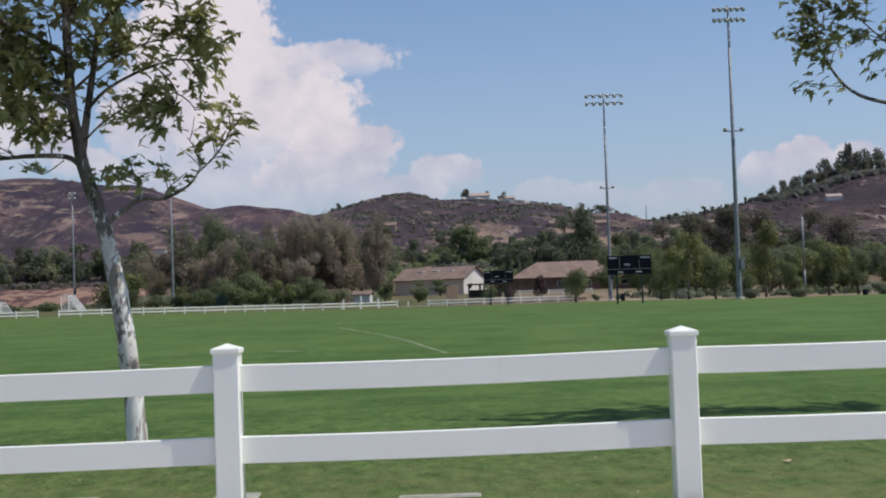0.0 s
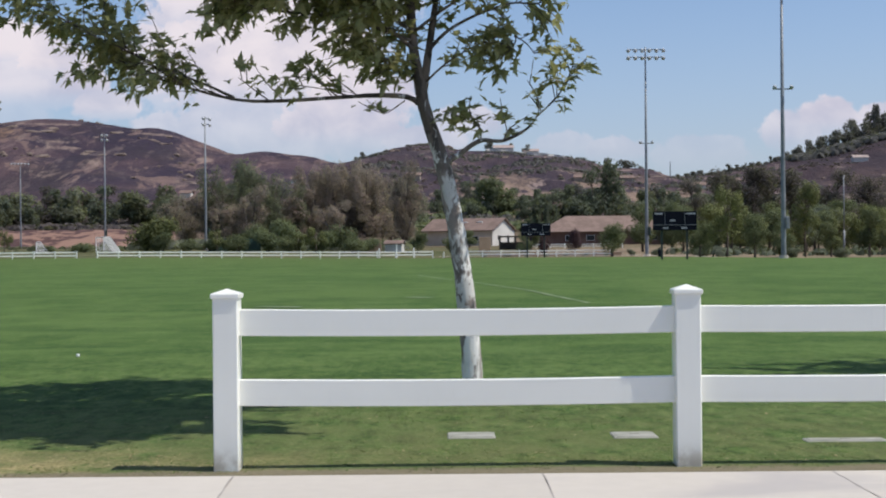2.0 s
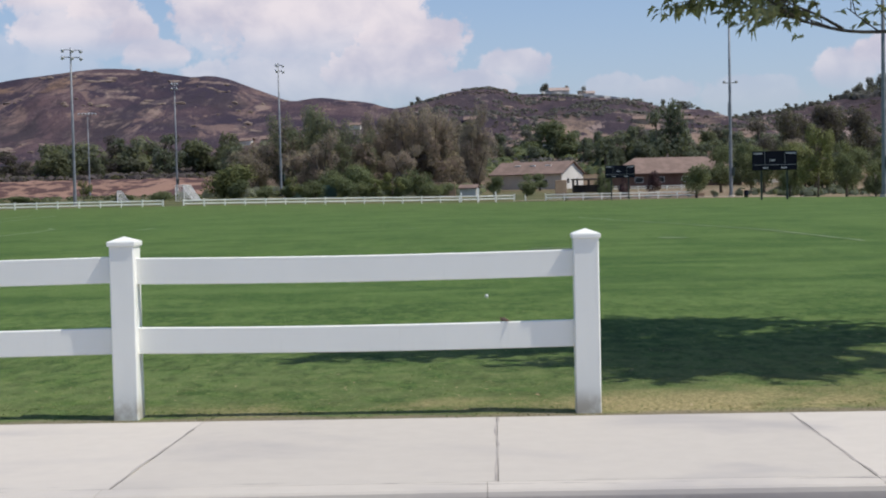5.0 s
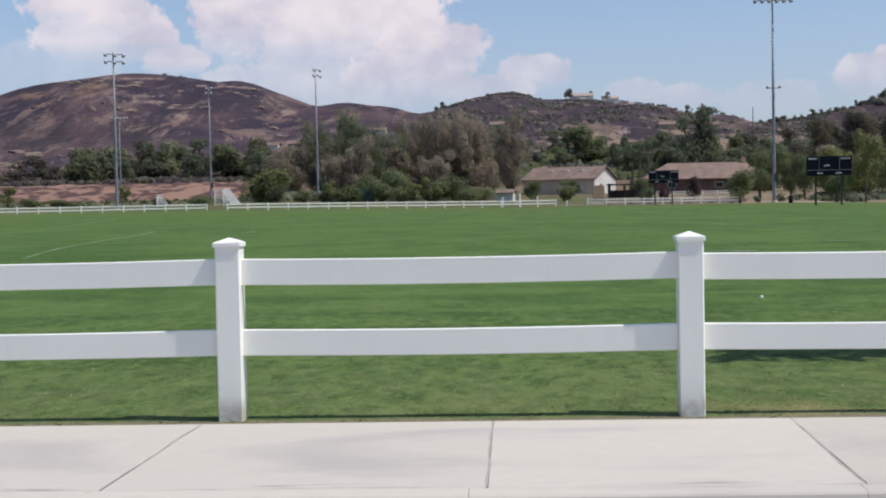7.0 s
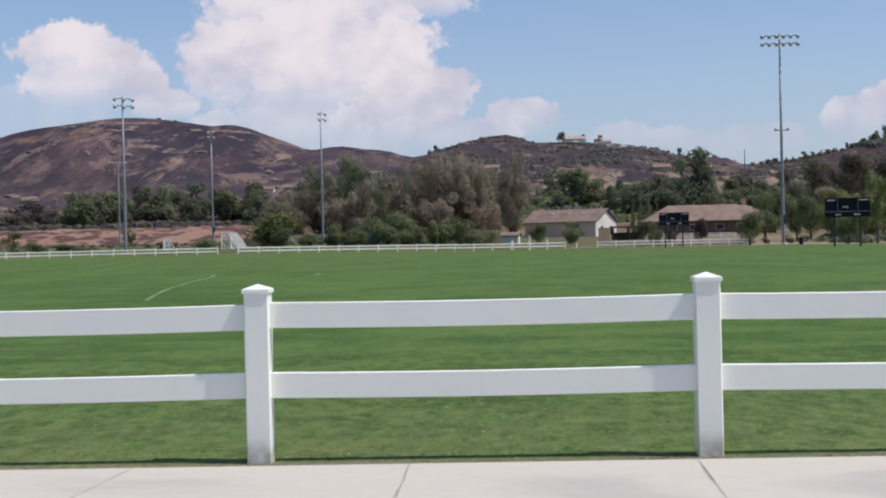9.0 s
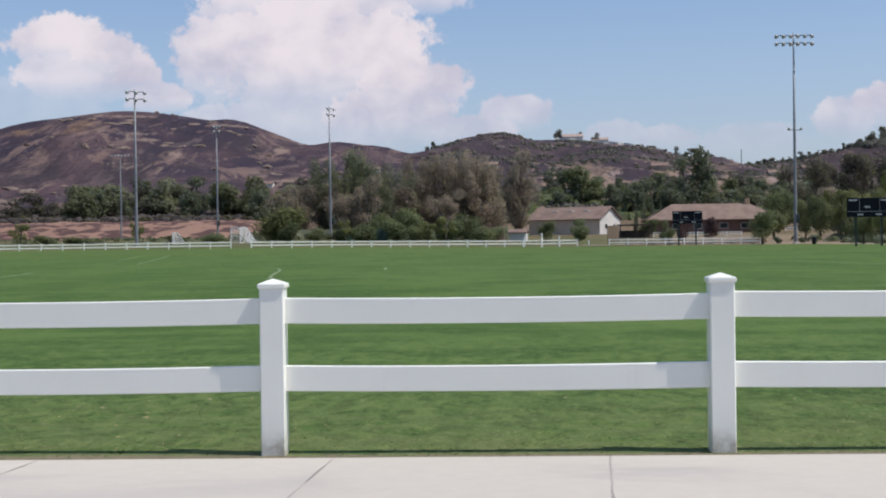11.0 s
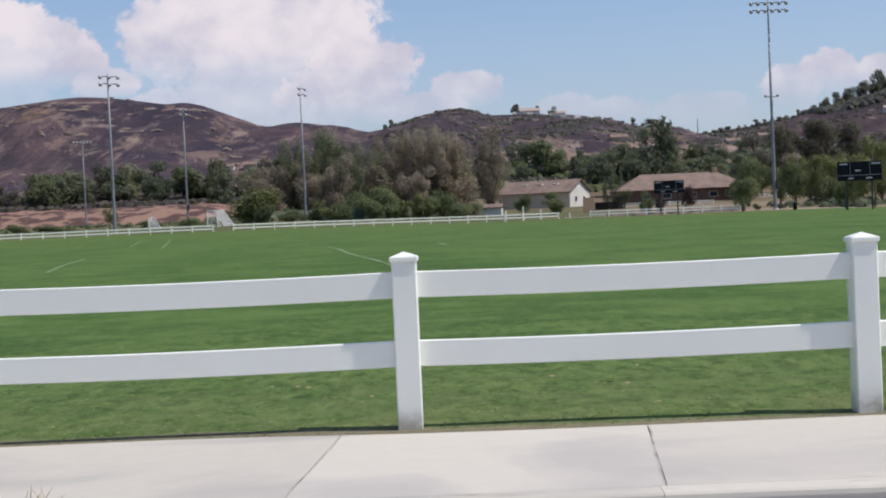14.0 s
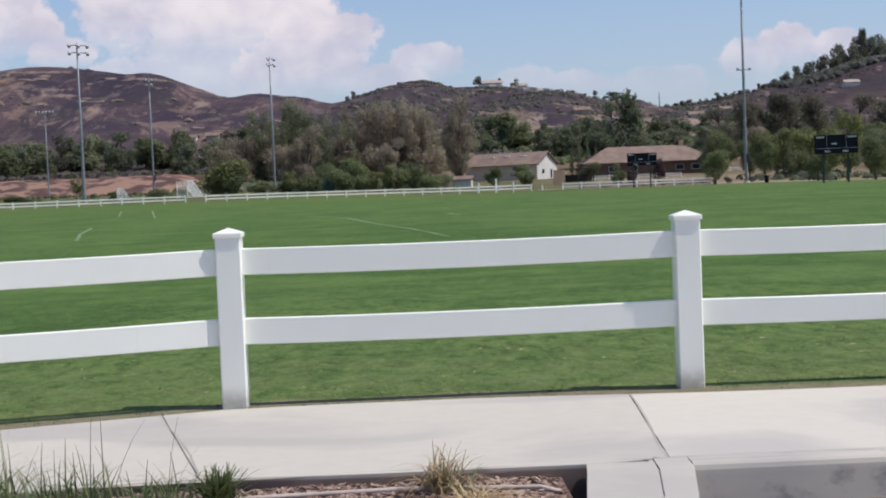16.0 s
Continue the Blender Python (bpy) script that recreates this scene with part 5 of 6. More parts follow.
build_planter()
grass_tuft(-18.47, -2.08, 130, 0.25, 0.32, DRY, 3, "dry straw-coloured grass tuft in the mulch", 1.25, 0.005, 0.08)
grass_tuft(-18.36, -2.42, 120, 0.17, 0.32, DRY, 4, "dry drooping grass tuft in the mulch", 1.3, 0.005, 0.08)
grass_tuft(-19.30, -2.25, 210, 0.20, 0.16, SHOOT, 6, "dense green grass clump with short broad leaves", 0.3, 0.009)
for k, (sx, sy, n, hh, sp) in enumerate(((-19.55, -2.32, 90, 0.22, 0.26), (-19.80, -2.38, 110, 0.28, 0.34), (-20.05, -2.36, 120, 0.30, 0.36), (-20.30, -2.42, 110, 0.28, 0.36), (-20.55, -2.45, 90, 0.30, 0.38), (-19.95, -2.62, 90, 0.22, 0.30), (-20.45, -2.66, 90, 0.24, 0.30))):
    grass_tuft(sx, sy, int(n * 1.2), hh * 1.2, sp * 1.1, SHOOT, 20 + k, "arching green grass clump in the bed", 0.9, 0.0048, 0.16)
for k, (sx, sh_) in enumerate(((-19.45, 0.42), (-19.70, 0.44), (-19.88, 0.46), (-20.2, 0.44), (-20.02, 0.40), (-20.4, 0.36), (-20.6, 0.46))):
    grass_tuft(sx, -2.42, 7, sh_ * 1.12, 0.16, SHOOT, 40 + k, "few tall thin grass stalks", 0.1, 0.0036)
grass_tuft(-18.40, -2.10, 9, 0.24, 0.30, SHOOT, 60, "few green blades beside the dry grass", 0.9, 0.005, 0.06)

# ---- far fences, poles, boards, goals ----


def far_fence(stations, label):
    ox, oy = stations[0]
    oz = land_z(ox, oy + 0.3)
    fence = thing("fence", label, "fence", at=(ox, oy, oz), group="far field fences")
    pm = Shape().box(-0.066, 0.066, -0.066, 0.066, -0.5, 0.90, 0.01).mesh("post", VINYL)
    cm = Shape().box(-0.076, 0.076, -0.076, 0.076, 0.898, 0.935, 0.02).mesh("cap", VINYL)
    rm = {}
    for i, (x, y) in enumerate(stations):
        z = land_z(x, y + 0.3) - oz
        post = part("post", pm, fence, at=(x - ox, y - oy, z))
        part("cap", cm, post)
        if i + 1 < len(stations):
            x2, y2 = stations[i + 1]
            ln = round(math.hypot(x2 - x, y2 - y), 2)
            if ln not in rm:
                rm[ln] = Shape().box(-ln / 2, ln / 2, -0.02, 0.02, -0.07, 0.07, 0.004).mesh("rail", VINYL)
            z2 = land_z(x2, y2 + 0.3) - oz
            for h in (0.76, 0.39):
                ob = part("rail", rm[ln], fence, at=((x + x2) / 2 - ox, (y + y2) / 2 - oy, (z + z2) / 2 + h), turn=math.degrees(math.atan2(y2 - y, x2 - x)))
                ob.rotation_euler.y = -math.atan2(z2 - z, ln) if x2 > x else math.atan2(z2 - z, ln)


def line_of(x0, y0, x1, y1):
    n = max(1, round(math.hypot(x1 - x0, y1 - y0) / SPAN))
    return [(x0 + (x1 - x0) * k / n, y0 + (y1 - y0) * k / n) for k in range(n + 1)]


far_fence(line_of(-104, 141.0, -44.7, 154.3), "white two-rail vinyl fence along the far field edge")
far_fence(line_of(-42.4, 155.0, -2.6, 167.9), "white two-rail vinyl fence ending at a gate post")
far_fence(line_of(1.4, 167.2, 20.2, 165.6), "white two-rail vinyl fence before the houses")
far_fence(line_of(13.0, 240, 31.0, 238), "white two-rail corral fence before the ranch house")
far_fence(line_of(50.0, 291, 57.5, 291), "white two-rail corral fence beside the ranch house")
solo("gate_post", Shape().box(-0.08, 0.08, -0.08, 0.08, -0.3, 0.75, 0.015).mesh("gate_post", VINYL), "short white post standing alone", "post", at=(-1.2, 167.6, land_z(-1.2, 168)))
for px, ph in ((-7.2, 1.75), (-5.0, 1.3), (-9.4, 1.25)):
    sh = Shape().box(-0.09, 0.09, -0.09, 0.09, -0.3, ph, 0.02)
    solo("marker_post", sh.mesh("marker_post", VINYL), "taller white post at the fence", "post", at=(px, 166.5, land_z(px, 167)), group="tall fence posts")


def lamp_head(sh, x, z):
    """A floodlight: a flared drum facing the field, on a short arm."""
    sh.tube([(x, 0.0, z + 0.22), (x, -0.12, z + 0.1), (x, -0.30, z - 0.05), (x, -0.62, z - 0.32)], [0.05, 0.14, 0.22, 0.36], 10)


def light_pole(x, y, h, rows, per_row, width, mid, label, box=True, turn=0.0, lamp_size=0.72):
    z = land_z(x, y)
    if y < 120:
        z = field_z(x, y)
    pole = thing("light_pole", label, "light pole", at=(x, y, z), turn=turn, group="sports light poles")
    part("shaft", Shape().tube([(0, 0, -0.3), (0, 0, 0.6), (0, 0, h * 0.4), (0, 0, h)], [0.25, 0.225, 0.18, 0.09], 12).mesh("shaft", STEEL, True), pole)
    part("base", Shape().tube([(0, 0, -0.3), (0, 0, 0.25)], [0.42, 0.40], 12).mesh("base", CONCRETE), pole, "concrete footing")
    lamp_mesh = Shape()
    lamp_head(lamp_mesh, 0, 0)
    lm = lamp_mesh.mesh("floodlight", LAMP, True)
    for r in range(rows):
        zz = h - 0.3 - r * 0.95
        part("crossarm", Shape().box(-width / 2, width / 2, -0.06, 0.06, zz - 0.06, zz + 0.06, 0.01).mesh("crossarm", STEEL), pole)
        for k in range(per_row):
            xx = -width / 2 + width * k / max(1, per_row - 1) if per_row > 1 else 0
            ob = part("floodlight", lm, pole, "round floodlight", at=(xx, 0, zz))
            ob.scale = (lamp_size,) * 3
    if mid:
        sh = Shape().box(-0.85, 0.85, -0.05, 0.05, mid - 0.05, mid + 0.05, 0.01)
        part("crossarm", sh.mesh("crossarm", STEEL), pole)
        for xx in (-0.75, 0.75):
            part("floodlight", lm, pole, "round floodlight", at=(xx, 0, mid + 0.25)).scale = (0.55,) * 3
    if box:
        part("control_box", Shape().box(0.1, 0.42, -0.55, -0.2, 2.6, 3.7, 0.03).mesh("control_box", GREEN_STEEL if y > 160 else STEEL), pole, "control cabinet on the shaft")
    return pole


light_pole(28.9, 113.6, 26.3, 2, 6, 2.6, 15.0, "tall galvanised floodlight pole at the field edge", lamp_size=0.6)
light_pole(24.4, 164.5, 26.3, 2, 6, 4.4, 14.2, "tall galvanised floodlight pole with two lamp rows")
light_pole(-60.3, 170.5, 20.8, 2, 3, 2.5, 0, "tall galvanised floodlight pole beyond the fence", False, 40)
light_pole(-40.0, 215.5, 21.9, 2, 2, 1.6, 0, "tall galvanised floodlight pole behind shrubs", True, 60)
light_pole(-68.7, 265.0, 23.0, 2, 2, 1.0, 0, "distant galvanised floodlight pole before dark trees", True, 10)
light_pole(-110.0, 344.0, 22.3, 1, 6, 4.4, 0, "distant floodlight pole with a long lamp bar", False)


def scoreboard(x, y, w, h, bottom, label):
    z = field_z(x, y) if y < 120 else land_z(x, y)
    sb = thing("scoreboard", label, "scoreboard", at=(x, y, z), group="scoreboards")
    leg = Shape().box(-0.075, 0.075, -0.075, 0.075, -0.4, bottom + h, 0.01).mesh("leg", GREEN_STEEL)
    for s in (-0.29, 0.29):
        part("leg", leg, sb, at=(s * w, 0.22, 0))
    part("panel", Shape().box(-w / 2, w / 2, -0.12, 0.10, bottom, bottom + h, 0.02).mesh("panel", BLACK), sb, "black enamelled display panel")
    trim = Shape()
    yf = -0.128
    for x0, x1, z0, z1 in ((-w / 2, w / 2, bottom + h * 0.27, bottom + h * 0.295), (-w * 0.23, -w * 0.222, bottom + h * 0.29, bottom + h), (w * 0.222, w * 0.23, bottom + h * 0.29, bottom + h)):
        trim.box(x0, x1, yf, yf + 0.012, z0, z1)
    part("trim", trim.mesh("trim", STEEL), sb, "thin pale dividing lines")
    for cx, cz, cw in ((-0.37, 0.88, 0.19), (0.37, 0.88, 0.22), (-0.05, 0.52, 0.13), (-0.21, 0.12, 0.13), (0.21, 0.12, 0.14)):
        bar = Shape()
        n = 6
        for k in range(n):
            bw = cw * w / n
            x0 = cx * w - cw * w / 2 + k * bw
            bar.box(x0, x0 + bw * 0.72, yf - 0.004, yf + 0.008, bottom + h * (cz - 0.045), bottom + h * (cz + 0.045))
        part("lettering", bar.mesh("lettering", GREYTEXT), sb, "small pale lettering")
    return sb


scoreboard(18.65, 110.0, 3.75, 1.62, 2.52, "black scoreboard with pale lettering on two posts")
scoreboard(9.9, 157.0, 3.55, 1.5, 2.65, "distant black scoreboard on two posts at the far edge")


def soccer_goal(x, y, w, h, d, turn, label):
    z = land_z(x, y)
    goal = thing("soccer_goal", label, "soccer goal", at=(x, y, z), turn=turn, group="soccer goals")
    fr = Shape()
    fr.tube([(-w / 2, 0, 0), (-w / 2, 0, h), (w / 2, 0, h), (w / 2, 0, 0)], [0.065] * 4, 8)
    part("goal_frame", fr.mesh("goal_frame", WHITE), goal)
    st = Shape()
    for s in (-w / 2, w / 2):
        st.tube([(s, 0, h), (s, d * 0.35, h), (s, d, 0.05), (s, 0, 0.05)], [0.05] * 4, 6)
    st.tube([(-w / 2, d, 0.05), (w / 2, d, 0.05)], [0.05, 0.05], 6)
    part("stay", st.mesh("stay", WHITE), goal)
    net = Shape()
    k = 22
    for i in range(k + 1):
        xx = -w / 2 + w * i / k
        net.tube([(xx, d * 0.35, h), (xx, d, 0.05)], [0.024, 0.024], 3)
    for i in range(15):
        u = i / 14
        yy, zz = d * 0.35 + d * 0.65 * u, h + (0.05 - h) * u
        net.tube([(-w / 2, yy, zz), (w / 2, yy, zz)], [0.024, 0.024], 3)
        for s in (-w / 2, w / 2):
            net.tube([(s, 0.0, zz), (s, yy, zz)], [0.024, 0.024], 3)
    part("net", net.mesh("net", NET), goal, "sagging white net")


soccer_goal(-50.9, 190, 4.6, 2.35, 2.6, -62, "white framed soccer goal with net beyond the fence")
soccer_goal(-60.1, 190, 3.0, 1.7, 1.7, -74, "small white soccer goal seen edge-on")

sh = Shape().tube([(0, 0, -0.2), (0, 0, 3.0)], [0.11, 0.11], 8)
sh.tube([(-2.8, 0, 3.0), (2.8, 0, 3.0)], [0.09, 0.09], 8)
for s in (-2.8, 2.8):
    sh.tube([(s, 0, 3.0), (s, 0, 9.0)], [0.07, 0.06], 8)
solo("goal_post", sh.mesh("goal_post", STEEL, True), "pale football goal post with tall uprights", "goal post", at=(44.1, 147.0, land_z(44, 147)), turn=73.5)

# ---- screen fences, berm ----


def screen_fence(x0, y0, x1, y1, h, label):
    z = land_z((x0 + x1) / 2, (y0 + y1) / 2)
    ln = math.hypot(x1 - x0, y1 - y0)
    fence = thing("screen_fence", label, "screen fence", at=((x0 + x1) / 2, (y0 + y1) / 2, z), turn=math.degrees(math.atan2(y1 - y0, x1 - x0)), group="windscreen fences")
    n = max(2, round(ln / 3))
    pm = Shape().tube([(0, 0.06, -0.3), (0, 0.06, h + 0.1)], [0.04, 0.04], 6).mesh("post", STEEL)
    for k in range(n + 1):
        part("post", pm, fence, at=(-ln / 2 + ln * k / n, 0, 0))
    cm = Shape()
    m = 12
    for k in range(m):
        a, b = -ln / 2 + ln * k / m, -ln / 2 + ln * (k + 1) / m
        ya, yb = 0.03 * math.sin(k * 2.1), 0.03 * math.sin((k + 1) * 2.1)
        for yo in (0.0, 0.012):
            cm.face((a, ya + yo, 0.05), (b, yb + yo, 0.05), (b, yb + yo, h), (a, ya + yo, h))
        cm.face((a, ya, h), (b, yb, h), (b, yb + 0.012, h), (a, ya + 0.012, h))
    part("cloth", cm.mesh("cloth", SCREEN), fence, "green windscreen cloth")


screen_fence(-38, 206.5, -30, 207.5, 2.0, "green windscreen fence behind the shrubs")


def berm():
    sh = Shape()
    nx, ny = 60, 12
    for j in range(ny + 1):
        for i in range(nx + 1):
            x, y = -206 + 134 * i / nx, 346 + 44 * j / ny
            u = j / ny
            e = smooth01((-72 - x) / 14)
            z = land_z(x, y) - 0.3 + e * (0.3 + 1.5 * math.sin(u * math.pi)) + 0.7 * noise.fractal(Vector((x / 7, y / 5, 2)), 1, 2, 4) * e
            sh.v.append((x, y, z))
    for j in range(ny):
        for i in range(nx):
            a = j * (nx + 1) + i
            sh.f.append((a, a + 1, a + nx + 2, a + nx + 1))
    solo("berm", sh.mesh("berm", REDDIRT, True), "bank of bare red-brown dirt behind the field", "dirt bank", kind="structure")


berm()

# ---- houses ----


def gable_house(x, y, w, d, eave, ridge, turn, walls, label, skylights=0, chimney=None, over=0.5, hip=False, gable_mat=None, roof_mat=None):
    z = land_z(x, y) - 0.2
    house = thing("house", label, "house", at=(x, y, z), turn=turn, group="houses beyond the field")
    part("wall", Shape().box(-w / 2, w / 2, -d / 2, d / 2, -1.0, eave).mesh("wall", walls), house)
    if not hip:
        for s in (-1, 1):
            xx = s * (w / 2 - 0.02)
            g = Shape()
            g.face((xx, -d / 2, eave), (xx, d / 2, eave), (xx, 0, ridge - 0.1))
            g.face((xx - s * 0.2, -d / 2, eave), (xx - s * 0.2, 0, ridge - 0.1), (xx - s * 0.2, d / 2, eave))
            g.face((xx, -d / 2, eave), (xx, 0, ridge - 0.1), (xx - s * 0.2, 0, ridge - 0.1), (xx - s * 0.2, -d / 2, eave))
            g.face((xx, d / 2, eave), (xx, 0, ridge - 0.1), (xx - s * 0.2, 0, ridge - 0.1), (xx - s * 0.2, d / 2, eave))
            part("gable", g.mesh("gable", gable_mat or walls), house)
    rf = Shape()
    rx = w / 2 - (d / 2 if hip else 0)
    for s in (-1, 1):
        e = eave - over * (ridge - eave) / (d / 2) * 0.6
        ends = w / 2 + over
        for lift in (0.0, 0.16):
            q = [(-ends, s * (d / 2 + over), e + lift), (ends, s * (d / 2 + over), e + lift), (rx + (0 if hip else over), 0, ridge + lift), (-rx - (0 if hip else over), 0, ridge + lift)]
            rf.face(*q)
        rf.face((-ends, s * (d / 2 + over), e), (ends, s * (d / 2 + over), e), (ends, s * (d / 2 + over), e + 0.16), (-ends, s * (d / 2 + over), e + 0.16))
        for t in (-1, 1):
            if hip:
                rf.face((t * ends, -(d / 2 + over), e + 0.16), (t * ends, d / 2 + over, e + 0.16), (t * rx, 0, ridge + 0.16))
            else:
                rf.face((t * ends, s * (d / 2 + over), e), (t * ends, s * (d / 2 + over), e + 0.16), (t * (rx + over), 0, ridge + 0.16), (t * (rx + over), 0, ridge))
    roof = part("roof", rf.mesh("roof", roof_mat or ROOF), house, "pale tile roof" if roof_mat else "brown shingle roof")
    for k in range(skylights):
        xx = -w * 0.22 + w * 0.22 * k
        u = 0.35
        yy, zz = -(d / 2) * u, ridge + 0.16 - (ridge - eave) * u
        part("skylight", Shape().box(xx - 0.7, xx + 0.7, yy - 0.35, yy + 0.35, zz - 0.1, zz + 0.14, 0.04).mesh("skylight", WHITE), roof, "white domed skylight")
    if chimney is not None:
        part("chimney", Shape().box(chimney - 0.5, chimney + 0.5, -0.5, 0.5, ridge - 0.8, ridge + 1.2, 0.04).mesh("chimney", TAN), roof)
    return house, z


def window(house, x, y, z0, w, h, turn=0.0):
    win = part("window", Shape().box(-w / 2, w / 2, -0.06, 0.06, 0, h).mesh("window", WHITE), house, at=(x, y, z0), turn=turn)
    part("pane", Shape().box(-w / 2 + 0.08, w / 2 - 0.08, -0.075, -0.05, 0.08, h - 0.08).mesh("pane", GLASS), win)


barn, _ = gable_house(4.4, 291, 17.0, 10.4, 3.3, 5.9, -30, SAND_STUCCO, "beige stucco outbuilding with brown roof and cream gable", 3, None, 0.5, False, PALESTUCCO)
part("end_wall", Shape().box(8.49, 8.55, -5.16, 5.16, -0.5, 3.3).mesh("end_wall", PALESTUCCO), barn, "sunlit cream end wall")
window(barn, 8.58, -2.2, 1.2, 1.2, 1.1, 90)
window(barn, 8.58, 2.0, 0.2, 1.0, 2.1, 90)
window(barn, 4.5, -5.23, 1.0, 1.6, 1.1)
long_house, _ = gable_house(34.0, 292, 27.6, 11, 3.0, 6.2, 0, SHADE_RED, "long low ranch house with a brown hip roof", 0, 8.0, 0.8, True)
for wx in (-8, -3.5, 2, 6.5, 10):
    window(long_house, wx, -5.53, 0.9, 1.8, 1.2)
gable_house(-9.2, 217, 2.7, 2.4, 1.5, 2.0, -10, PALESTUCCO, "small cream garden shed with a low roof", over=0.25)
gable_house(37.0, 846, 12.0, 9, 3.0, 5.0, 0, PALESTUCCO, "hilltop house with pale walls", 0, 4.5, 0.5, roof_mat=PALE_TILE)
gable_house(54.0, 846, 9.5, 8, 2.8, 4.4, 0, PALESTUCCO, "white hilltop house with a low roof", 0, None, 0.5, roof_mat=PALE_TILE)
gable_house(226, 735, 8, 5, 2.4, 3.8, 0, PALESTUCCO, "pale house high on the hillside", roof_mat=PALE_TILE)
for hx, hy, hw, wall in ((-101, 524, 7, PALESTUCCO), (-92.5, 522, 8, STUCCO), (-80, 523, 7, PALESTUCCO)):
    gable_house(hx, hy, hw * 0.6, 4, 1.5, 2.5, hx % 17 - 8, wall, "small pale house on the lower hillside")
gable_house(285, 800, 14, 9, 4.0, 7, 0, STUCCO, "pale house among hillside trees")
gable_house(-66, 600, 5, 5, 1.7, 2.8, 0, PALESTUCCO, "pale house below the ridge")
gable_house(-57, 560, 6, 5, 1.8, 3.0, 12, STUCCO, "pale house below the ridge among trees")
for hx, hy, hw in ((62, 610, 7), (88, 655, 6), (150, 705, 7), (-14, 600, 6), (36, 560, 6)):
    gable_house(hx, hy, hw, 5, 1.9, 3.2, hx % 19 - 9, STUCCO, "small beige house among hillside brush")
gable_house(20, 480, 14, 8, 3.0, 5.0, 0, PALESTUCCO, "pale house on the lower slope")
gable_house(120, 640, 7, 5, 2.0, 3.4, 0, PALESTUCCO, "white house on the lower slope")

# dark shade shelter before the cream gable
shelter = thing("shelter", "dark timber shade shelter beside the outbuilding", "shelter", at=(11.4, 232, land_z(11, 232)))
part("roof", Shape().box(-3.0, 3.0, -1.6, 1.6, 2.15, 2.4, 0.04).mesh("roof", DARKWOOD), shelter)
pm = Shape().box(-0.1, 0.1, -0.1, 0.1, -0.3, 2.16, 0.01).mesh("post", DARKWOOD)
for sx in (-2.7, 0.0, 2.7):
    for sy in (-1.4, 1.4):
        part("post", pm, shelter, at=(sx, sy, 0))
part("panel", Shape().box(-2.7, 2.7, 1.3, 1.36, 0.0, 1.3, 0.01).mesh("panel", DARKWOOD), shelter)

wall_low = Shape().box(-9.0, 9.0, -0.12, 0.12, -0.4, 0.5, 0.02)
solo("garden_wall", wall_low.mesh("garden_wall", TAN), "low tan masonry wall behind the path", "wall", at=(13.0, 171, land_z(13, 171)), turn=-3)
solo("garden_wall", Shape().box(-0.9, 0.9, -0.15, 0.15, -0.4, 2.4, 0.03).mesh("garden_wall", TAN), "tall tan masonry pier beside the drive", "wall", at=(5.2, 205, land_z(5, 205)), turn=4)

solo("garden_wall", Shape().box(-1.9, 1.9, -0.15, 0.15, -0.4, 2.3, 0.03).mesh("garden_wall", TAN), "tan masonry wall among the shrubs", "wall", at=(-13.4, 219, land_z(-13.4, 219)), turn=-5)


def waste_bin(x, y):
    z = land_z(x, y)
    bin_ob = thing("waste_bin", "black waste bin standing beside the path", "waste bin", at=(x, y, z), group="waste bins")
    part("body", Shape().tube([(0, 0, 0.0), (0, 0, 0.05), (0, 0, 0.70)], [0.20, 0.23, 0.26], 14).mesh("body", BLACK, True), bin_ob)
    part("lid", Shape().tube([(0, 0, 0.70), (0, 0, 0.76), (0, 0, 0.84), (0, 0, 0.86)], [0.28, 0.28, 0.19, 0.05], 14).mesh("lid", BLACK, True), bin_ob, "domed black lid")


waste_bin(24.6, 155.5)
waste_bin(41.4, 117.6)

# ---- trees ----
CACHE = {}


def foliage(seed, blobs, count, leaf, flat=0.6):
    """Leaf clumps scattered through the outer parts of several lobes."""
    rng = random.Random(seed)
    sh = Shape()
    vols = [b[3] * b[4] * b[5] for b in blobs]
    for _ in range(count):
        cx, cy, cz, rx, ry, rz = rng.choices(blobs, vols)[0]
        while True:
            d = Vector((rng.uniform(-1, 1), rng.uniform(-1, 1), rng.uniform(-1, 1)))
            if 0.05 < d.length < 1:
                break
        d = d.normalized() * (0.45 + 0.62 * rng.random() ** 0.7 + 0.25 * rng.random() ** 5)
        c = Vector((cx + d.x * rx, cy + d.y * ry, cz + d.z * rz))
        n = (Vector((d.x, d.y, d.z + 0.4)) + Vector((rng.gauss(0, 0.45), rng.gauss(0, 0.45), rng.gauss(0, 0.45)))).normalized()
        u = n.cross(Vector((rng.uniform(-1, 1), rng.uniform(-1, 1), rng.uniform(-1, 1)))).normalized()
        w = n.cross(u)
        s = leaf * rng.uniform(0.6, 1.5)
        pts = []
        a0 = rng.uniform(0, 6.28)
        for i in range(4):
            a = a0 + math.pi / 2 * i
            r = s * rng.uniform(0.5, 1.0)
            pts.append(c + u * math.cos(a) * r + w * math.sin(a) * r * flat)
        sh.face(*pts)
    return sh


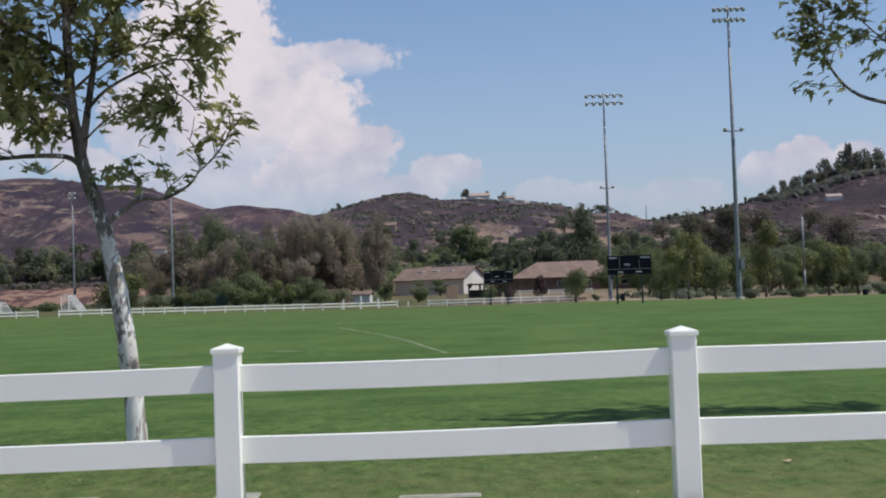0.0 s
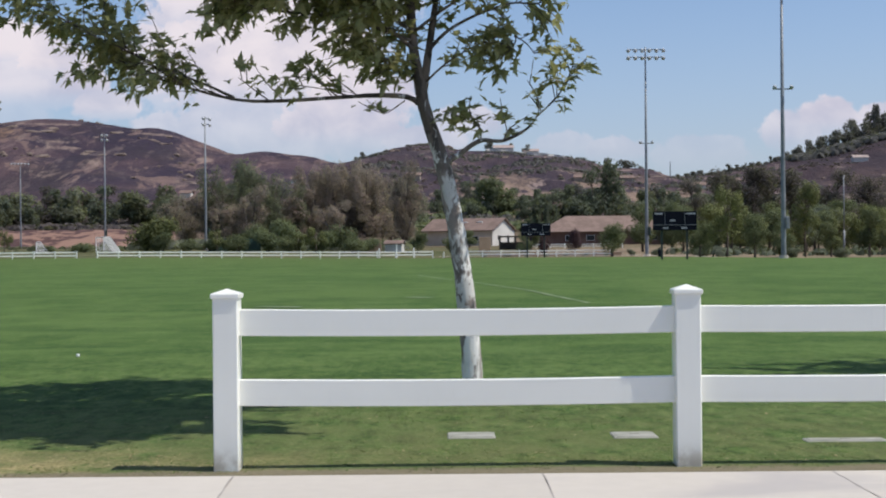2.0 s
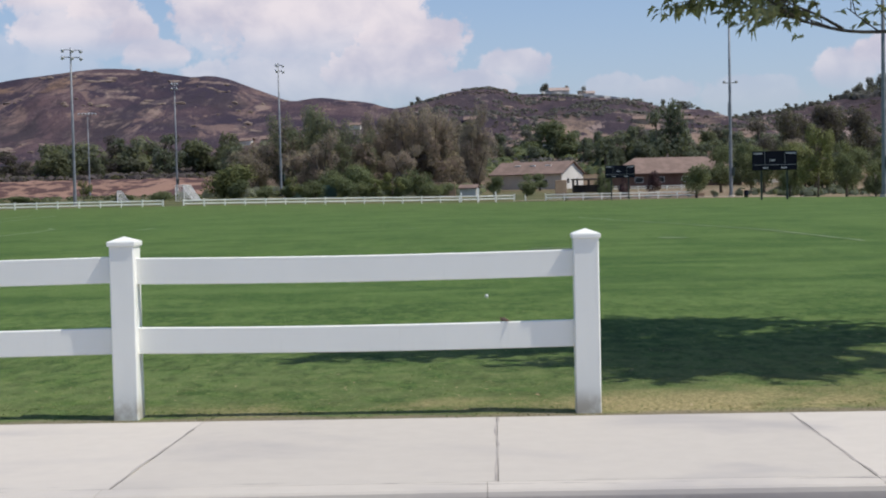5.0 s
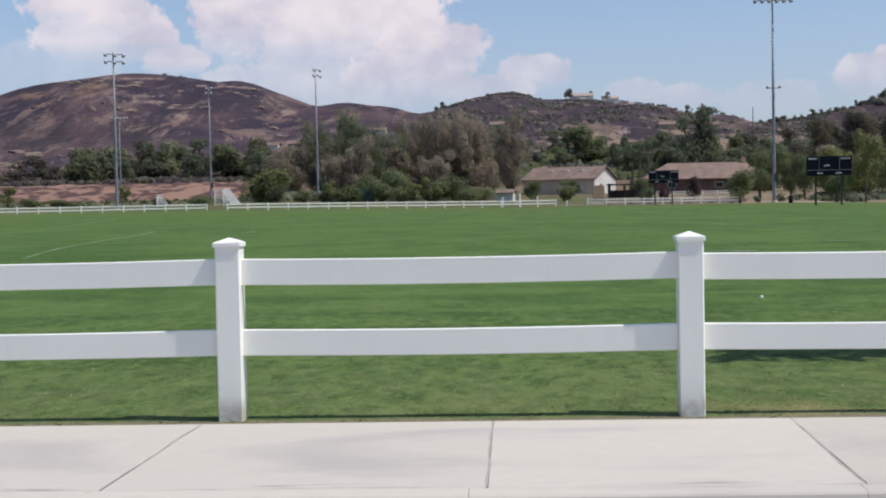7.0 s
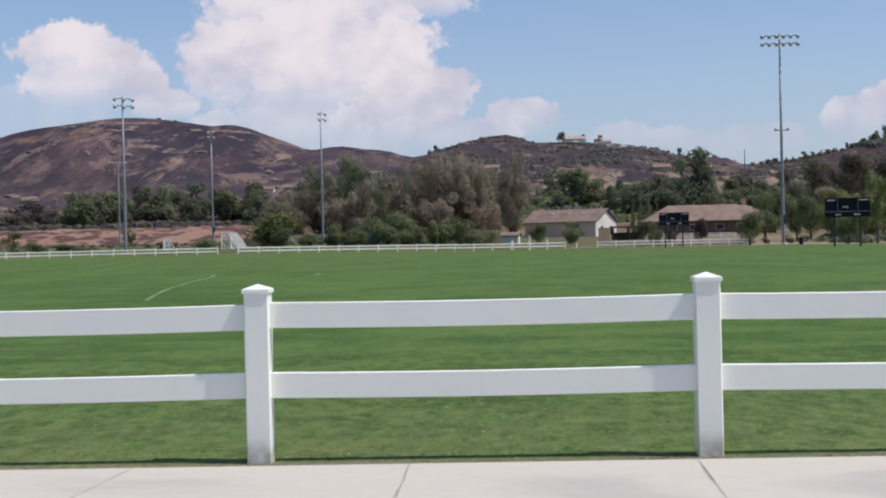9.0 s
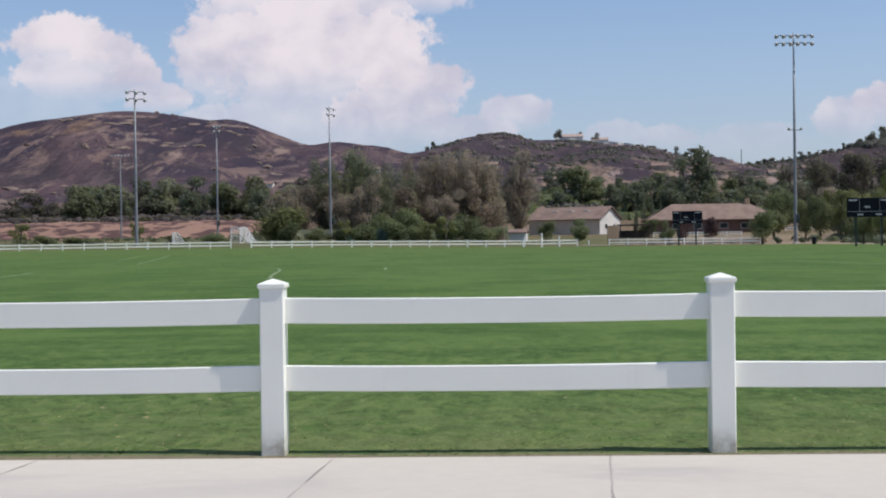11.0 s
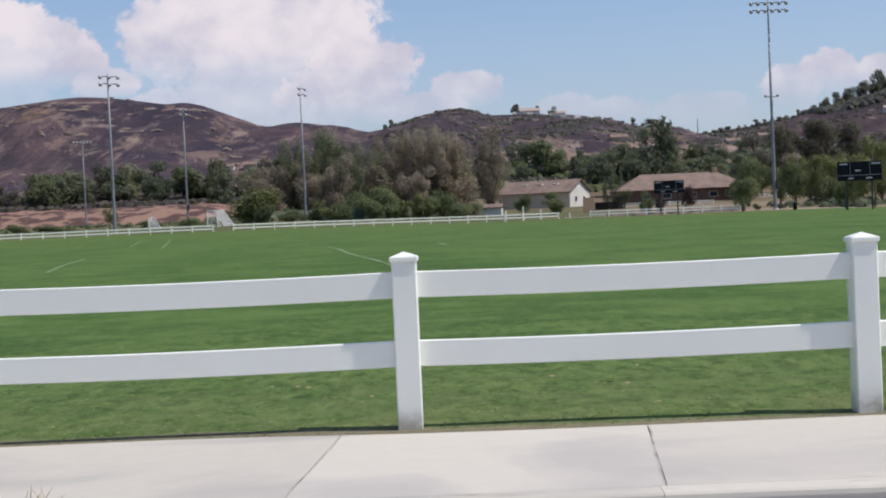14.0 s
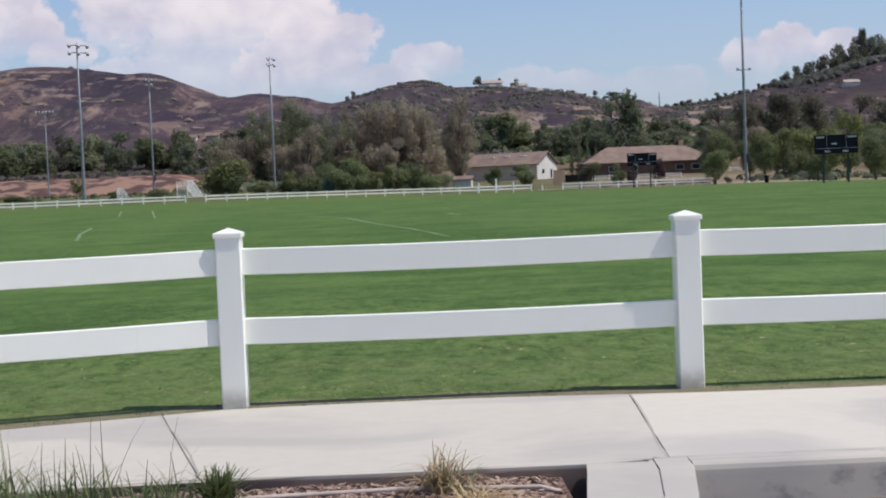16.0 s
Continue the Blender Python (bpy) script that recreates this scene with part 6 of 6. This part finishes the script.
def tree_kind(kind, variant, far=False):
    """Trunk and crown shapes for a tree one unit high and about one unit wide."""
    key = (kind, variant, far)
    if key in CACHE:
        return CACHE[key]
    rng = random.Random(hash_of(kind) * 31 + variant)
    tr = Shape()
    blobs = []
    if kind == "round":
        tr.tube([(0, 0, -0.05), (0.01, 0, 0.2), (0.0, 0.01, 0.55)], [0.04, 0.032, 0.02], 7, rng, 0.1)
        for k in range(11):
            a, r = rng.uniform(0, 6.28), rng.uniform(0.08, 0.34)
            s = rng.uniform(0.14, 0.24)
            c = (math.cos(a) * r, math.sin(a) * r, rng.uniform(0.22, 0.80))
            blobs.append((*c, s, s, s * 0.85))
            tr.tube([(0, 0, 0.3), (c[0] * 0.6, c[1] * 0.6, c[2] - 0.05)], [0.018, 0.008], 5)
        count, leaf = 3000, 0.034
    elif kind == "tall":
        tr.tube([(0, 0, -0.05), (0.02, 0.0, 0.3), (-0.01, 0.01, 0.6), (0.01, 0, 0.92)], [0.035, 0.028, 0.018, 0.006], 7, rng, 0.1)
        for k in range(17):
            a, z = rng.uniform(0, 6.28), rng.uniform(0.12, 0.93)
            r = rng.uniform(0.05, 0.36) * (1.15 - 0.6 * z)
            s = rng.uniform(0.12, 0.22) * (1.2 - 0.45 * z)
            c = (math.cos(a) * r, math.sin(a) * r, z)
            blobs.append((*c, s, s, s * rng.uniform(0.7, 1.1)))
            tr.tube([(0, 0, max(0.15, z - 0.2)), (c[0] * 0.5, c[1] * 0.5, z - 0.1), c], [0.014, 0.009, 0.004], 5)
        count, leaf = 3600, 0.028
    elif kind == "gum":
        for k in range(4):
            a = k * 1.57 + rng.uniform(-0.5, 0.5)
            top, out = rng.uniform(0.78, 0.97), rng.uniform(0.08, 0.34)
            stem = [(0, 0, -0.05), (math.cos(a) * out * 0.25, math.sin(a) * out * 0.25, top * 0.35), (math.cos(a) * out * 0.7, math.sin(a) * out * 0.7, top * 0.7), (math.cos(a) * out, math.sin(a) * out, top)]
            tr.tube(stem, [0.024, 0.018, 0.011, 0.004], 6, rng, 0.1)
            for j in range(8):
                u = rng.uniform(0.22, 1.0)
                i = min(2, int(u * 3))
                p = Vector(stem[i]).lerp(Vector(stem[i + 1]), u * 3 - i)
                c = p + Vector((rng.gauss(0, 0.09), rng.gauss(0, 0.09), rng.gauss(0.02, 0.04)))
                r = rng.uniform(0.07, 0.15)
                blobs.append((*c, r, r, r * rng.uniform(0.8, 1.3)))
                tr.tube([p, c], [0.007, 0.003], 4)
        count, leaf = 3600, 0.024
    elif kind == "spire":
        tr.tube([(0, 0, -0.05), (0, 0, 0.9)], [0.03, 0.008], 6)
        for k in range(10):
            z = 0.12 + 0.82 * k / 9
            s = 0.42 * (1 - z) ** 0.7 + 0.06
            blobs.append((rng.uniform(-0.05, 0.05), rng.uniform(-0.05, 0.05), z, s, s, 0.10))
        count, leaf = 1800, 0.034
    elif kind == "airy":
        tr.tube([(0, 0, -0.05), (0.02, 0, 0.25), (-0.01, 0.01, 0.5), (0.02, 0, 0.85)], [0.024, 0.02, 0.014, 0.006], 7, rng, 0.1)
        for k in range(14):
            a, z = rng.uniform(0, 6.28), rng.uniform(0.38, 0.94)
            r, s = rng.uniform(0.1, 0.42), rng.uniform(0.08, 0.15)
            c = (math.cos(a) * r, math.sin(a) * r, z - r * 0.3)
            blobs.append((*c, s, s, s * 1.1))
            tr.tube([(0, 0, 0.3 + 0.4 * rng.random()), (c[0] * 0.6, c[1] * 0.6, c[2] + 0.03), c], [0.012, 0.007, 0.003], 5)
        count, leaf = 2400, 0.028
    else:  # shrub
        for k in range(9):
            a, r = rng.uniform(0, 6.28), rng.uniform(0.0, 0.36)
            s = rng.uniform(0.18, 0.30)
            blobs.append((math.cos(a) * r, math.sin(a) * r, rng.uniform(0.2, 0.68), s, s, s))
            tr.tube([(0, 0, -0.03), (math.cos(a) * r * 0.6, math.sin(a) * r * 0.6, 0.3)], [0.02, 0.008], 5)
        count, leaf = 2000, 0.046
    count, leaf = (int(count * 0.4), leaf * 1.5) if far else (int(count * 1.6), leaf * 0.78)
    CACHE[key] = (tr.mesh("trunk", TRUNK, True), foliage(variant * 7 + hash_of(kind), blobs, count, leaf), {})
    return CACHE[key]


def hash_of(text):
    return sum((i + 1) * ord(ch) for i, ch in enumerate(text))


def plant(kind, variant, x, y, h, w, material, label, name="tree", z=None, group="trees beyond the field"):
    trunk, crown, made = tree_kind(kind, variant, y > 380)
    if material.name not in made:
        made[material.name] = crown.mesh("crown", material)
    zz = land_z(x, y) if z is None else z
    t = thing(name, label, "shrub" if name == "shrub" else "tree", group=group)
    t.matrix_world = pose(x, y, zz, 0, 0, (variant * 77 + x * 13) % 360) @ Matrix.Diagonal((w, w, h, 1))
    part("trunk", trunk, t)
    part("crown", made[material.name], t)


def row(kind, material, label, spots, name="tree", group="trees beyond the field"):
    """Spots of x, y, height, width."""
    for i, (x, y, h, w) in enumerate(spots):
        plant(kind, i % 4, x, y, h, w, material, label, name, None, group)


row("round", HAZE_PALED_LEAF, "dull grey-green tree in the far tree line", [(-131.7, 416, 12.4, 16.5), (-119.1, 419, 11.0, 15.2), (-96.0, 418, 9.8, 12.7), (-87.4, 423, 10.5, 11.4), (-77.6, 428, 10.4, 11.4), (-68.8, 423, 9.2, 11.4)])
row("round", SINGED_LEAF, "scorched grey-brown tree below the burnt slope", [(-175.2, 418, 6.4, 13.2), (-165.0, 418, 7.4, 13.9), (-154.9, 414, 9.3, 12.7), (-143.5, 420, 11.2, 13.9), (-185.3, 423, 6.0, 15.2), (-149, 410, 6.5, 9), (-160, 409, 4.5, 9), (-171, 409, 4.0, 9)])
row("tall", DARK_LEAF, "dark narrow tree in the far tree line", [(-107.0, 414, 12.8, 11.4), (-147.3, 424, 11.0, 11.4), (-124.5, 428, 12.2, 11.4), (-81.4, 388, 9.8, 8.9)])
row("gum", HAZE_PALED_LEAF, "tall eucalyptus beyond the fence, paled as if by haze", [(-46.5, 262, 14.5, 9.5), (-40.5, 264, 18.4, 11), (-35.0, 261, 14.8, 9), (-30.5, 265, 12, 8), (-43.5, 258, 12, 9), (-37.5, 258, 12.5, 9)])
row("gum", BROWN_LEAF, "tall thin scorched brown eucalyptus", [(-25.5, 270, 14.6, 9.5), (-19.2, 272, 18.2, 10.5), (-28.2, 268, 13, 7), (-15.2, 270, 14.8, 7.5), (-22.3, 268, 15.5, 8), (-17.0, 268, 16.5, 9), (-26.8, 274, 16.5, 10), (-21.0, 275, 17.5, 10), (-14.0, 276, 13.5, 8)])
row("gum", BROWN_LEAF, "tall dark brown columnar tree", [(-8.9, 256, 15.8, 7.4), (-8.0, 257, 13, 7.2), (-8.5, 255, 10, 7.6)])
row("shrub", LIGHT_LEAF, "bright green rounded tree behind the fence", [(-47.2, 212, 6.6, 9.6), (-49.5, 214, 5.2, 7)], "shrub", "shrubs beyond the field")
row("shrub", GREEN_LEAF, "rounded green shrub behind the far fence", [(-45.3, 207, 3.6, 4.2), (-33, 205, 3.3, 5), (-28.6, 206, 3.8, 5), (-24.6, 203, 2.8, 4.2), (-20.2, 206, 4.1, 6), (-15.3, 204, 2.8, 5), (-13.6, 212, 2.4, 5), (-38, 206, 2.6, 4.5), (-41, 207, 2.4, 4), (-31, 212, 5.2, 6), (-26.5, 215, 5.6, 6.5), (-17.5, 216, 5.0, 6), (-12.5, 222, 2.6, 5)], "shrub", "shrubs beyond the field")
row("airy", LIGHT_LEAF, "small yellow-green tree behind the far fence", [(-36.1, 203, 3.6, 2.9), (-20.5, 200, 4.0, 4.8), (-69.6, 205, 3.6, 3.2), (-87.8, 205, 3.6, 4.6), (-23.4, 202, 3.2, 3.2)])
row("shrub", GREEN_LEAF, "low green bush on the dry bank", [(-98, 196, 2.0, 5), (-92, 198, 2.2, 5), (-82, 199, 1.6, 4), (-76, 198, 1.4, 5), (-62, 200, 1.5, 5), (-56, 201, 1.7, 5), (-106, 196, 2.2, 6), (-52.5, 204, 1.6, 4)], "shrub", "shrubs beyond the field")
row("round", GREEN_LEAF, "small round tree before the outbuilding", [(-5.2, 205, 3.6, 3.6), (-0.1, 207, 3.8, 4.4), (4.0, 262, 3.6, 5), (14.8, 240, 3.5, 4)])
row("round", GREEN_LEAF, "large round green tree on the slope", [(16.0, 450, 13, 17), (20, 446, 8.5, 13), (9, 440, 6.5, 9)])
row("round", DARK_LEAF, "dark green tree on the lower slope", [(28.2, 400, 10, 10), (34.4, 402, 11, 13.5), (56, 398, 7, 12), (23.6, 405, 7.5, 6), (40, 396, 8, 9), (63, 404, 7.5, 11), (70, 396, 8, 11)])
row("tall", DARK_LEAF, "tall dark conifer on the lower slope", [(43.6, 402, 15.6, 9), (48.2, 404, 20.5, 14), (52, 410, 12, 9), (37.5, 408, 12, 8), (31, 392, 9, 7)])
row("spire", DARK_LEAF, "slim dark cypress beside the houses", [(20.5, 300, 7.5, 1.7), (22.4, 300, 7.8, 1.7), (24.2, 300, 7.0, 1.7), (18.8, 300, 6.5, 1.5)])
row("round", GREEN_LEAF, "green tree near the far path", [(19.5, 160.5, 4.5, 4.6), (9.4, 172, 3.5, 2.6), (29.3, 201.5, 7.6, 6.4), (32.8, 196, 6.2, 4.4), (33.5, 190, 7.2, 5.2), (37.5, 188, 6.2, 4.6), (40.8, 186, 4.8, 4), (46, 190, 6.5, 5.5), (53, 192, 6.5, 6), (61, 188, 6.5, 6)])
row("round", PLUM_LEAF, "small purple-leaved plum tree", [(17.4, 186, 3.9, 2.8), (12.9, 182, 3.2, 2.4)])
row("airy", LIGHT_LEAF, "feathery light green tree at the field edge", [(29.6, 141, 8.1, 4.6), (38.4, 142, 8.4, 4.6), (66, 140, 8, 5)])
row("round", GREEN_LEAF, "young street tree with a thin trunk", [(32.4, 140, 5.3, 3.8), (35.2, 139, 4.1, 3.2), (44.1, 138, 5.5, 4.3), (47.6, 139, 4.9, 3.9), (51.2, 138, 5.0, 4.2), (55, 139, 5.2, 4.4), (40.9, 141, 4.0, 3.2), (59.5, 139, 5.0, 4.2), (27.0, 143, 4.2, 3.0)])
row("shrub", DARK_LEAF, "dark clipped bush along the path", [(22.8, 168, 1.1, 1.4), (26.2, 169, 1.0, 1.3), (33.8, 130, 1.2, 1.8), (38.2, 128, 1.2, 1.8), (46.5, 128, 1.5, 2.4), (28.6, 150, 1.6, 2.0), (4, 169, 0.6, 1.0), (7, 169, 0.6, 1.0), (9.5, 168.8, 0.6, 1.0), (12, 168.6, 0.6, 1.0), (14.5, 168.4, 0.6, 1.0), (17, 168.2, 0.6, 1.0), (19.6, 168, 0.7, 1.1)], "shrub", "shrubs beyond the field")
row("round", GREEN_LEAF, "green tree below the hills", [(66, 300, 8, 9), (74, 310, 9, 11), (84, 305, 8, 10), (94, 320, 9, 11), (58, 330, 8, 9), (105, 310, 8, 10), (46.3, 280, 9.2, 8.4), (54, 300, 7.5, 7)])
row("tall", SINGED_LEAF, "scorched brown tree below the hill", [(64, 350, 13, 12), (73, 360, 17, 14), (84, 365, 18, 15), (95, 370, 16, 15), (108, 370, 15, 14), (120, 380, 15, 14), (78, 372, 15, 13), (90, 376, 16, 13)])
row("round", HAZE_GREYED_LEAF, "tree standing on the ridge", [(27.9, 846, 8, 7), (51.4, 845, 7.5, 8), (100.4, 842, 8.5, 6.5), (113.9, 840, 7, 13), (157.7, 836, 4.3, 7.1), (164.7, 836, 3.6, 4.8), (176.2, 835, 5, 5.7), (201.9, 836, 5, 3.8), (145, 838, 3.6, 4.8), (186, 836, 3.6, 4.8), (194, 836, 2.9, 4.8), (-46.5, 768, 5.5, 5), (-50, 766, 4.6, 4.2), (88, 845, 6, 9), (123, 842, 5, 6), (150, 838, 3.2, 5.7), (154, 836, 4, 6.6), (169, 836, 3.2, 4.8), (181, 836, 3.6, 5.7), (190, 836, 3.2, 5.7), (206, 838, 3.6, 5.7), (131, 840, 2.5, 3.8), (106, 842, 5, 7)], group="ridge trees")
row("round", HAZE_GREYED_LEAF, "dark tree in the wooded hilltop", [(212, 838, 6, 7), (219, 836, 9, 9), (227, 836, 11, 10), (234, 838, 12, 10), (241, 834, 14, 11), (248, 836, 16, 12), (255, 838, 17, 12), (263, 834, 19, 13), (271, 836, 18, 12), (279, 838, 19, 13), (288, 836, 19, 13), (297, 838, 19, 13), (216, 830, 8, 8), (223, 828, 8, 9), (231, 826, 9, 9), (238, 826, 10, 9), (252, 830, 14, 10), (260, 828, 13, 11), (276, 828, 14, 11), (285, 830, 14, 12), (245, 822, 9, 10), (258, 822, 10, 11), (270, 820, 10, 12), (283, 822, 10, 12), (296, 824, 10, 12)], group="hilltop trees")
plant("tall", 1, 42.2, 846, 7.5, 2.6, HAZE_GREYED_LEAF, "slim dark tree beside the hilltop house", group="ridge trees")
plant("tall", 2, 266, 832, 23, 9, HAZE_GREYED_LEAF, "tall tree above the wooded hilltop", group="hilltop trees")



def woods(count, seed, xr, yr, hr, choices, label, group):
    """Many single trees strewn over a stretch of the land."""
    rng = random.Random(seed)
    for i in range(count):
        x, y, h = rng.uniform(*xr), rng.uniform(*yr), rng.uniform(*hr)
        kind, material = rng.choice(choices)
        plant(kind, i % 4, x, y, h, h * rng.uniform(0.8, 1.35), material, label, "tree", None, group)


woods(34, 1, (-140, -58), (396, 440), (7, 13), (("round", HAZE_PALED_LEAF), ("tall", DARK_LEAF), ("tall", SINGED_LEAF), ("round", MOSS_LEAF)), "dark tree in the wood below the hill", "woods below the hill")
woods(22, 2, (-52, -10), (250, 300), (7, 12), (("gum", BROWN_LEAF), ("gum", BROWN_LEAF), ("gum", HAZE_PALED_LEAF), ("tall", BROWN_LEAF)), "tree in the mixed grove beyond the fence", "mixed grove")
woods(64, 3, (-20, 130), (385, 540), (5, 9.5), (("round", DARK_LEAF), ("round", MOSS_LEAF), ("tall", DARK_LEAF), ("round", HAZE_GREYED_LEAF)), "tree on the lower slope", "slope trees")
woods(26, 4, (44, 130), (215, 330), (6, 9), (("round", MOSS_LEAF), ("round", DARK_LEAF), ("airy", LIGHT_LEAF), ("tall", BROWN_LEAF)), "tree behind the field edge", "trees behind the houses")
woods(18, 6, (34, 64), (172, 215), (4.5, 7.5), (("round", MOSS_LEAF), ("round", DARK_LEAF), ("airy", LIGHT_LEAF)), "green tree near the far path", "trees by the path")


# radio mast on the ridge
mast = Shape().tube([(0, 0, -1), (0, 0, 11)], [0.35, 0.2], 6)
solo("mast", mast.mesh("mast", STEEL), "slim grey mast on the ridge", "mast", at=(140, 838, land_z(140, 838)))

# ---- brush and boulders on the slopes ----


def scatter_brush(name, label, category, material, count, seed, xr, yr, size, keep):
    rng = random.Random(seed)
    sh = Shape()
    for _ in range(count):
        x, y = rng.uniform(*xr), rng.uniform(*yr)
        if not keep(x, y):
            continue
        z = land_z(x, y)
        s = size * rng.uniform(0.5, 1.4)
        for _ in range(14):
            d = Vector((rng.gauss(0, 1), rng.gauss(0, 1), abs(rng.gauss(0, 0.8)) + 0.1)).normalized()
            c = Vector((x, y, z)) + Vector((d.x * s, d.y * s, d.z * s * 0.8))
            u = d.cross(Vector((rng.uniform(-1, 1), rng.uniform(-1, 1), 0.3))).normalized()
            w = d.cross(u)
            r = s * rng.uniform(0.35, 0.6)
            sh.face(c + u * r, c + w * r, c - u * r * 0.9, c - w * r * 0.8)
    solo(name, sh.mesh(name, material), label, category, kind="stuff")


def patchy(scale, level, off):
    return lambda x, y: y < crest_line(x) - 40 and noise.noise(Vector((x / scale, y / scale, off))) > level


scatter_brush("brush", "charred dark brush over the hillsides", "brush", CHARRED, 4200, 3, (-60, 250), (470, 800), 0.8, patchy(38, 0.16, 4.0))
scatter_brush("brush", "grey-green brush in the hill folds, greyed as if by haze", "brush", HAZE_GREYED_LEAF, 6600, 4, (-45, 190), (400, 820), 1.15, patchy(26, 0.08, 9.0))
scatter_brush("brush", "green brush on the lower slopes", "brush", GREEN_LEAF, 2200, 5, (-60, 160), (340, 500), 1.8, patchy(25, -0.05, 2.0))
scatter_brush("undergrowth", "tangled undergrowth below the far trees", "undergrowth", SINGED_LEAF, 900, 8, (-200, -55), (390, 436), 1.6, lambda x, y: True)
scatter_brush("undergrowth", "tangled green undergrowth in the grove", "undergrowth", HAZE_PALED_LEAF, 420, 9, (-54, -8), (222, 285), 1.5, lambda x, y: True)
scatter_brush("undergrowth", "dark bushes under the field-edge trees", "undergrowth", DARK_LEAF, 130, 10, (30, 70), (150, 200), 0.9, lambda x, y: True)
scatter_brush("undergrowth", "dry tangled scrub on the flat beyond the fence", "undergrowth", MOSS_LEAF, 260, 11, (-150, -55), (200, 340), 0.6, lambda x, y: True)
scatter_brush("brush", "low dark scrub along the ridge", "brush", HAZE_GREYED_LEAF, 170, 12, (128, 214), (826, 846), 1.5, lambda x, y: True)
scatter_brush("hilltop_wood", "dense dark wood covering the hilltop", "wood", HAZE_GREYED_LEAF, 1700, 6, (206, 330), (790, 842), 2.8, lambda x, y: True)


def outcrops():
    """Broad tan ledges of bare rock breaking out of the slopes."""
    rng = random.Random(31)
    sh = Shape()
    for _ in range(1500):
        x, y = rng.uniform(-330, 230), rng.uniform(450, 800)
        if y > crest_line(x) - 12 or noise.noise(Vector((x / 42, y / 26, 17))) < (0.22 if x < -20 else 0.34):
            continue
        z = land_z(x, y)
        s = rng.uniform(0.9, 3.2)
        bm = bmesh.new()
        bmesh.ops.create_icosphere(bm, subdivisions=2, radius=s)
        tilt = rng.uniform(-0.25, 0.25)
        for v in bm.verts:
            v.co *= 1 + 0.35 * noise.noise(v.co / s * 1.7 + Vector((x, y, 0)))
            v.co = (x + v.co.x * 1.5, y + v.co.y * 1.2, z - 0.25 * s + v.co.z * 0.42 + v.co.x * tilt)
        sh.take(bm)
    solo("outcrops", sh.mesh("outcrops", ROCK), "tan rock ledges breaking out of the burnt slopes", "rock outcrops", kind="stuff")


outcrops()


def boulders():
    rng = random.Random(12)
    sh = Shape()
    for _ in range(1300):
        x, y = rng.uniform(-320, 320), rng.uniform(480, 850)
        if y > crest_line(x) + 4 or noise.noise(Vector((x / 50, y / 30, 7))) < 0.30:
            continue
        z = land_z(x, y)
        s = rng.uniform(0.4, 1.4) * (1.7 if rng.random() < 0.08 else 1)
        bm = bmesh.new()
        bmesh.ops.create_icosphere(bm, subdivisions=1, radius=s)
        for v in bm.verts:
            v.co *= rng.uniform(0.75, 1.15)
            v.co = (x + v.co.x * 1.3, y + v.co.y, z + v.co.z * 0.8)
        sh.take(bm)
    solo("boulders", sh.mesh("boulders", ROCK), "scattered pale granite boulders on the hillsides", "boulders", kind="stuff")


boulders()


def terrace_wall(x0, x1, y, drop, h):
    sh = Shape()
    n = 14
    for k in range(n):
        a, b = x0 + (x1 - x0) * k / n, x0 + (x1 - x0) * (k + 1) / n
        ya, yb = y + 1.5 * math.sin(k * 1.3), y + 1.5 * math.sin((k + 1) * 1.3)
        za, zb = land_z(a, ya) - drop, land_z(b, yb) - drop
        q = [(a, ya, za - 2), (b, yb, zb - 2), (b, yb, zb + h), (a, ya, za + h)]
        r = [(p[0], p[1] + 0.8, p[2]) for p in q]
        sh.face(*q)
        sh.face(*reversed(r))
        sh.face(q[3], q[2], r[2], r[3])
    solo("terrace_wall", sh.mesh("terrace_wall", PALESTUCCO), "pale retaining wall below the ridge houses", "retaining wall")


terrace_wall(57, 84, 842, 0.0, 2.4)
terrace_wall(84, 108, 840, 0.0, 2.0)
terrace_wall(26, 58, 840, 0.0, 1.6)
